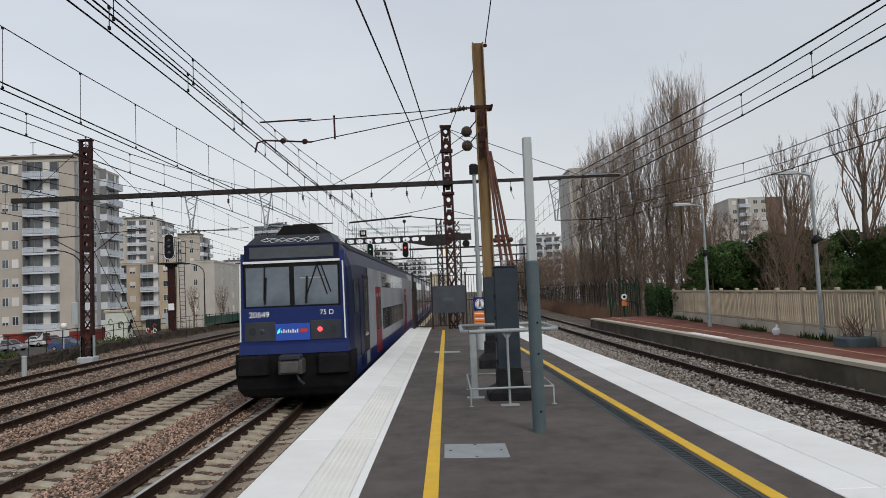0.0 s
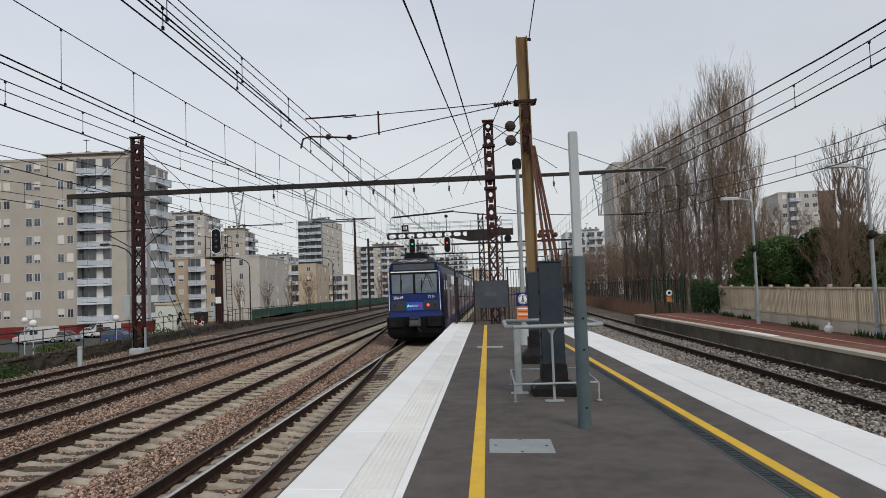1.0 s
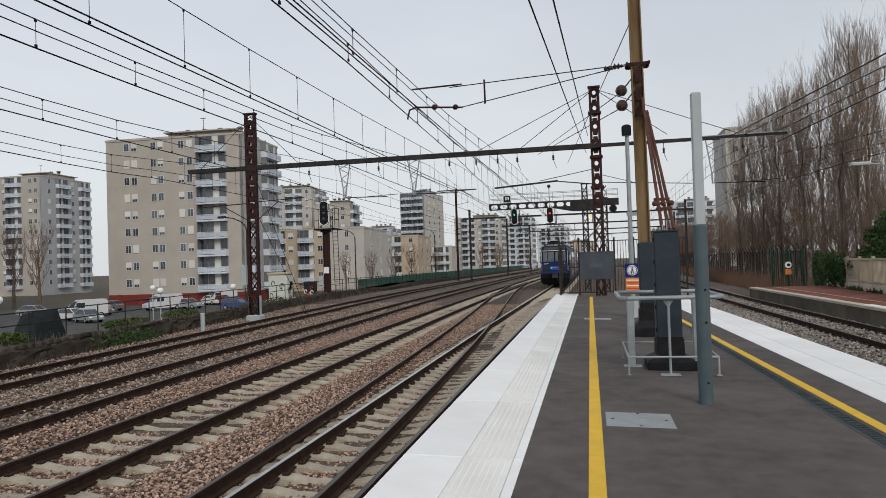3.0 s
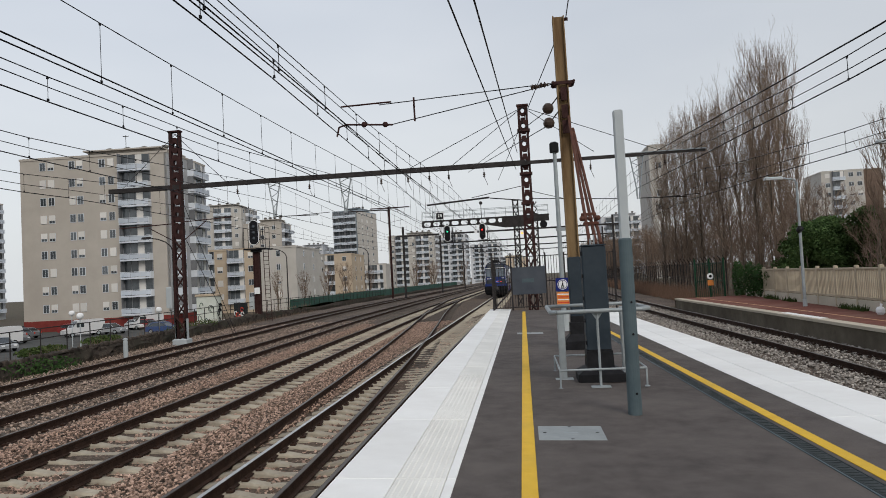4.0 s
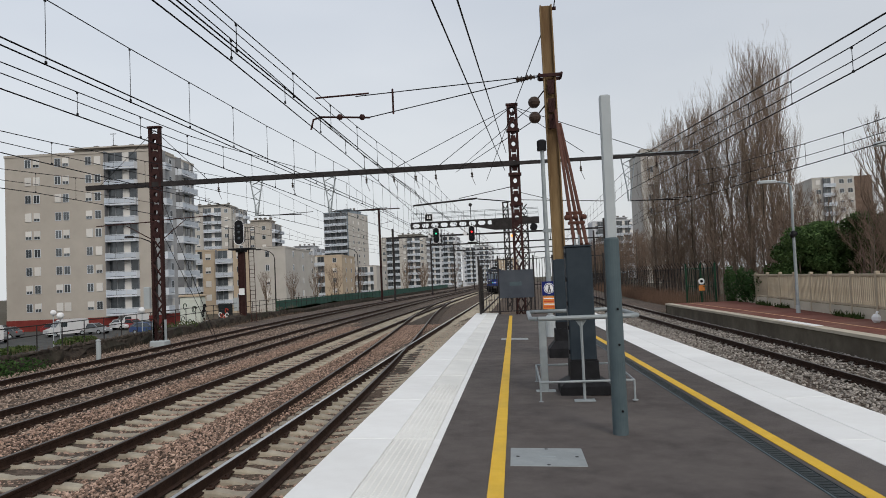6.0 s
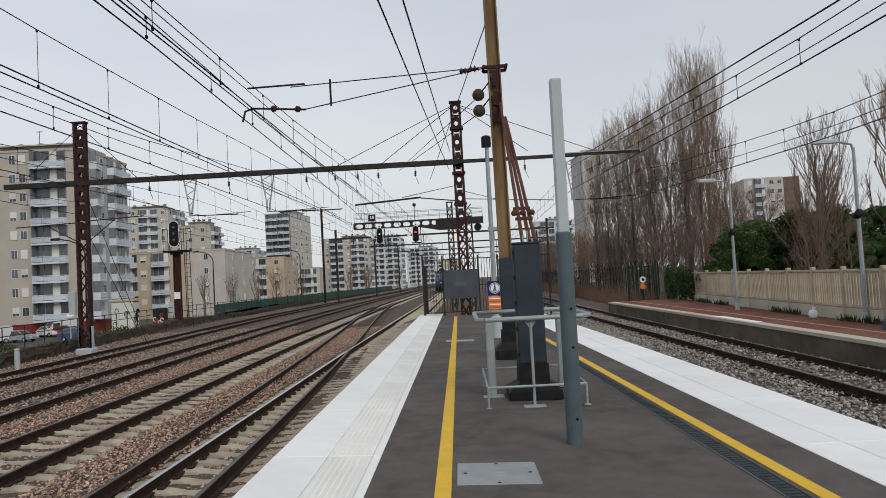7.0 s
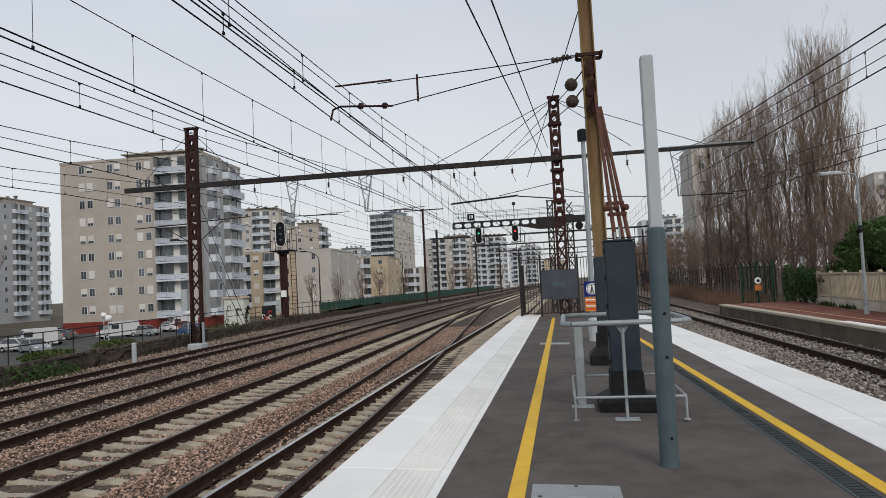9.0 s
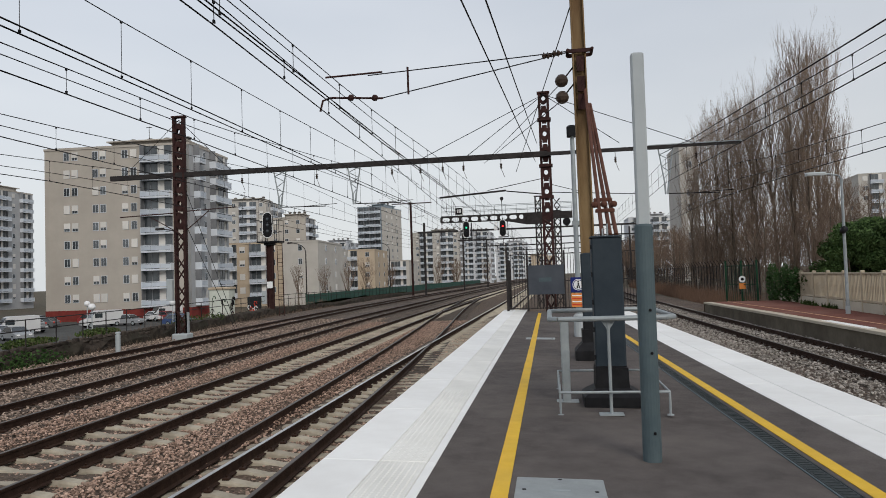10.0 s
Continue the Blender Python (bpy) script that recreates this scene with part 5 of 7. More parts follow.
    dsp = part("display", M().bevel_box(-0.42, 0.42, f - 0.05, 0.1, 1.62, 2.02, 0.01), DISPLAY, t, "lit blue destination display")
    g = M()
    for i in range(8):
        g.box(-0.28 + i * 0.055, -0.25 + i * 0.055, f - 0.056, f - 0.05, 1.8, 1.86 + 0.03 * (i % 2))
    part("letter_bars", g, WHITE, dsp)
    part("logo_shape", M().add([(-0.38, f - 0.056, 1.78), (-0.3, f - 0.056, 1.82), (-0.3, f - 0.056, 1.92), (-0.36, f - 0.056, 1.86)], [(0, 1, 2, 3)]), GREEN_LAMP, dsp)
    part("logo_shape", M().box(0.18, 0.36, f - 0.056, f - 0.05, 1.8, 1.89), RED, dsp)
    writing("20649", 0.2, pose(-1.06, f - 0.008, 2.19, 90, 0, 0), WHITE, t)
    writing("75 D", 0.17, pose(0.66, f - 0.008, 2.21, 90, 0, 0), WHITE, t)
    part("lower_skirt", M().loft([[(-1.33, 0.0, 1.3), (1.33, 0.0, 1.3), (1.38, 0.5, 1.3), (-1.38, 0.5, 1.3)], [(-1.3, 0.03, 1.62), (1.3, 0.03, 1.62), (1.36, 0.5, 1.62), (-1.36, 0.5, 1.62)]]), TRAIN_BLUE, t)
    for s in (-1, 1):
        part("buffer_block", M().bevel_box(s * 0.95 - 0.38, s * 0.95 + 0.38, -0.12, 0.4, 0.82, 1.28, 0.06), BLACK, t)
    part("black_apron", M().loft([[(-x, y, z), (x, y, z), (x + 0.01, 0.85, z), (-x - 0.01, 0.85, z)] for x, y, z in ((0.95, 0.4, 0.2), (1.25, 0.12, 0.3), (1.37, 0.03, 0.48), (1.41, 0.0, 0.9), (1.41, 0.02, 1.31))]), TRAIN_DARK, t)
    c = part("coupler", M().bevel_box(-0.28, 0.28, -0.45, 0.1, 0.85, 1.2, 0.05).bevel_box(-0.22, 0.22, -0.55, -0.4, 0.9, 1.15, 0.03), surf("coupler_steel", (0.06, 0.058, 0.055), (0.11, 0.105, 0.1), 4, 0.6), t)
    part("coupler_cap", M().bevel_box(-0.25, 0.25, -0.5, -0.1, 1.2, 1.3, 0.03), TRAIN_GREY, c)
    part("hose", M().line([(0.1, -0.3, 0.9), (0.2, -0.35, 0.7), (0.3, -0.3, 0.6)], 0.03, 6), TRAIN_GREY, c)
    return t


LAST = carriage(True)
NEXT = carriage(False)
CARS = [LAST, NEXT, copy_thing(NEXT, Matrix()), copy_thing(NEXT, Matrix())]


def motions():
    """The train draws away along the platform track."""
    for i, c in enumerate(CARS):
        rows = []
        for k in range(21):
            t = k * 0.5
            y = 16.8 + 17.5 * t + 25.4 * i
            xa, xb = lerp(TRAIN_X, y), lerp(TRAIN_X, y + 25.4)
            rows.append((t, pose(xa, y, RAIL_Z, 0, 0, -math.degrees(math.atan2(xb - xa, 25.4)))))
        walk(c, rows)


TRAIN_X = smooth_table([(0, -3.56), (17, -3.56), (35, -3.45), (61, -3.42), (96, -3.25), (132, -3.1), (420, -1.3)])

# ---- buildings ----
def win_mesh(w, h, mat_frame, shutter):
    g = M().box(-w / 2, w / 2, -0.06, 0.02, 0, h, 0)
    m = 0.07
    g.box(-w / 2 + m, -0.03, -0.075, -0.055, m, h - m, 1).box(0.03, w / 2 - m, -0.075, -0.055, m, h - m, 1)
    if shutter:
        g.box(-w / 2 + 0.02, w / 2 - 0.02, -0.11, -0.08, h * 0.35 if shutter < 2 else 0.02, h, 2)
    return g.mesh("window", [mat_frame, HOUSE_GLASS, SHUTTER])


def balcony_mesh(w, front, depth=1.1):
    """A pale slab edge, set-back panels below an open gap and a top rail, with closed cheeks."""
    a, k = w / 2, -depth
    g = M().box(-a, a, k, 0, -0.14, 0.12, 0)
    n = max(1, round(w / 1.6))
    for i in range(n):
        u = -a + 0.05 + (w - 0.1) * i / n
        g.box(u, u + (w - 0.1) / n - 0.05, k + 0.03, k + 0.07, 0.2, 0.86, 1)
    g.box(-a, a, k, k + 0.07, 0.92, 1.0, 0)
    for x in (-a, a - 0.07):
        g.box(x, x + 0.07, k, 0, 0.12, 1.0, 0)
    return g.mesh("balcony", [front, BALCONY_PANEL])


def glazing_mesh(w, fh):
    """The loggia's back wall: panes, mullions darkened with painted-in shade, and a blind in one screen."""
    g = M()
    n = max(2, round(w / 1.1))
    xs = [-w / 2 + 0.05]
    for i in range(n):
        u = -w / 2 + 0.15 + (w - 0.3) * i / n
        xs += [u + 0.05, u + (w - 0.3) / n - 0.05]
    xs.append(w / 2 - 0.05)
    for i, (u, v) in enumerate(zip(xs, xs[1:])):
        pane = i % 2 == 1
        mi = 1 if not pane else (2 if (i // 2) % 3 == 2 else 0)
        y = -0.05 if pane else -0.08
        g.box(u, v, y, 0.0, 0.06, fh - 0.14, mi)
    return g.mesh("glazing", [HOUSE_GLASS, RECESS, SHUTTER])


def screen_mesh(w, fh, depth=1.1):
    # Uses the darkened recess colour, so the loggia's shade is painted in.
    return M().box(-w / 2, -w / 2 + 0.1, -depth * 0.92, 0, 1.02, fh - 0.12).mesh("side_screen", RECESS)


def block(name, x, y, rot, w, d, floors, fh, front, side, walls, label, roof_bits=True, base=-3.5, group="apartment blocks", plinth=None, fwalls=None):
    """An apartment block. Its near corner is the origin; the front runs to -x, the side to +y. front, side: columns (share along the face, kind, width)."""
    t = thing(name, pose(x, y, base, 0, 0, rot), label, "apartment building", group)
    h = floors * fh + 2.2
    part("wall", M().box(-w, 0, 0, d, 0, h), walls, t)
    if fwalls:
        part("side_wall", M().box(-0.5, 0.012, 0.0, d + 0.01, 0.0, h), fwalls, t)
    part("parapet", M().box(-w - 0.1, 0.1, -0.1, d + 0.1, h - 0.35, h), walls, t)
    r = part("roof", M().box(-w + 0.3, -0.3, 0.3, d - 0.3, h, h + 0.1), ROOF_GREY, t)
    if roof_bits:
        part("penthouse", M().box(-w * 0.62, -w * 0.12, d * 0.25, d * 0.8, h + 0.1, h + 1.2).box(-w * 0.64, -w * 0.1, d * 0.2, d * 0.85, h + 1.2, h + 1.4), walls, r)
        for u in (0.15, 0.3, 0.42, 0.55):
            part("chimney", M().lathe([(0.4, 1.4), (0.4, 2.0), (0.6, 2.1), (0.6, 2.35), (0.25, 2.5)], 10, m=pose(-w * u, d * 0.5, h)), ROOF_GREY, r)
        part("aerial", M().rod((-w * 0.4, d * 0.4, h + 1.4), (-w * 0.4, d * 0.4, h + 4.2), 0.05, n=4).box(-w * 0.4 - 0.5, -w * 0.4 + 0.5, d * 0.4 - 0.03, d * 0.4 + 0.03, h + 4, h + 4.1), GANTRY_STEEL, r)
    if plinth:
        part("plinth", M().box(-w - 0.05, 0.05, -0.05, d + 0.05, -0.3, 1.75), plinth, t)
    cache = {}
    rnd = random.Random(int(x * 7 + y))
    for face, cols, length in (("f", front, w), ("s", side, d)):
        for u, kind, cw in cols:
            for k in range(floors):
                z = 2.1 + k * fh
                m = pose(-w + u * w, 0, z) if face == "f" else pose(0, u * d, z, 0, 0, 90)
                if kind == "b":
                    key = ("b", cw)
                    if key not in cache:
                        cache[key] = (balcony_mesh(cw, BALCONY), glazing_mesh(cw, fh), screen_mesh(cw, fh))
                    bal = part("balcony", cache[key][0], None, t, m=m)
                    part("glazing", cache[key][1], None, bal)
                    part("side_screen", cache[key][2], None, bal)
                else:
                    s = rnd.choice((0, 0, 0, 1, 2)) if kind == "w" else 0
                    key = (kind, cw, s)
                    if key not in cache:
                        cache[key] = win_mesh(cw, 1.35 if kind == "w" else 1.5, BALCONY, s)
                    part("window", cache[key], None, t, m=m @ pose(0, 0, 0.85))
    return t


FA = [(0.155, "w", 1.0), (0.212, "w", 1.0), (0.355, "w", 1.0), (0.408, "w", 1.0), (0.56, "w", 1.0), (0.62, "w", 1.0), (0.785, "b", 4.9)]
SA = [(0.17, "b", 2.2), (0.36, "w", 0.9), (0.72, "b", 6.6)]
block("apartment_block", -55.0, 105, 3, 24.3, 15, 9, 2.85, FA, SA, FACADE, "beige nine-storey apartment block with white balconies", plinth=BRICK_RED, fwalls=FACADE_SIDE)
FB = [(0.12, "w", 1.1), (0.18, "w", 1.0), (0.235, "w", 1.0), (0.38, "w", 1.1), (0.44, "w", 1.1), (0.56, "w", 1.0), (0.61, "w", 1.0), (0.76, "b", 4.6)]
SB = [(0.22, "w", 0.9), (0.36, "b", 2.4), (0.51, "w", 0.9), (0.79, "b", 6.0)]
block("apartment_tower", -89.2, 75.3, 3, 26.4, 15.0, 19, 2.85, FB, SB, FACADE, "beige high-rise apartment tower with white balconies and red base", plinth=BRICK_RED, fwalls=FACADE_SIDE)
FC = [(0.15, "w", 1.1), (0.3, "w", 1.1), (0.5, "b", 4.5), (0.8, "w", 1.1), (0.9, "w", 1.1)]
SC = [(0.15, "w", 1.1), (0.4, "b", 5.0), (0.62, "w", 1.1), (0.85, "b", 4.5)]
block("apartment_block", -151.0, 170, 2, 17, 21, 11, 2.9, FC, SC, FACADE, "grey-beige apartment block beyond the car park", fwalls=FACADE_SIDE)
FD = [(0.1, "w", 1.2), (0.3, "b", 6), (0.55, "w", 1.2), (0.75, "b", 6), (0.93, "w", 1.2)]
block("apartment_block", -96.5, 235, 4, 26, 18, 11, 2.9, FD, SC, FACADE_PALE, "cream apartment block behind lower houses", base=-3.5)
block("apartment_block", -79.8, 228, 4, 13, 13, 8, 3.1, [(0.2, "w", 1.2), (0.5, "w", 1.2), (0.8, "w", 1.2)], [(0.3, "b", 7), (0.7, "b", 7)], FACADE, "stepped beige apartment block with balconies", base=-3.5)
block("low_apartment_house", -57.7, 150, 3, 14, 16, 4, 3.0, [(0.12, "b", 4.0), (0.35, "w", 1.2), (0.62, "b", 3.6), (0.85, "w", 1.2)], [(0.3, "w", 1.2), (0.7, "b", 4)], FACADE_TAN, "tan four-storey apartment house with loggias", roof_bits=False)
block("low_apartment_house", -49.4, 150, 3, 8, 22, 4, 3.0, [(0.5, "w", 0.9)], [(0.3, "w", 1.2), (0.7, "w", 1.2)], FACADE_PALE, "plain cream gable of a low apartment house", roof_bits=False)
block("low_apartment_house", -58.0, 195, 3, 16, 18, 4, 3.0, [(0.15, "w", 1.2), (0.5, "b", 4), (0.85, "w", 1.2)], [(0.3, "w", 1.2), (0.7, "w", 1.2)], FACADE_PALE, "cream four-storey apartment house beside the line", roof_bits=False)
block("low_apartment_house", -50.5, 205, 3, 11, 22, 4, 3.0, [(0.3, "b", 5), (0.8, "w", 1.2)], [(0.3, "w", 1.2), (0.7, "w", 1.2)], FACADE_TAN, "tan low apartment house with white balconies", roof_bits=False)
block("low_apartment_house", -45.5, 232, 3, 10, 22, 3, 3.0, [(0.3, "b", 4), (0.7, "b", 4)], [(0.5, "w", 1.2)], FACADE_PALE, "white low apartment house with balconies", roof_bits=False)
FF = [(0.15 + 0.23 * i, "b", 2.5) for i in range(4)]
block("office_tower", -70.7, 300, -10, 11.5, 23, 11, 2.95, FF, [(0.25, "w", 1.2), (0.5, "w", 1.2), (0.75, "w", 1.2)], FACADE_BLUE, "blue-grey tower block with ribbon balconies", fwalls=FACADE_PALE, base=-1.0)
block("apartment_block", -41.0, 330, 0, 22, 20, 8, 3.0, FD, SC, FACADE_PALE, "cream apartment block far along the line", base=-3.0)
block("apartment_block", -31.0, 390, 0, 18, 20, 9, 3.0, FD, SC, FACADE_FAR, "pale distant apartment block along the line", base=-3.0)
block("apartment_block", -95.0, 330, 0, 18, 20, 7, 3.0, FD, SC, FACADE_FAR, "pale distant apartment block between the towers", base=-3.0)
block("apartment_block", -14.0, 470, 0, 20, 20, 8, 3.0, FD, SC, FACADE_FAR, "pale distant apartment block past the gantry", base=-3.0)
block("apartment_block", 4.0, 620, 0, 30, 20, 6, 3.0, FD, SC, FACADE_TAN, "distant tan apartment block at the line's end", base=-3.0)
# Cream walls here carry the distance haze in their colour.
block("apartment_tower", 31.3, 150, 0, 3.6, 14, 9, 2.9, [(0.5, "w", 1.2)], [], FACADE_PALE, "narrow cream tower gable behind poplars", roof_bits=False, base=-1)
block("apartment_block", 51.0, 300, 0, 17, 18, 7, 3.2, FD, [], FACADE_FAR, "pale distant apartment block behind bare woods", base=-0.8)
block("apartment_block", 104.6, 225, -4, 12, 16, 10, 2.9, [(0.15, "w", 1.4), (0.4, "b", 3.4), (0.7, "w", 1.4), (0.9, "w", 1.4)], [(0.5, "b", 5)], FACADE_PALE, "white apartment block above the evergreens", roof_bits=False, base=-3.0)
block("stair_tower", 110.2, 226, -4, 5.4, 8, 10, 2.9, [], [], surf("brown_brick", (0.13, 0.09, 0.07), (0.19, 0.135, 0.105), 0.6, 0.9), "plain brown brick stair tower beside white flats", roof_bits=False, base=-3.0)
block("apartment_block", 92.0, 225, -4, 6, 16, 7, 2.9, [(0.3, "w", 1.4), (0.7, "w", 1.4)], [], FACADE_PALE, "white lower apartment wing above the evergreens", roof_bits=False, base=-3.0)


def shed():
    t = thing("garage_shed", pose(-33.2, 25.5, -2.75, 0, 0, -15), "low garage with green shutters and felt roof", "garage")
    part("wall", M().box(-22, 0, 0, 3.4, -0.9, 2.45), FACADE_PALE, t)
    part("roof", M().loft([[(-22.4, -0.4, 2.45), (0.3, -0.4, 2.45), (0.3, 3.8, 2.45), (-22.4, 3.8, 2.45)], [(-22.4, -0.4, 2.55), (0.3, -0.4, 2.55), (0.3, 3.8, 2.85), (-22.4, 3.8, 2.85)]]), ROOF_GREY, t)
    for i in range(6):
        part("shutter", M().box(-20.5 + i * 3.2, -17.6 + i * 3.2, -0.06, 0.02, 0.1, 2.2), SHED_GREEN, t)
    part("side_shutter", M().box(-0.02, 0.05, 0.4, 3.0, 0.1, 1.4), CREAM_EDGE, t)


shed()

# ---- west side: wall, fence, car park ----
def wall_left():
    t = thing("wall_west", None, "old dark rubble retaining wall with moss and brambles", "wall", "", "structure")
    rnd = random.Random(12)
    g = M()
    ys, y = [], -40.0
    while y < 260:
        ys.append(y)
        y += 0.7 if y < 70 else 5
    vs, n = [], 6
    for y in ys:
        w = lerp(WALL, y)
        top = -0.36 if y < 60 else max(-0.7, -0.36 - (y - 60) * 0.02)
        for x, z in ((w + 0.32, -1.25), (w + 0.3, -0.85), (w + 0.22, -0.6), (w + 0.16, top - 0.14), (w - 0.28, top - 0.12), (w - 0.35, -2.8)):
            j = 0.09 if z > -1.2 else 0
            vs.append((x + rnd.uniform(-j, j), y + rnd.uniform(-0.1, 0.1), z + rnd.uniform(-j, j)))
    g.add(vs, [(i * n + j, i * n + j + 1, (i + 1) * n + j + 1, (i + 1) * n + j) for i in range(len(ys) - 1) for j in range(n - 1)])
    part("wall_core", g, OLD_STONE, t)
    stones = []
    for k in range(6):
        s = M()
        r = random.Random(k)
        a, b, c = r.uniform(0.14, 0.26), r.uniform(0.06, 0.1), r.uniform(0.07, 0.12)
        s.loft([[(b * u, p * a, q * c) for p, q in ((-1, -0.7), (-0.6, -1), (0.7, -0.9), (1, 0.2), (0.6, 1), (-0.7, 0.85))] for u in (-1, 0.6)] + [[(b, p * a * 0.6, q * c * 0.6) for p, q in ((-1, -0.7), (-0.6, -1), (0.7, -0.9), (1, 0.2), (0.6, 1), (-0.7, 0.85))]])
        stones.append(s.mesh("stone", surf("rubble_%d" % k, (0.022 + 0.005 * k, 0.018 + 0.004 * k, 0.015 + 0.003 * k), (0.06 + 0.007 * k, 0.048 + 0.006 * k, 0.04 + 0.005 * k), 3, 0.95, 0.5, bscale=12, jitter=0.3)))
    count = 0
    for row in range(4):
        y = 8.0 + rnd.uniform(0, 0.3)
        while y < 40 and count < 290:
            w = lerp(WALL, y)
            part("stone", stones[rnd.randrange(6)], None, t, m=pose(w + 0.2 - row * 0.035, y, -1.0 + row * 0.17 + rnd.uniform(-0.03, 0.03), rnd.uniform(-8, 8), rnd.uniform(-6, 6), rnd.uniform(-8, 8)))
            count += 1
            y += rnd.uniform(0.36, 0.52)
    f = thing("railing_west", None, "thin dark pipe railing on top of the old wall", "railing")
    for z in (0.15, 0.55):
        pts = [(lerp(WALL, y) - 0.55, y, z - 0.02 * max(0, (y - 60)) ** 0.9 * 0.3) for y in range(-20, 121, 2)]
        part("pipe", M().line(pts, 0.022, 5), GANTRY_STEEL, f)
    for y in range(-20, 121, 2):
        part("post", M().rod((lerp(WALL, y) - 0.55, y, -0.75), (lerp(WALL, y) - 0.55, y, 0.57), 0.026, n=5), GANTRY_STEEL, f)
    bank = M()
    ys = list(range(-40, 125, 3))
    vs = []
    for y in ys:
        w = lerp(WALL, y)
        for x, z in ((w - 0.25, -0.52), (w - 1.2, -0.7), (w - 2.6, -1.9), (w - 6.0, -3.47)):
            vs.append((x, y, z + rnd.uniform(-0.12, 0.12) if x > w - 5.9 else z))
    bank.add(vs, [(i * 4 + j, (i + 1) * 4 + j, (i + 1) * 4 + j + 1, i * 4 + j + 1) for i in range(len(ys) - 1) for j in range(3)])
    solid("grass_bank", bank, GRASS, label="grassy bank sloping from the wall to the car park", category="grass bank", kind="structure")


def leaf_clumps(g, rnd, cx, cy, cz, rx, ry, rz, n, size):
    for _ in range(n):
        while True:
            u, v, w = rnd.uniform(-1, 1), rnd.uniform(-1, 1), rnd.uniform(-1, 1)
            if u * u + v * v + w * w < 1:
                break
        p = Vector((cx + u * rx, cy + v * ry, cz + w * rz))
        a = Vector((rnd.uniform(-1, 1), rnd.uniform(-1, 1), rnd.uniform(-1, 1))).normalized()
        b = a.orthogonal().normalized()
        s = size * rnd.uniform(0.6, 1.4)
        g.add([p - a * s, p + b * s * 0.55, p + a * s, p - b * s * 0.55], [(0, 1, 2, 3)])
    return g


def undergrowth():
    rnd = random.Random(21)
    for x, y, z, rx, ry, rz, mat, lab in [(-1.3, 20.0, 0.0, 0.5, 0.8, 0.25, BUSH, "clipped green hedge behind the pipe railing"), (-1.4, 27.5, -0.05, 0.5, 1.6, 0.2, BUSH, "clipped green hedge behind the pipe railing"), (-1.5, 33.0, -0.05, 0.5, 1.6, 0.2, BUSH, "clipped green hedge behind the pipe railing"), (0.4, 24, -0.55, 0.2, 3.0, 0.5, IVY, "ivy and moss hanging on the old wall"), (-1.6, 14.5, 0.0, 0.6, 1.1, 0.35, BUSH, "small green bush behind the railing"), (-0.6, 44, -0.2, 0.8, 4.0, 0.4, BUSH, "low brambles along the track side")]:
        w = lerp(WALL, y)
        g = leaf_clumps(M(), rnd, 0, 0, 0, rx, ry, rz, 900, 0.06)
        solid("bush", g, mat, pose(w + x, y, z - 0.4), lab, "bush", "bushes along the wall")
    g = M()
    for _ in range(2600):
        y = rnd.uniform(6, 75)
        x = lerp(WALL, y) + rnd.choice((0.35, 0.35, 0.5, -0.3)) + rnd.uniform(-0.15, 0.25)
        z = -1.2 if x > lerp(WALL, y) + 0.2 else -0.5
        h = rnd.uniform(0.1, 0.45)
        dx, dy = rnd.uniform(-0.12, 0.12), rnd.uniform(-0.12, 0.12)
        g.add([(x - 0.008, y, z), (x + 0.008, y, z), (x + dx, y + dy, z + h)], [(0, 1, 2)])
    solid("dry_weeds", g, TWIG_DARK, label="dry brown weeds along the wall foot", category="weeds", kind="stuff")


def marker_stub(x, y):
    t = thing("marker_post", pose(x, y, -1.2), "short pale concrete marker post beside the track", "marker post")
    part("shaft", M().lathe([(0.1, 0), (0.1, 0.85), (0.07, 0.92)], 10), GREY_PAINT, t)
    part("cap", M().lathe([(0.11, 0.92), (0.11, 0.97), (0.05, 1.0)], 10), GREY_PAINT, t)


def street_lamp(x, y, base, h, reach, yaw, label, mat=GANTRY_STEEL):
    t = thing("street_lamp", pose(x, y, base, 0, 0, yaw), label, "street lamp", "street lamps")
    part("pole", M().rod((0, 0, 0), (0, 0, h - 1.5), 0.11, 0.07, 8), mat, t)
    pts = [(0, 0, h - 1.5)] + [(reach * (1 - math.cos(a)), 0, h - 1.5 + 1.4 * math.sin(a)) for a in (0.35, 0.7, 1.05, 1.4)]
    part("arm", M().line(pts, 0.055, 6), mat, t)
    part("lantern", M().bevel_box(pts[-1][0] - 0.1, pts[-1][0] + 0.75, -0.16, 0.16, h - 0.2, h, 0.05), mat, t)


def globe_lamp(x, y):
    t = thing("globe_lamp", pose(x, y, -3.48), "white globe lamp on a slim post in the car park", "globe lamp", "globe lamps")
    part("pole", M().rod((0, 0, 0), (0, 0, 3.3), 0.05, n=8), GREY_PAINT, t)
    part("globe", M().ball((0, 0, 3.55), 0.3, 12, 8), WHITE, t)


PAINTS = {}


def car_paint(name, c):
    if name not in PAINTS:
        PAINTS[name] = surf("car_" + name, c, tuple(v * 1.08 for v in c), 1.0, 0.3, spec=0.6)
    return PAINTS[name]


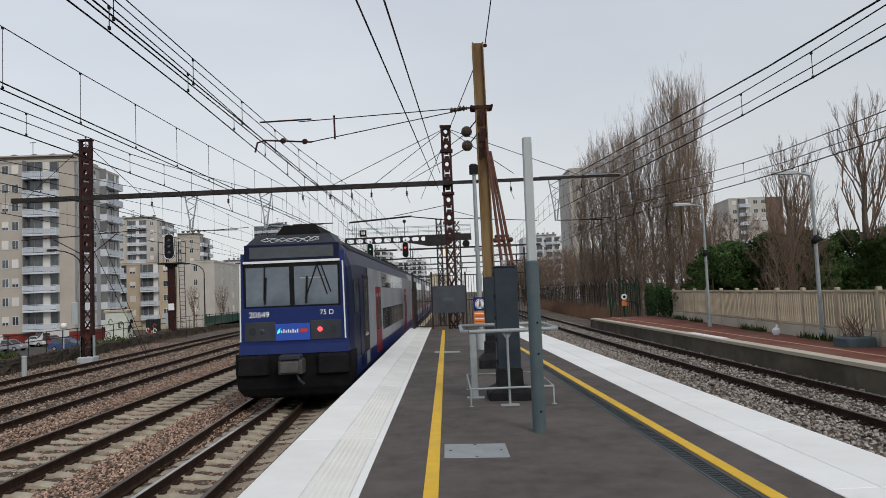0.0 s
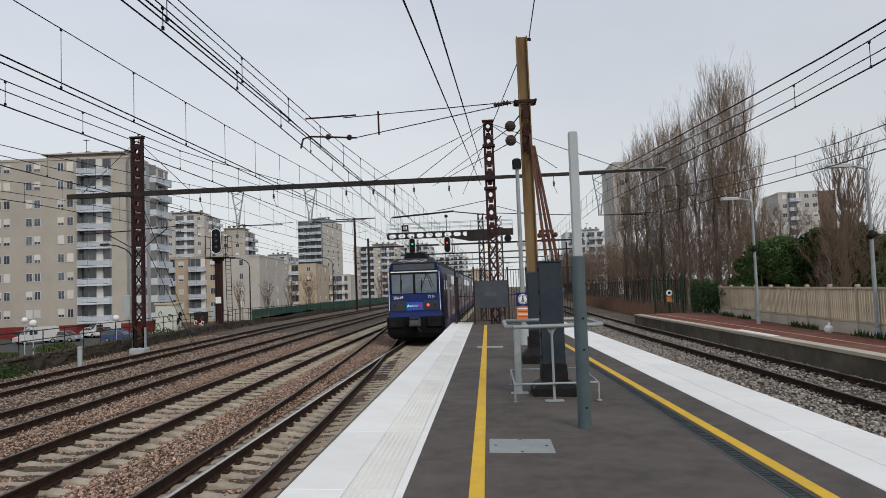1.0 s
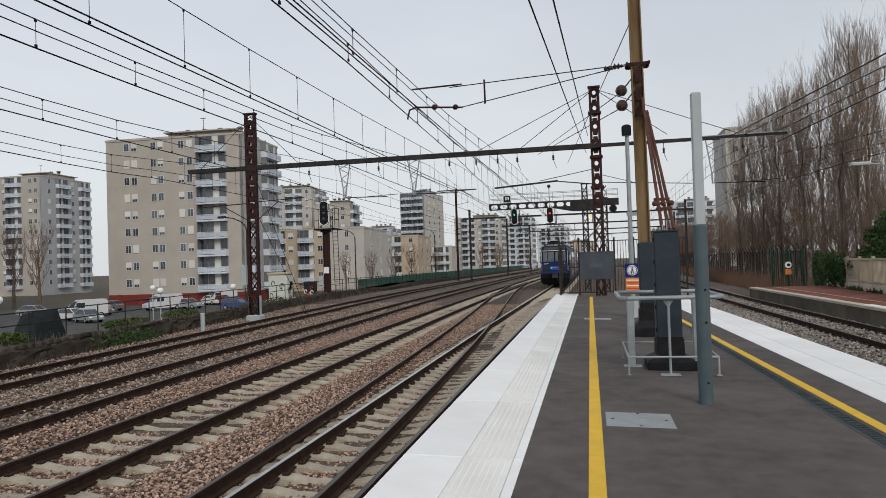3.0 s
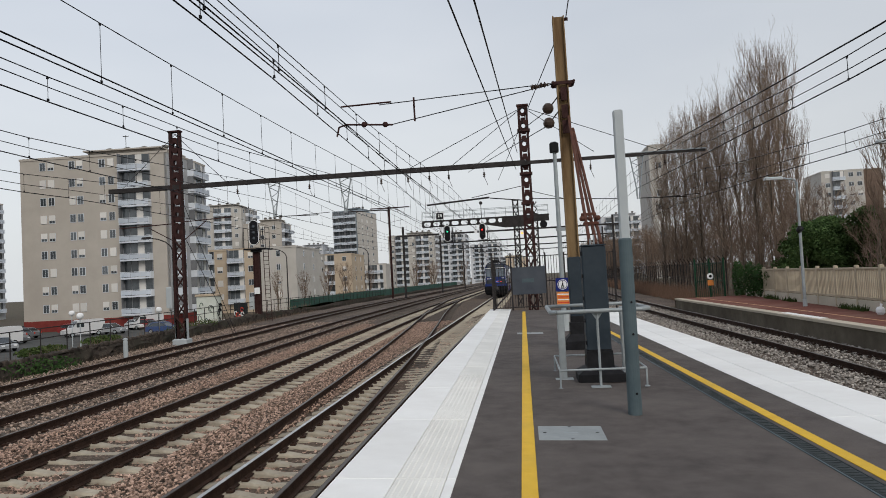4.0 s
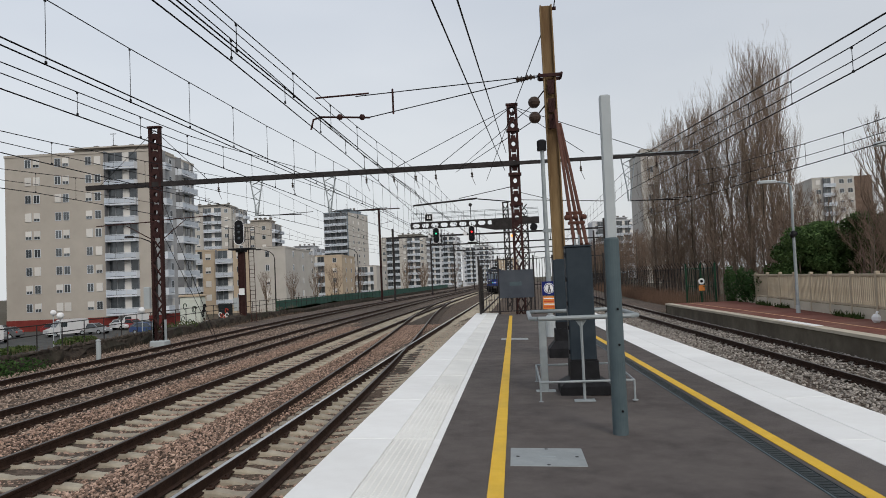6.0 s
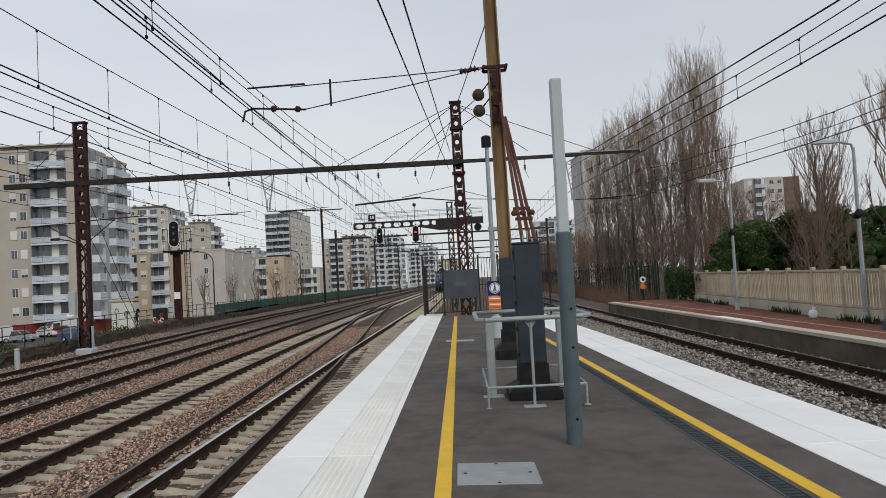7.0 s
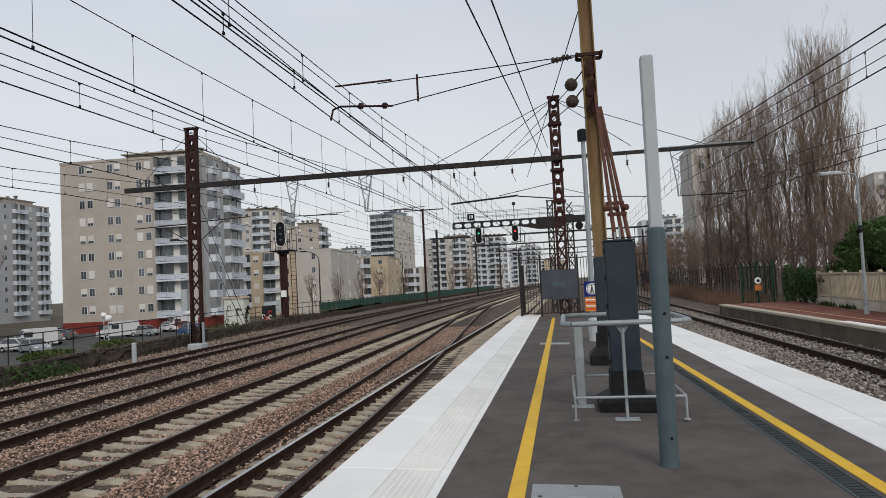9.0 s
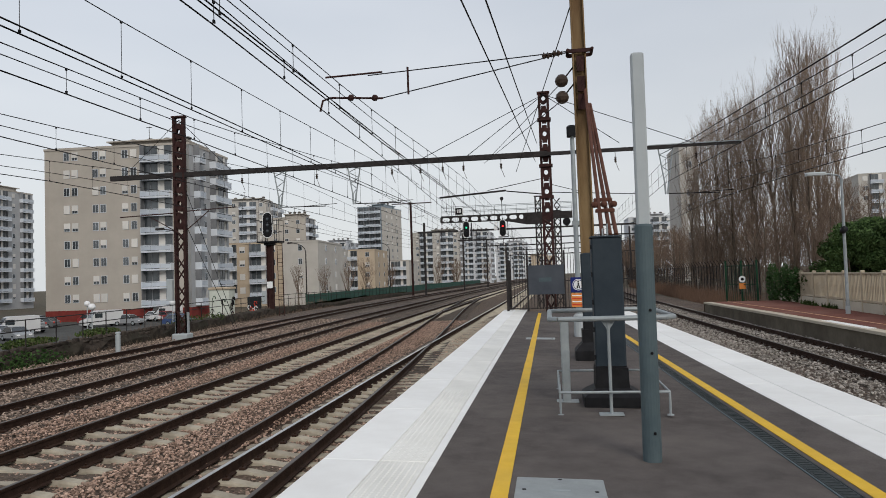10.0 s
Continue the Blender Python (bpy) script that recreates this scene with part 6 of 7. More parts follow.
def car(name, paint, van, label):
    t = thing("parked_van" if van else "parked_car", None, label, "van" if van else "car", "parked vehicles")
    L, W, H = (5.0, 1.95, 2.2) if van else (4.2, 1.74, 1.47)
    w = W / 2
    if van:
        prof = [(0, 0.35), (0.02, 0.9), (0.85, 1.15), (1.55, 2.05), (1.9, 2.2), (4.85, 2.2), (5.0, 1.9), (5.0, 0.35)]
    else:
        prof = [(0, 0.35), (0.02, 0.68), (0.2, 0.78), (1.05, 0.92), (3.9, 0.95), (4.15, 0.85), (4.2, 0.4), (4.1, 0.3)]
    g = M().loft([[(x, -w + i, z) for x, z in prof] for i in (0.0,)] + [[(x, w, z) for x, z in prof]])
    part("body", g, paint, t)
    if van:
        part("windscreen", M().add([(0.95, -w + 0.12, 1.24), (0.95, w - 0.12, 1.24), (1.53, w - 0.2, 2.03), (1.53, -w + 0.2, 2.03)], [(0, 1, 2, 3)]).add([(0.9, -w + 0.12, 1.25), (1.5, -w + 0.2, 2.06), (1.5, w - 0.2, 2.06), (0.9, w - 0.12, 1.25)], [(0, 1, 2, 3)]), GLASS, t)
        for s in (-1, 1):
            part("side_window", M().box(1.35, 2.3, min(s * w, s * (w + 0.012)), max(s * w, s * (w + 0.012)), 1.25, 1.85), GLASS, t)
    else:
        cab = [[(1.0, -w + 0.08, 0.9), (1.0, w - 0.08, 0.9), (3.85, w - 0.08, 0.93), (3.85, -w + 0.08, 0.93)], [(1.75, -w + 0.25, 1.43), (1.75, w - 0.25, 1.43), (3.2, w - 0.25, 1.43), (3.2, -w + 0.25, 1.43)]]
        part("cabin_glass", M().loft(cab), GLASS, t)
        part("roof", M().bevel_box(1.68, 3.28, -w + 0.22, w - 0.22, 1.41, 1.475, 0.03), paint, t)
        for x0, x1 in ((1.0, 1.75), (3.85, 3.2)):
            for s in (-1, 1):
                part("roof_pillar", M().rod((x0, s * (w - 0.07), 0.92), (x1, s * (w - 0.24), 1.43), 0.04, n=5), paint, t)
    for x in (0.8, L - 0.85):
        for s in (-1, 1):
            wh = part("wheel", M().rod((x, s * (w - 0.19), 0.31), (x, s * (w + 0.01), 0.31), 0.31, n=16), TYRE, t)
            part("rim", M().rod((x, s * (w + 0.005), 0.31), (x, s * (w + 0.02), 0.31), 0.19, n=12), GALV, wh)
    for s in (-1, 1):
        part("headlight", M().box(-0.01, 0.12, s * (w - 0.3) - 0.16, s * (w - 0.3) + 0.16, 0.58, 0.72), WHITE, t)
        part("tail_lamp", M().box(L - 0.1, L + 0.01, s * (w - 0.2) - 0.1, s * (w - 0.2) + 0.1, 0.65, 0.9), RED, t)
    return t


NEAR_CARS = ((-52.7, 47.7, "silver"), (-50.1, 48.4, "white"), (-65.3, 58.5, "grey"), (-63.1, 59.0, "black"), (-60.9, 59.4, "silver"), (-76.5, 68.0, "grey"), (-74.1, 68.4, "white"), (-71.6, 68.8, "red"), (-69.5, 69.1, "blue"), (-87.5, 78.6, "silver"), (-84.5, 78.9, "grey"), (-81.4, 79.3, "black"), (-52.6, 66.6, "silver"), (-63.1, 78.8, "white"), (-60.4, 79.1, "grey"), (-71.3, 93.4, "black"), (-64.7, 99.4, "silver"), (-62.5, 99.5, "grey"), (-55.8, 98.2, "white"), (-53.8, 98.3, "red"), (-44.7, 86.5, "blue"), (-56.9, 50.0, "silver"), (-61.7, 54.2, "grey"), (-56.6, 55.3, "white"), (-66.0, 66.3, "black"), (-81.0, 71.0, "silver"), (-97.5, 85.7, "grey"), (-92.5, 86.2, "blue"), (-87.3, 86.7, "silver"), (-56.6, 70.1, "white"), (-64.7, 82.8, "grey"), (-62.9, 94.1, "red"), (-54.1, 89.9, "silver"), (-48.1, 90.5, "grey"))
VANS = ((-62.9, 73.7), (-60.4, 86.2), (-58.3, 98.0))


def car_park():
    solid("car_park", M().box(-130, -25.5, 10, 102, -3.52, -3.485), PARKING, label="grey tarmac car park below the railway", category="car park", kind="structure")
    cols = {"white": (0.55, 0.55, 0.55), "silver": (0.26, 0.27, 0.28), "grey": (0.13, 0.135, 0.14), "black": (0.015, 0.016, 0.018), "red": (0.25, 0.025, 0.025), "blue": (0.03, 0.06, 0.16)}
    base = {}
    rnd = random.Random(31)
    spots = []
    for row, (x, y0, y1) in enumerate(((-70, 80, 97), (-80, 70, 72), (-60, 92, 99))):
        y = y0
        while y < y1:
            if rnd.random() < 0.82:
                spots.append((x + rnd.uniform(-0.4, 0.4), y, rnd.choice((3, 183))))
            y += 2.75
    taken = [(a, b) for a, b, _ in NEAR_CARS] + list(VANS)
    spots = [q for q in spots if all(math.hypot(q[0] - a, q[1] - b) > 4.8 for a, b in taken)]
    rows = [(x, y, yaw, rnd.choice(("white", "silver", "silver", "grey", "grey", "black", "black", "grey", "red", "blue"))) for x, y, yaw in spots]
    for x, y, yaw, c in rows + [(x, y, 150 + 12 * (k % 3), c) for k, (x, y, c) in enumerate(NEAR_CARS)]:
        m = pose(x, y, -3.48, 0, 0, yaw)
        if (c, False) not in base:
            base[(c, False)] = car(c, car_paint(c, cols[c]), False, c + " hatchback parked in the tarmac car park")
            base[(c, False)].matrix_world = m
        else:
            copy_thing(base[(c, False)], m)
    v = car("white", car_paint("white", cols["white"]), True, "white panel van parked in the tarmac car park")
    v.matrix_world = pose(-31.5, 63.5, -3.48, 0, 0, 75)
    base[("white", True)] = v
    for x, y in VANS:
        copy_thing(v, pose(x, y, -3.48, 0, 0, 55))
    for m, c in ((pose(-31.0, 20.2, -3.48, 0, 0, 150), "silver"), (pose(-36.0, 108.0, -3.45, 0, 0, 85), "white")):
        k = (c, c == "white")
        if k in base:
            copy_thing(base[k], m)
    for x, y in ((-43.5, 44.5), (-39, 58), (-48, 70), (-36, 66)):
        globe_lamp(x, y)


def relay_cabinets():
    t = thing("relay_cabinet", pose(-28.9, 62, -2.3), "pale relay cabinet covered with green and black graffiti", "relay cabinet")
    part("casing", M().bevel_box(-0.95, 0.95, -0.6, 0.6, -1.2, 3.5, 0.05), surf("cabinet_cream", (0.5, 0.52, 0.46), (0.6, 0.62, 0.56), 2, 0.6), t)
    part("roof", M().bevel_box(-1.05, 1.05, -0.7, 0.7, 3.5, 3.7, 0.06), FACADE_TAN, t)
    rnd = random.Random(4)
    for i in range(10):
        x, z = rnd.uniform(-0.75, 0.6), rnd.uniform(0.6, 2.8)
        pts = [(x + 0.16 * math.cos(a), -0.61, z + 0.28 * math.sin(a)) for a in [math.pi * k / 4 for k in range(7)]]
        part("spray_line", M().line(pts, 0.035, 4), GREEN_PAINT if i % 2 else BLACK, t)
    for i in range(8):
        y, z = rnd.uniform(-0.4, 0.4), rnd.uniform(0.5, 2.8)
        part("spray_line", M().line([(0.96, y + 0.2 * math.cos(a), z + 0.3 * math.sin(a)) for a in [math.pi * k / 4 for k in range(7)]], 0.06, 4), BLACK, t)
    t = thing("low_cabinet", pose(-26.7, 64, -1.9), "low cabinet sprayed with red and white graffiti", "cabinet")
    part("casing", M().bevel_box(-0.55, 0.55, -0.35, 0.35, -1.5, 2.3, 0.04), TARP, t)
    for i in range(9):
        x, z = rnd.uniform(-0.4, 0.35), rnd.uniform(0.4, 1.9)
        part("spray_patch", M().line([(x + 0.14 * math.cos(a), -0.36, z + 0.2 * math.sin(a)) for a in [math.pi * k / 3 for k in range(6)]], 0.05, 4), RED if i % 3 else WHITE, t)
    t = thing("tarpaulin_cover", pose(-19.9, 22.0, -0.75), "dark tarpaulin draped over a frame", "tarpaulin")
    part("sheet", M().loft([[(-0.55, -0.8, 0), (0.55, -0.8, 0), (0.55, 0.9, 0), (-0.55, 0.9, 0)], [(-0.4, -0.6, 0.7), (0.45, -0.65, 0.75), (0.4, 0.7, 0.8), (-0.45, 0.7, 0.7)], [(-0.2, -0.5, 1.15), (0.25, -0.55, 1.2), (0.3, 0.6, 1.25), (-0.25, 0.6, 1.2)]]), TARP, t)
    part("rope", M().rod((0.3, -0.6, 1.15), (0.8, -1.5, 0), 0.015, n=4), WIRE, t)
    t = thing("tarpaulin_cover", pose(-18.6, 12.6, -0.8), "dark green tarpaulin slumped behind the railing", "tarpaulin")
    part("sheet", M().loft([[(-0.7, -0.8, 0), (0.6, -0.9, 0), (0.6, 0.9, 0), (-0.7, 0.9, 0)], [(-0.3, -0.1, 0.7), (0.25, -0.3, 0.6), (0.3, 0.3, 0.9), (-0.3, 0.4, 0.8)], [(-0.1, 0.2, 1.15), (0.05, 0.15, 1.1), (0.1, 0.3, 1.2), (-0.1, 0.35, 1.15)]]), TARP, t)


def green_screen():
    t = thing("green_fence", None, "green mesh screen fence beyond the far tracks", "fence")
    for y in range(72, 236, 8):
        a, b = lerp(WALL, y) - 1.5, lerp(WALL, y + 8) - 1.5
        part("panel", M().add([(a, y, -1.3), (b, y + 8, -1.3), (b, y + 8, 0.3), (a, y, 0.3), (a - 0.05, y, -1.3), (b - 0.05, y + 8, -1.3), (b - 0.05, y + 8, 0.3), (a - 0.05, y, 0.3)], [(0, 1, 2, 3), (4, 7, 6, 5), (3, 2, 6, 7)]), GREEN_NET, t)
        part("post", M().rod((a, y, -3.2), (a, y, 0.5), 0.05, n=5), GREEN_PAINT, t)


wall_left()
undergrowth()
marker_stub(-17.6, 29.3)
street_lamp(-28.8, 25.0, -3.5, 9.6, 1.1, 190, "tall curved dark street lamp behind the wall")
street_lamp(-31.2, 60, -3.5, 10.4, 3.0, 170, "tall curved grey street lamp beside the apartment block")
street_lamp(-33, 96, -3.5, 10.8, 3.0, 160, "tall curved grey street lamp along the access road")
street_lamp(-27, 122, -3.5, 11.8, 3.0, 160, "tall curved grey street lamp along the access road")
car_park()
relay_cabinets()
green_screen()

# ---- east side: old platform, fence, lamps ----
OZ = -0.45
OEDGE = smooth_table([(-60, 10.3), (16, 10.3), (27, 10.28), (38, 10.1), (52, 9.8), (600, 9.8)])
OEND = 47.6


def old_platform():
    t = thing("old_platform", None, "low old platform of red tarmac with cream coping", "platform", "", "structure")
    ys = [-30, -10, 0] + list(range(5, 47, 3)) + [OEND]
    g, c, w, ln = M(), M(), M(), M()
    g.loft([[(lerp(OEDGE, y) + 0.38, y, -1.2), (14.9, y, -1.2), (14.9, y, OZ), (lerp(OEDGE, y) + 0.38, y, OZ)] for y in ys])
    c.loft([[(lerp(OEDGE, y) - 0.03, y, OZ - 0.09), (lerp(OEDGE, y) + 0.4, y, OZ - 0.09), (lerp(OEDGE, y) + 0.4, y, OZ + 0.012), (lerp(OEDGE, y) - 0.03, y, OZ + 0.012)] for y in ys])
    w.loft([[(lerp(OEDGE, y) + 0.03, y, -1.2), (lerp(OEDGE, y) + 0.38, y, -1.2), (lerp(OEDGE, y) + 0.38, y, OZ - 0.09), (lerp(OEDGE, y) + 0.03, y, OZ - 0.09)] for y in ys])
    ln.loft([[(lerp(OEDGE, y) + 1.35, y, OZ), (lerp(OEDGE, y) + 1.45, y, OZ), (lerp(OEDGE, y) + 1.45, y, OZ + 0.005), (lerp(OEDGE, y) + 1.35, y, OZ + 0.005)] for y in ys])
    part("tarmac", g, RED_TARMAC, t)
    part("coping", c, CREAM_EDGE, t)
    part("edge_wall", w, surf("stained_platform_wall", (0.10, 0.085, 0.065), (0.17, 0.145, 0.11), 1.2, 0.95, 0.4, fine=20, big=((0.06, 0.05, 0.04), 0.4, 0.7)), t)
    part("painted_line", ln, surf("faded_orange_line", (0.42, 0.22, 0.11), (0.52, 0.32, 0.2), 2, 0.8), t)
    part("white_patch", M().box(10.4, 10.72, 26.2, 30.0, OZ + 0.012, OZ + 0.018), WHITE_SLAB, t)
    part("end_ramp", M().loft([[(9.9, OEND, -1.2), (15.0, OEND, -1.2), (15.0, OEND, OZ), (9.9, OEND, OZ)], [(10.6, OEND + 3, -1.2), (15.0, OEND + 3, -1.2), (15.0, OEND + 3, -1.1), (10.6, OEND + 3, -1.1)]]), EARTH, t)


def fence_x(y):
    """The slat fence bends away from the track past the second lamp."""
    return 13.22 + 0.062 * max(0.0, y - 26)


def slat_fence():
    t = thing("concrete_fence", None, "tan concrete slat fence on a pale plinth", "fence")
    post = M().bevel_box(-0.08, 0.08, -0.075, 0.075, 0, 1.8, 0.02).mesh("post", FENCE_TAN)
    slat = M().bevel_box(-0.022, 0.022, -0.045, 0.045, 0.42, 1.66, 0.008).mesh("slat", FENCE_TAN)
    y, n, far = -6.0, 0, M()
    while y < 46:
        x = fence_x(y)
        q = pose(x, y, OZ, 0, 0, -math.degrees(math.atan(fence_x(y + 2.25) - x) / 2.25))
        part("post", post, None, t, m=q)
        part("plinth", M().box(-0.06, 0.06, 0.08, 2.17, -0.3, 0.4), PLINTH, t, m=q)
        part("top_rail", M().bevel_box(-0.05, 0.05, 0.07, 2.18, 1.62, 1.7, 0.015), FENCE_TAN, t, m=q)
        part("low_rail", M().box(-0.045, 0.045, 0.07, 2.18, 0.44, 0.52), FENCE_TAN, t, m=q)
        for k in range(12):
            yy = 0.19 + k * 0.17
            if 14 < y + yy < 39.5 and n < 295:
                part("slat", slat, None, t, m=q @ pose(0, yy, 0))
                n += 1
            else:
                far.bevel_box(-0.022, 0.022, yy - 0.045, yy + 0.045, 0.42, 1.66, 0.008, m=q)
        y += 2.25
    ob = part("more_slats", far, FENCE_TAN, t)
    ob["kind"] = "stuff"


def chain_fence():
    t = thing("palisade_fence", None, "dark bent-topped steel fence with dead vines", "fence")
    for i in range(70):
        y = 54.5 + i * 1.35
        x = 15.2 + (y - 54.5) * 0.012
        part("post", M().rod((x, y, -1.2), (x, y, 1.9), 0.035, n=5).rod((x, y, 1.9), (x - 0.3, y - 0.3, 2.3), 0.03, n=5), GANTRY_STEEL, t)
    g = M()
    for i in range(320):
        y = 54.5 + i * 0.3
        x = 15.2 + (y - 54.5) * 0.012
        g.rod((x + 0.03, y, -1.1), (x + 0.03, y, 1.85), 0.012, n=3)
    for z in (-0.6, 0.6, 1.75):
        g.rod((15.23, 54.5, z), (16.4, 150, z), 0.02, n=4)
    ob = part("mesh_infill", g, GANTRY_STEEL, t)
    ob["kind"] = "stuff"
    gt = thing("green_gate", None, "dark green steel gate beside ivy at the platform end", "gate")
    for x, y in ((12.4, 52.3), (13.15, 51.3), (13.85, 50.3)):
        part("post", M().bevel_box(x - 0.06, x + 0.06, y - 0.06, y + 0.06, -1.1, 2.1, 0.01), GREEN_PAINT, gt)
    g = M()
    for i in range(14):
        u = i / 14
        g.rod((12.4 + 1.45 * u, 52.3 - 2.0 * u, -0.7), (12.4 + 1.45 * u, 52.3 - 2.0 * u, 1.75), 0.015, n=4)
    for z in (-0.7, 0.5, 1.75):
        g.rod((12.4, 52.3, z), (13.85, 50.3, z), 0.025, n=5)
    part("leaf", g, GREEN_PAINT, gt)
    s = thing("warning_sign", pose(13.15, 51.2, 0.1), "small round white and orange warning sign on the gate", "sign")
    part("disc", M().lathe([(0.22, 0), (0.22, 0.02)], 18, m=pose(0, -0.06, 0.75, 90, 0, 0)), WHITE, s)
    part("black_centre", M().lathe([(0.1, 0), (0.1, 0.01)], 14, m=pose(0, -0.08, 0.75, 90, 0, 0)), BLACK, s)
    part("plate", M().box(-0.2, 0.2, -0.07, -0.05, 0.1, 0.48), ORANGE, s)
    part("stay", M().box(-0.03, 0.03, -0.05, 0.08, -0.1, 0.9), GREEN_PAINT, s)


def platform_lamp(x, y, h, reach, label):
    t = thing("platform_lamp", pose(x, y, OZ), label, "lamp post", "platform lamps")
    part("pole", M().rod((0, 0, 0), (0.02, 0, h - 0.15), 0.075, 0.05, 10), GALV, t)
    part("foot_sleeve", M().lathe([(0.1, 0), (0.1, 0.32), (0.085, 0.34)], 10), GREY_PAINT, t)
    part("arm", M().line([(0.02, 0, h - 0.3), (-0.05, -0.02, h - 0.05), (-0.25, -0.05, h), (-reach, -0.2, h + 0.06)], 0.04, 6), GALV, t)
    part("lantern", M().bevel_box(-reach - 0.7, -reach + 0.1, -0.3, -0.06, h, h + 0.13, 0.04), GREY_PAINT, t)
    part("loudspeaker", M().lathe([(0.06, -0.12), (0.13, -0.1), (0.14, 0.12), (0.05, 0.16)], 10, m=pose(-0.04, -0.1, h * 0.6, 70, 0, 0)), BLACK, t)


def rubbish():
    t = thing("bin_bag_heap", pose(12.6, 21.3, OZ), "dark crate and twigs heaped by the fence", "rubbish heap")
    part("crate", M().bevel_box(-0.5, 0.4, -0.4, 0.4, 0, 0.3, 0.04), SLATE_PAINT, t)
    g = M()
    rnd = random.Random(2)
    for _ in range(26):
        g.rod((rnd.uniform(-0.3, 0.3), rnd.uniform(-0.3, 0.3), 0.25), (rnd.uniform(-0.5, 0.5), rnd.uniform(-0.5, 0.5), rnd.uniform(0.6, 1.0)), 0.015, n=3)
    part("twigs", g, TWIG_DARK, t)
    t = thing("litter_bag", pose(12.75, 26.8, OZ), "small crumpled white litter bag by the plinth", "litter")
    part("bag", M().ball((0, 0, 0.15), 0.16, 7, 5, sz=1.1), WHITE, t)
    part("knot", M().rod((0, 0, 0.28), (0.05, 0, 0.4), 0.03, 0.05, 6), WHITE, t)


old_platform()
slat_fence()
chain_fence()
platform_lamp(12.75, 33.6, 5.85, 0.75, "slim grey platform lamp post with a short lantern")
platform_lamp(13.06, 24.1, 5.75, 0.7, "slim grey platform lamp post with a loudspeaker")
rubbish()


# ---- trees ----
def limb_tree(seed, h, spread, levels, trunk_r, upright, twigs, first=0.12, dense=2.4):
    """Trunk mesh and crown mesh of a bare tree. upright: how steeply the limbs climb."""
    rnd = random.Random(seed)
    trunk, crown = M(), M()
    pts = [Vector((0, 0, 0))]
    n = 9
    for i in range(1, n + 1):
        pts.append(Vector((rnd.uniform(-0.02, 0.02) * h * i / n, rnd.uniform(-0.02, 0.02) * h * i / n, h * i / n)))
    for i in range(n):
        trunk.rod(pts[i], pts[i + 1], trunk_r * (1 - i / n) + 0.02, trunk_r * (1 - (i + 1) / n) + 0.02, 6)

    def grow(p, d, length, r, lev):
        q = p + d * length
        if lev == 0:
            crown.rod(p, q, r, r * 0.5, 3)
            return
        mid = p + d * length * 0.5 + Vector((rnd.uniform(-1, 1), rnd.uniform(-1, 1), 0)) * length * 0.05
        k = 4 if lev > 1 else 3
        crown.rod(p, mid, r, r * 0.75, k).rod(mid, q, r * 0.75, r * 0.45, k)
        for _ in range(twigs):
            u = rnd.uniform(0.25, 1.0)
            side = Vector((rnd.uniform(-1, 1), rnd.uniform(-1, 1), rnd.uniform(-0.2, 0.6)))
            nd = (d * (1.2 if upright > 1 else 0.8) + side * 0.6 + Vector((0, 0, 0.35 * upright))).normalized()
            grow(p + (mid - p) * min(1, u * 2) if u < 0.5 else mid + (q - mid) * (u * 2 - 1), nd, length * rnd.uniform(0.4, 0.65), r * 0.5, lev - 1)

    count = int(h * dense)
    for i in range(count):
        u = first + (0.98 - first) * i / count
        z = u * h
        a = rnd.uniform(0, 2 * math.pi)
        wide = spread * min(1, (1 - u) * (2.2 if upright < 2 else 2.8) + 0.2, 0.45 + u * 2) * rnd.uniform(0.7, 1.15)
        d = Vector((math.cos(a) * 1.0, math.sin(a) * 1.0, upright * rnd.uniform(0.8, 1.4))).normalized()
        base = pts[0].lerp(pts[-1], u)
        i0 = min(n - 1, int(u * n))
        base = pts[i0].lerp(pts[i0 + 1], u * n - i0)
        grow(base, d, wide * (1.35 if upright > 1 else 1.0), trunk_r * 0.24 * (1.1 - u) + 0.012, levels)
    return trunk.mesh("trunk", BARK), crown


def plant(meshes, name, x, y, z, s, yaw, label, group):
    t = thing(name, Matrix.Translation((x, y, z)) @ Matrix.Rotation(radians(yaw), 4, "Z") @ Matrix.Diagonal((s, s, s, 1)), label, "tree", group)
    part("trunk", meshes[0], None, t)
    part("crown", meshes[1], None, t)
    return t


def bare(seed, mat, **kw):
    tr, cr = limb_tree(seed, **kw)
    return tr, cr.mesh("crown", mat)


POPLARS = [bare(s, TWIG, h=21, spread=4.0, levels=3, trunk_r=0.17, upright=2.5, twigs=4, first=0.03, dense=3.6) for s in (1, 2)]
WOODS = [bare(s, TWIG_DARK, h=9, spread=2.8, levels=3, trunk_r=0.12, upright=1.0, twigs=5, first=0.06) for s in (4, 5, 6)]
PLANES = [bare(s, TWIG_DARK, h=8, spread=2.3, levels=3, trunk_r=0.2, upright=1.9, twigs=4, first=0.2) for s in (7,)]


def evergreen(seed, h, w):
    rnd = random.Random(seed)
    tr = M().rod((0, 0, 0), (0, 0, h * 0.7), 0.2, 0.05, 6).mesh("trunk", BARK)
    g = M()
    for i in range(26):
        u = rnd.uniform(0.05, 1)
        r = w * math.sqrt(max(0.05, 1 - (u - 0.3) ** 2 * 1.6)) * rnd.uniform(0.4, 1)
        a = rnd.uniform(0, 6.28)
        leaf_clumps(g, rnd, r * 0.75 * math.cos(a), r * 0.75 * math.sin(a), h * (0.08 + 0.86 * u), w * 0.42, w * 0.42, h * 0.1, 420, 0.115)
    return tr, g.mesh("crown", PINE)


GREENS = [evergreen(s, 6.5, 2.4) for s in (11, 12)]


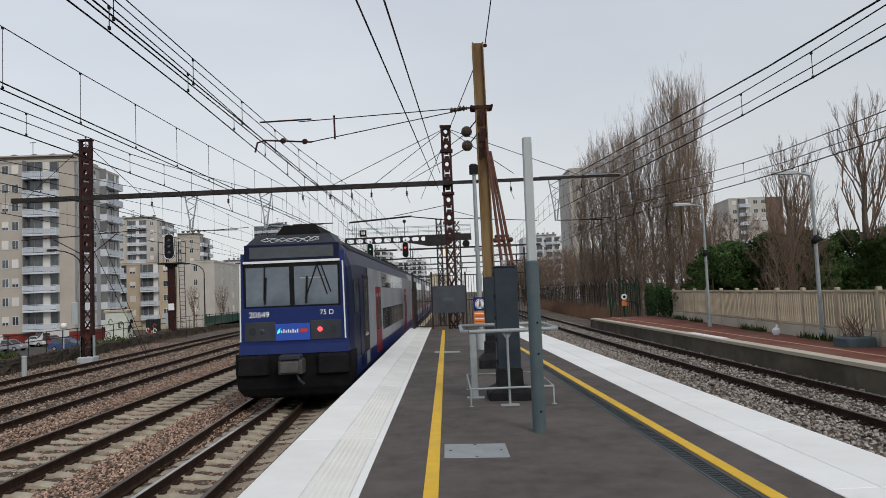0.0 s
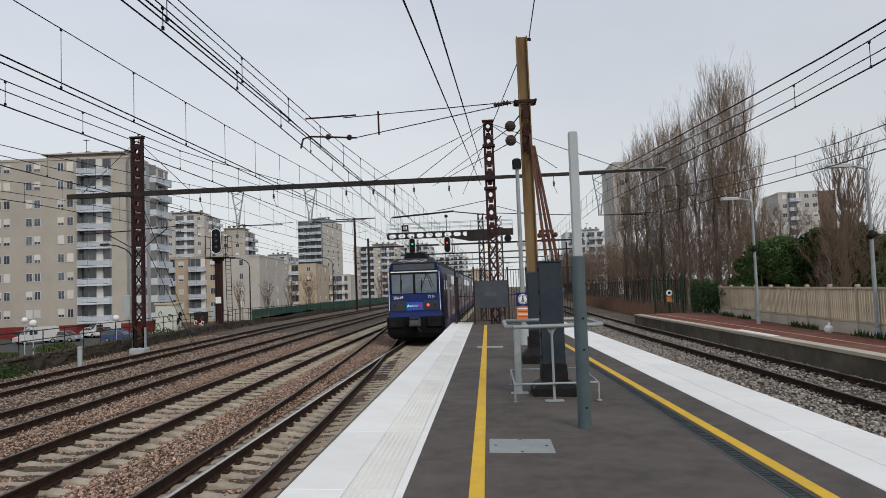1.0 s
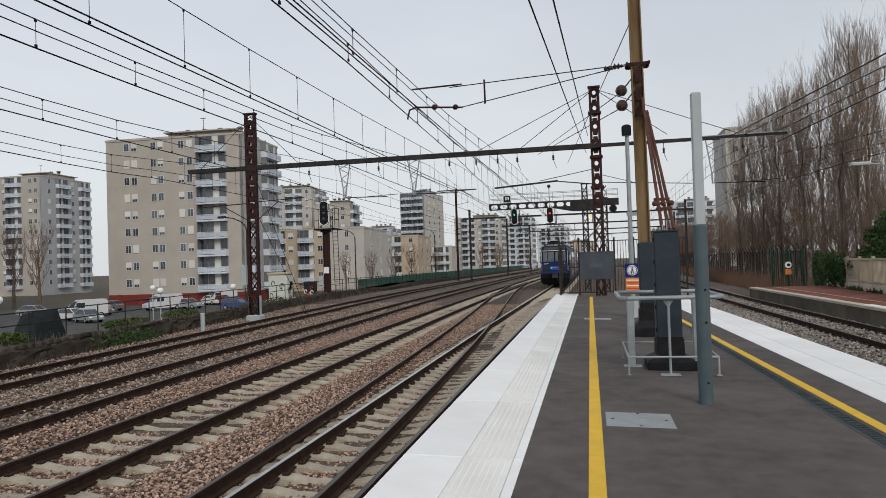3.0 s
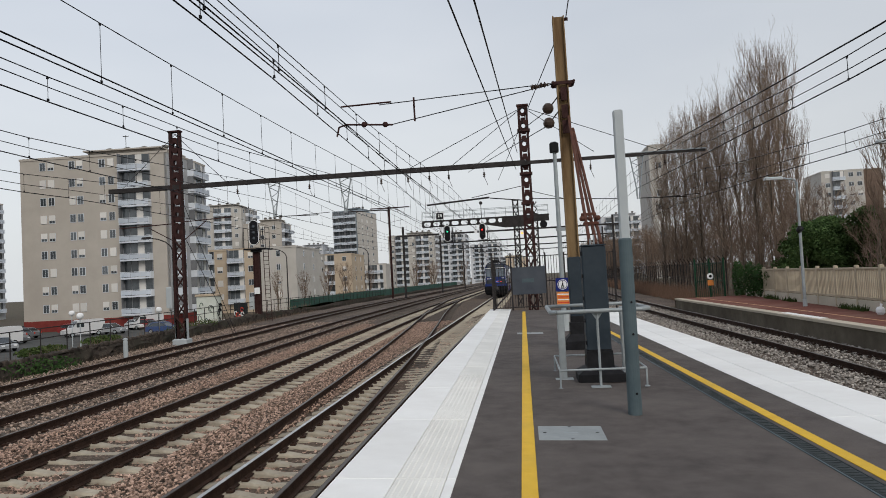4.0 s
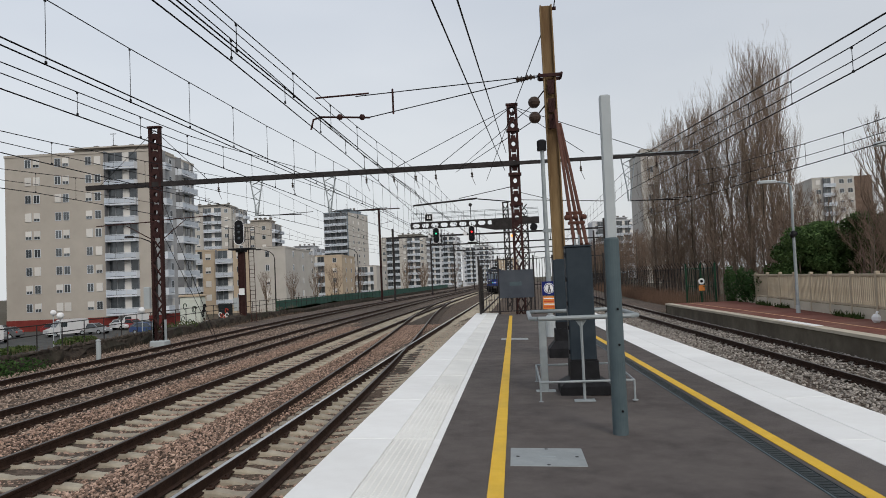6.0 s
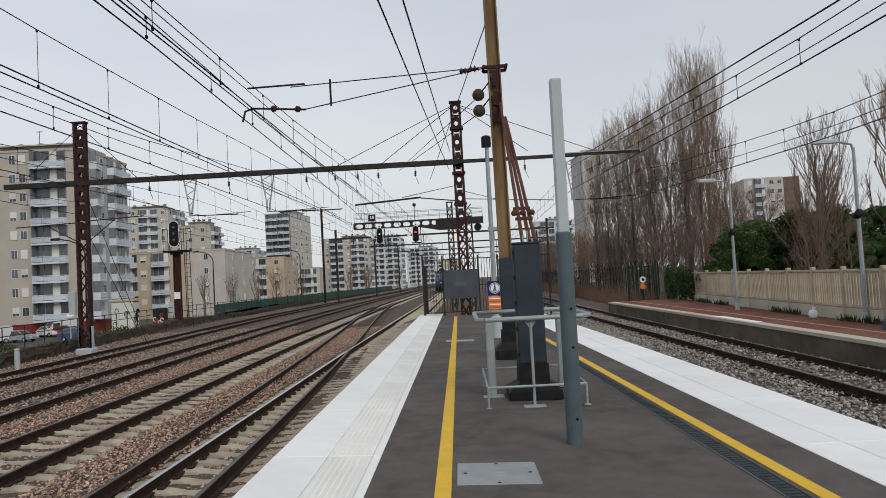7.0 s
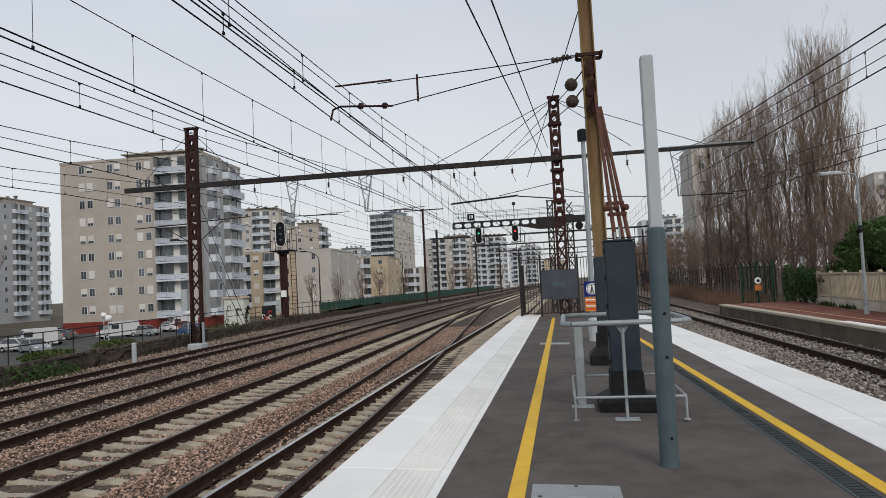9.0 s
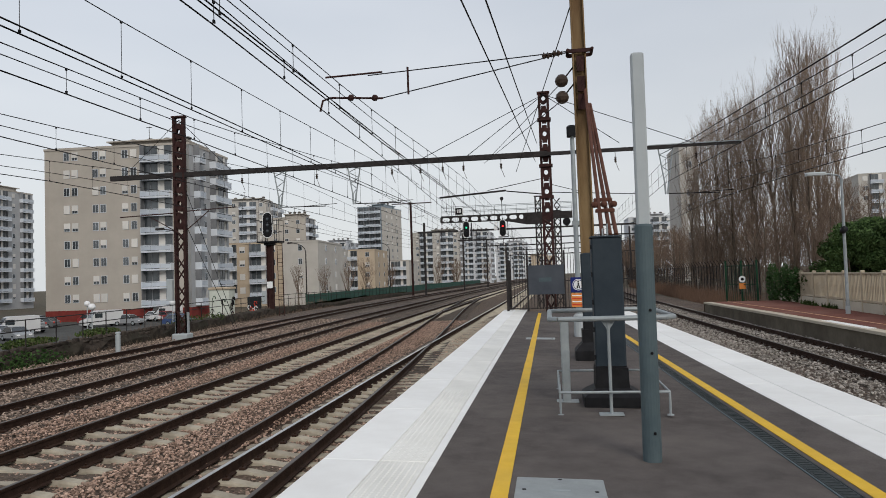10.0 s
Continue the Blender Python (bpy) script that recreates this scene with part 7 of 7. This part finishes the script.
def trees():
    rnd = random.Random(77)
    for x, y, s in ((21.3, 61.5, 1.0), (22.4, 62.8, 0.95), (20.5, 63.2, 0.93), (23.0, 61.0, 0.66), (20.2, 67.0, 0.88), (19.1, 68.5, 0.84), (19.4, 71.0, 0.86), (18.2, 73.0, 0.88), (17.4, 76.0, 0.86), (16.9, 79.0, 0.82), (18.8, 75, 0.8), (15.9, 80.5, 0.74), (21.6, 66, 0.72)):
        plant(POPLARS[rnd.randrange(2)], "poplar_tree", x, y, -0.9, s * 0.935, rnd.uniform(0, 360), "tall bare brown poplar behind the fence", "bare poplars")
    for i in range(85):
        y = 52 + i * 1.9 + rnd.uniform(-1, 1)
        x = 15.6 + (y - 52) * 0.01 + rnd.uniform(0, 6)
        plant(WOODS[rnd.randrange(3)], "bare_tree", x, y, -0.9, rnd.uniform(0.55, 0.85) + 0.0022 * (y - 52), rnd.uniform(0, 360), "thicket of bare brown trees along the fence", "bare woodland trees")
    for x, y, s in ((17.4, 57, 0.6), (18.4, 54, 0.7), (20, 51, 0.8), (22, 53, 0.8), (24, 56, 0.85), (16.6, 60, 0.5), (23, 48, 0.8), (25.5, 50, 0.9)):
        plant(WOODS[rnd.randrange(3)], "bare_tree", x, y, -0.9, s, rnd.uniform(0, 360), "thicket of bare brown trees along the fence", "bare woodland trees")
    for x, y, s in ((18.6, 39.0, 0.6), (19.4, 38.4, 0.62), (20.4, 38.0, 0.6), (18.0, 37.4, 0.5), (24.2, 36, 0.7), (26, 35, 0.75), (23.4, 33, 0.6), (28, 37, 0.9)):
        plant(WOODS[rnd.randrange(3)], "bare_tree", x, y, -0.9, s, rnd.uniform(0, 360), "spreading bare brown tree behind the slat fence", "bare woodland trees")
    for x, y, s in ((16.0, 41.5, 0.66), (17.0, 42.5, 0.74), (15.6, 43.0, 0.6), (18.0, 43, 0.76), (18.9, 45, 0.8), (23.6, 38.6, 0.7), (19.4, 41.5, 0.78), (20.8, 43, 0.85), (22.0, 42, 0.85), (23.4, 41, 0.82), (24.6, 38.5, 0.66), (25.8, 40, 0.8), (27.5, 41, 0.9), (22.8, 38.4, 0.55), (29, 39, 0.95), (24.6, 32, 0.5), (26.5, 32, 0.7), (29, 33, 0.9), (21.4, 38.6, 0.5)):
        plant(GREENS[rnd.randrange(2)], "evergreen_tree", x, y, -0.9, s, rnd.uniform(0, 360), "dark green bushy evergreen behind the slat fence", "evergreens")
    for x, y, s in ((20.0, 40.0, 1.15), (24.4, 40.0, 1.42), (21.2, 41.5, 0.95)):
        plant(PLANES[0], "bare_tree", x, y, -0.9, s, 40 * s, "bare grey tree rising above the fence", "bare woodland trees")
    for x, y, z, s in ((-45, 28, -3.5, 1.25), (-47.5, 29, -3.5, 1.35), (-49, 26, -3.5, 1.3)):
        plant(WOODS[rnd.randrange(3)], "bare_tree", x, y, z, s, rnd.uniform(0, 360), "dense bare tree beside the garage", "bare street trees")
    for x, y, z, s in ((-94.5, 100, -3.5, 1.5), (-89.5, 100, -3.5, 1.55), (-37.5, 118, -3.5, 0.85), (-35, 124, -3.5, 0.95), (-46, 128, -3.5, 0.9), (-31, 140, -3.5, 0.9), (-33, 128, -3.5, 1.0), (-25, 165, -3.5, 1.1), (-24, 190, -3.5, 1.1), (-28, 215, -3.5, 1.2), (-20, 240, -3.5, 1.2)):
        plant(PLANES[0], "bare_tree", x, y, z, s, rnd.uniform(0, 360), "bare winter tree among the apartment blocks", "bare street trees")


trees()
g = M()
rr = random.Random(3)
for cy, top in ((50.0, 1.6), (47.5, 1.5), (45.8, 1.2)):
    leaf_clumps(g, rr, 0, cy, 0.55, 0.35, 0.9, top * 0.85, 1500, 0.07)
solid("ivy_hedge", g, IVY, pose(14.3, -1.5, 0), "dark ivy climbing the fence end", "ivy")
g = M()
for _ in range(1500):
    y = rr.uniform(18, 50)
    x = fence_x(y) - 0.22 + rr.uniform(-0.16, 0.1)
    if noise.noise((y * 0.35, 3, 1)) > 0.05:
        h = rr.uniform(0.06, 0.3)
        g.add([(x - 0.025, y, OZ), (x + 0.025, y, OZ), (x + rr.uniform(-0.1, 0.1), y + rr.uniform(-0.1, 0.1), OZ + h)], [(0, 1, 2)])
solid("plinth_weeds", g, BUSH, label="green weeds along the fence plinth", category="weeds", kind="stuff")
g = M()
for _ in range(9000):
    y = rr.uniform(52, 130)
    x = 12.0 + (y - 52) * 0.03 + rr.uniform(0, 3.2)
    h = rr.uniform(0.3, 1.6)
    dx, dy = rr.uniform(-0.3, 0.3), rr.uniform(-0.3, 0.3)
    g.add([(x - 0.012, y, -1.2), (x + 0.012, y, -1.2), (x + dx, y + dy, -1.2 + h)], [(0, 1, 2)])
solid("dry_brambles", g, surf("dry_bramble", (0.10, 0.06, 0.042), (0.19, 0.12, 0.085), 1.5, 0.95), label="reddish brown dry brambles beside the east track", category="brambles", kind="stuff")

# ---- tracks and loose stones ----
CLIP = clip_mesh()
track("track_platform", T1, False, -20, 420, "main track of concrete sleepers with polished rail beside the platform", (6, 46), True, (RAIL_SHINE, RAIL_TOP), 0.53)
track("track_turnout", T1B, True, -20, 95, "diverging turnout track of rusty rails", (0, 0), True, pitch=0.6, deck_from=22.2, sink=0.014)
track("track_second", T2, False, -20, 420, "second main track with pale concrete sleepers", (3, 45), True)
track("track_third", T3, True, -20, 420, "third track with dark timber sleepers in dirty ballast", (6, 40), True)
track("track_fourth", T4, True, -20, 420, "fourth track beside the stone wall with dark timber sleepers", (9, 40), True)
track("track_east", T5, True, -20, 420, "single track between the two platforms with rusty rails", (10, 45), True)


def stones(name, mat, count, place, size, label, seed):
    """Loose angular ballast stones, each a small squashed solid."""
    rnd = random.Random(seed)
    base = [(1, 0, -0.4), (-0.5, 0.87, -0.35), (-0.5, -0.87, -0.3), (0.6, 0.7, 0.45), (-0.9, 0.1, 0.4), (0.4, -0.8, 0.5)]
    faces = [(0, 2, 1), (3, 4, 5), (0, 1, 3), (1, 4, 3), (1, 2, 4), (2, 5, 4), (2, 0, 5), (0, 3, 5)]
    vs, fs = [], []
    for i in range(count):
        x, y, z = place(rnd)
        s = size * rnd.uniform(0.6, 1.35)
        q = Euler((rnd.uniform(-0.6, 0.6), rnd.uniform(-0.6, 0.6), rnd.uniform(0, 6.28))).to_matrix()
        k = len(vs)
        for p in base:
            v = q @ Vector((p[0] * s * rnd.uniform(0.8, 1.3), p[1] * s, p[2] * s * 0.9))
            vs.append((x + v.x, y + v.y, z + v.z))
        fs.extend(tuple(a + k for a in f) for f in faces)
    g = M()
    g.v, g.f, g.mi = vs, fs, [0] * len(fs)
    solid(name, g, mat, label=label, category="ballast stones", kind="stuff")


def near_y(rnd, a, b):
    return a + (b - a) * rnd.random() ** 1.7


def place_main(rnd):
    y = near_y(rnd, 3.5, 45)
    lo, hi = lerp(T2, y) - 2.3, -1.75
    x = rnd.uniform(lo, hi)
    d = min(abs(x - lerp(T2, y)), abs(x - lerp(T1, y)))
    if x < lerp(T2, y) - 1.4:
        return x, y, BED_Z + 0.09 + rnd.uniform(-0.05, 0.04)
    return x, y, BED_Z + (0.07 if d > 1.45 else (0.04 if d > 1.3 else -0.015)) + rnd.uniform(-0.02, 0.03)


def place_far(rnd):
    y = near_y(rnd, 4, 50)
    x = rnd.uniform(lerp(WALL, y) + 0.4, lerp(T2, y) - 2.2)
    d = min(abs(x - lerp(T3, y)), abs(x - lerp(T4, y)))
    return x, y, BED_Z + (0.08 if d > 1.3 else 0.05) + rnd.uniform(-0.02, 0.03)


def place_east(rnd):
    y = near_y(rnd, 8, 60)
    x = rnd.uniform(4.5, lerp(T5, y) + 1.5)
    return x, y, BED_Z + (0.075 if x < lerp(T5, y) - 1.2 else 0.05) + rnd.uniform(-0.02, 0.03)


stones("ballast_stones_main", STONE_WARM, 105000, place_main, 0.0245, "pinkish brown loose ballast stones between the tracks", 41)
stones("ballast_stones_far", STONE_DARK, 42000, place_far, 0.032, "dark brown loose ballast stones by far tracks", 42)
stones("ballast_stones_east", STONE_GREY, 24000, place_east, 0.036, "grey loose ballast stones beside the east track", 43)

motions()
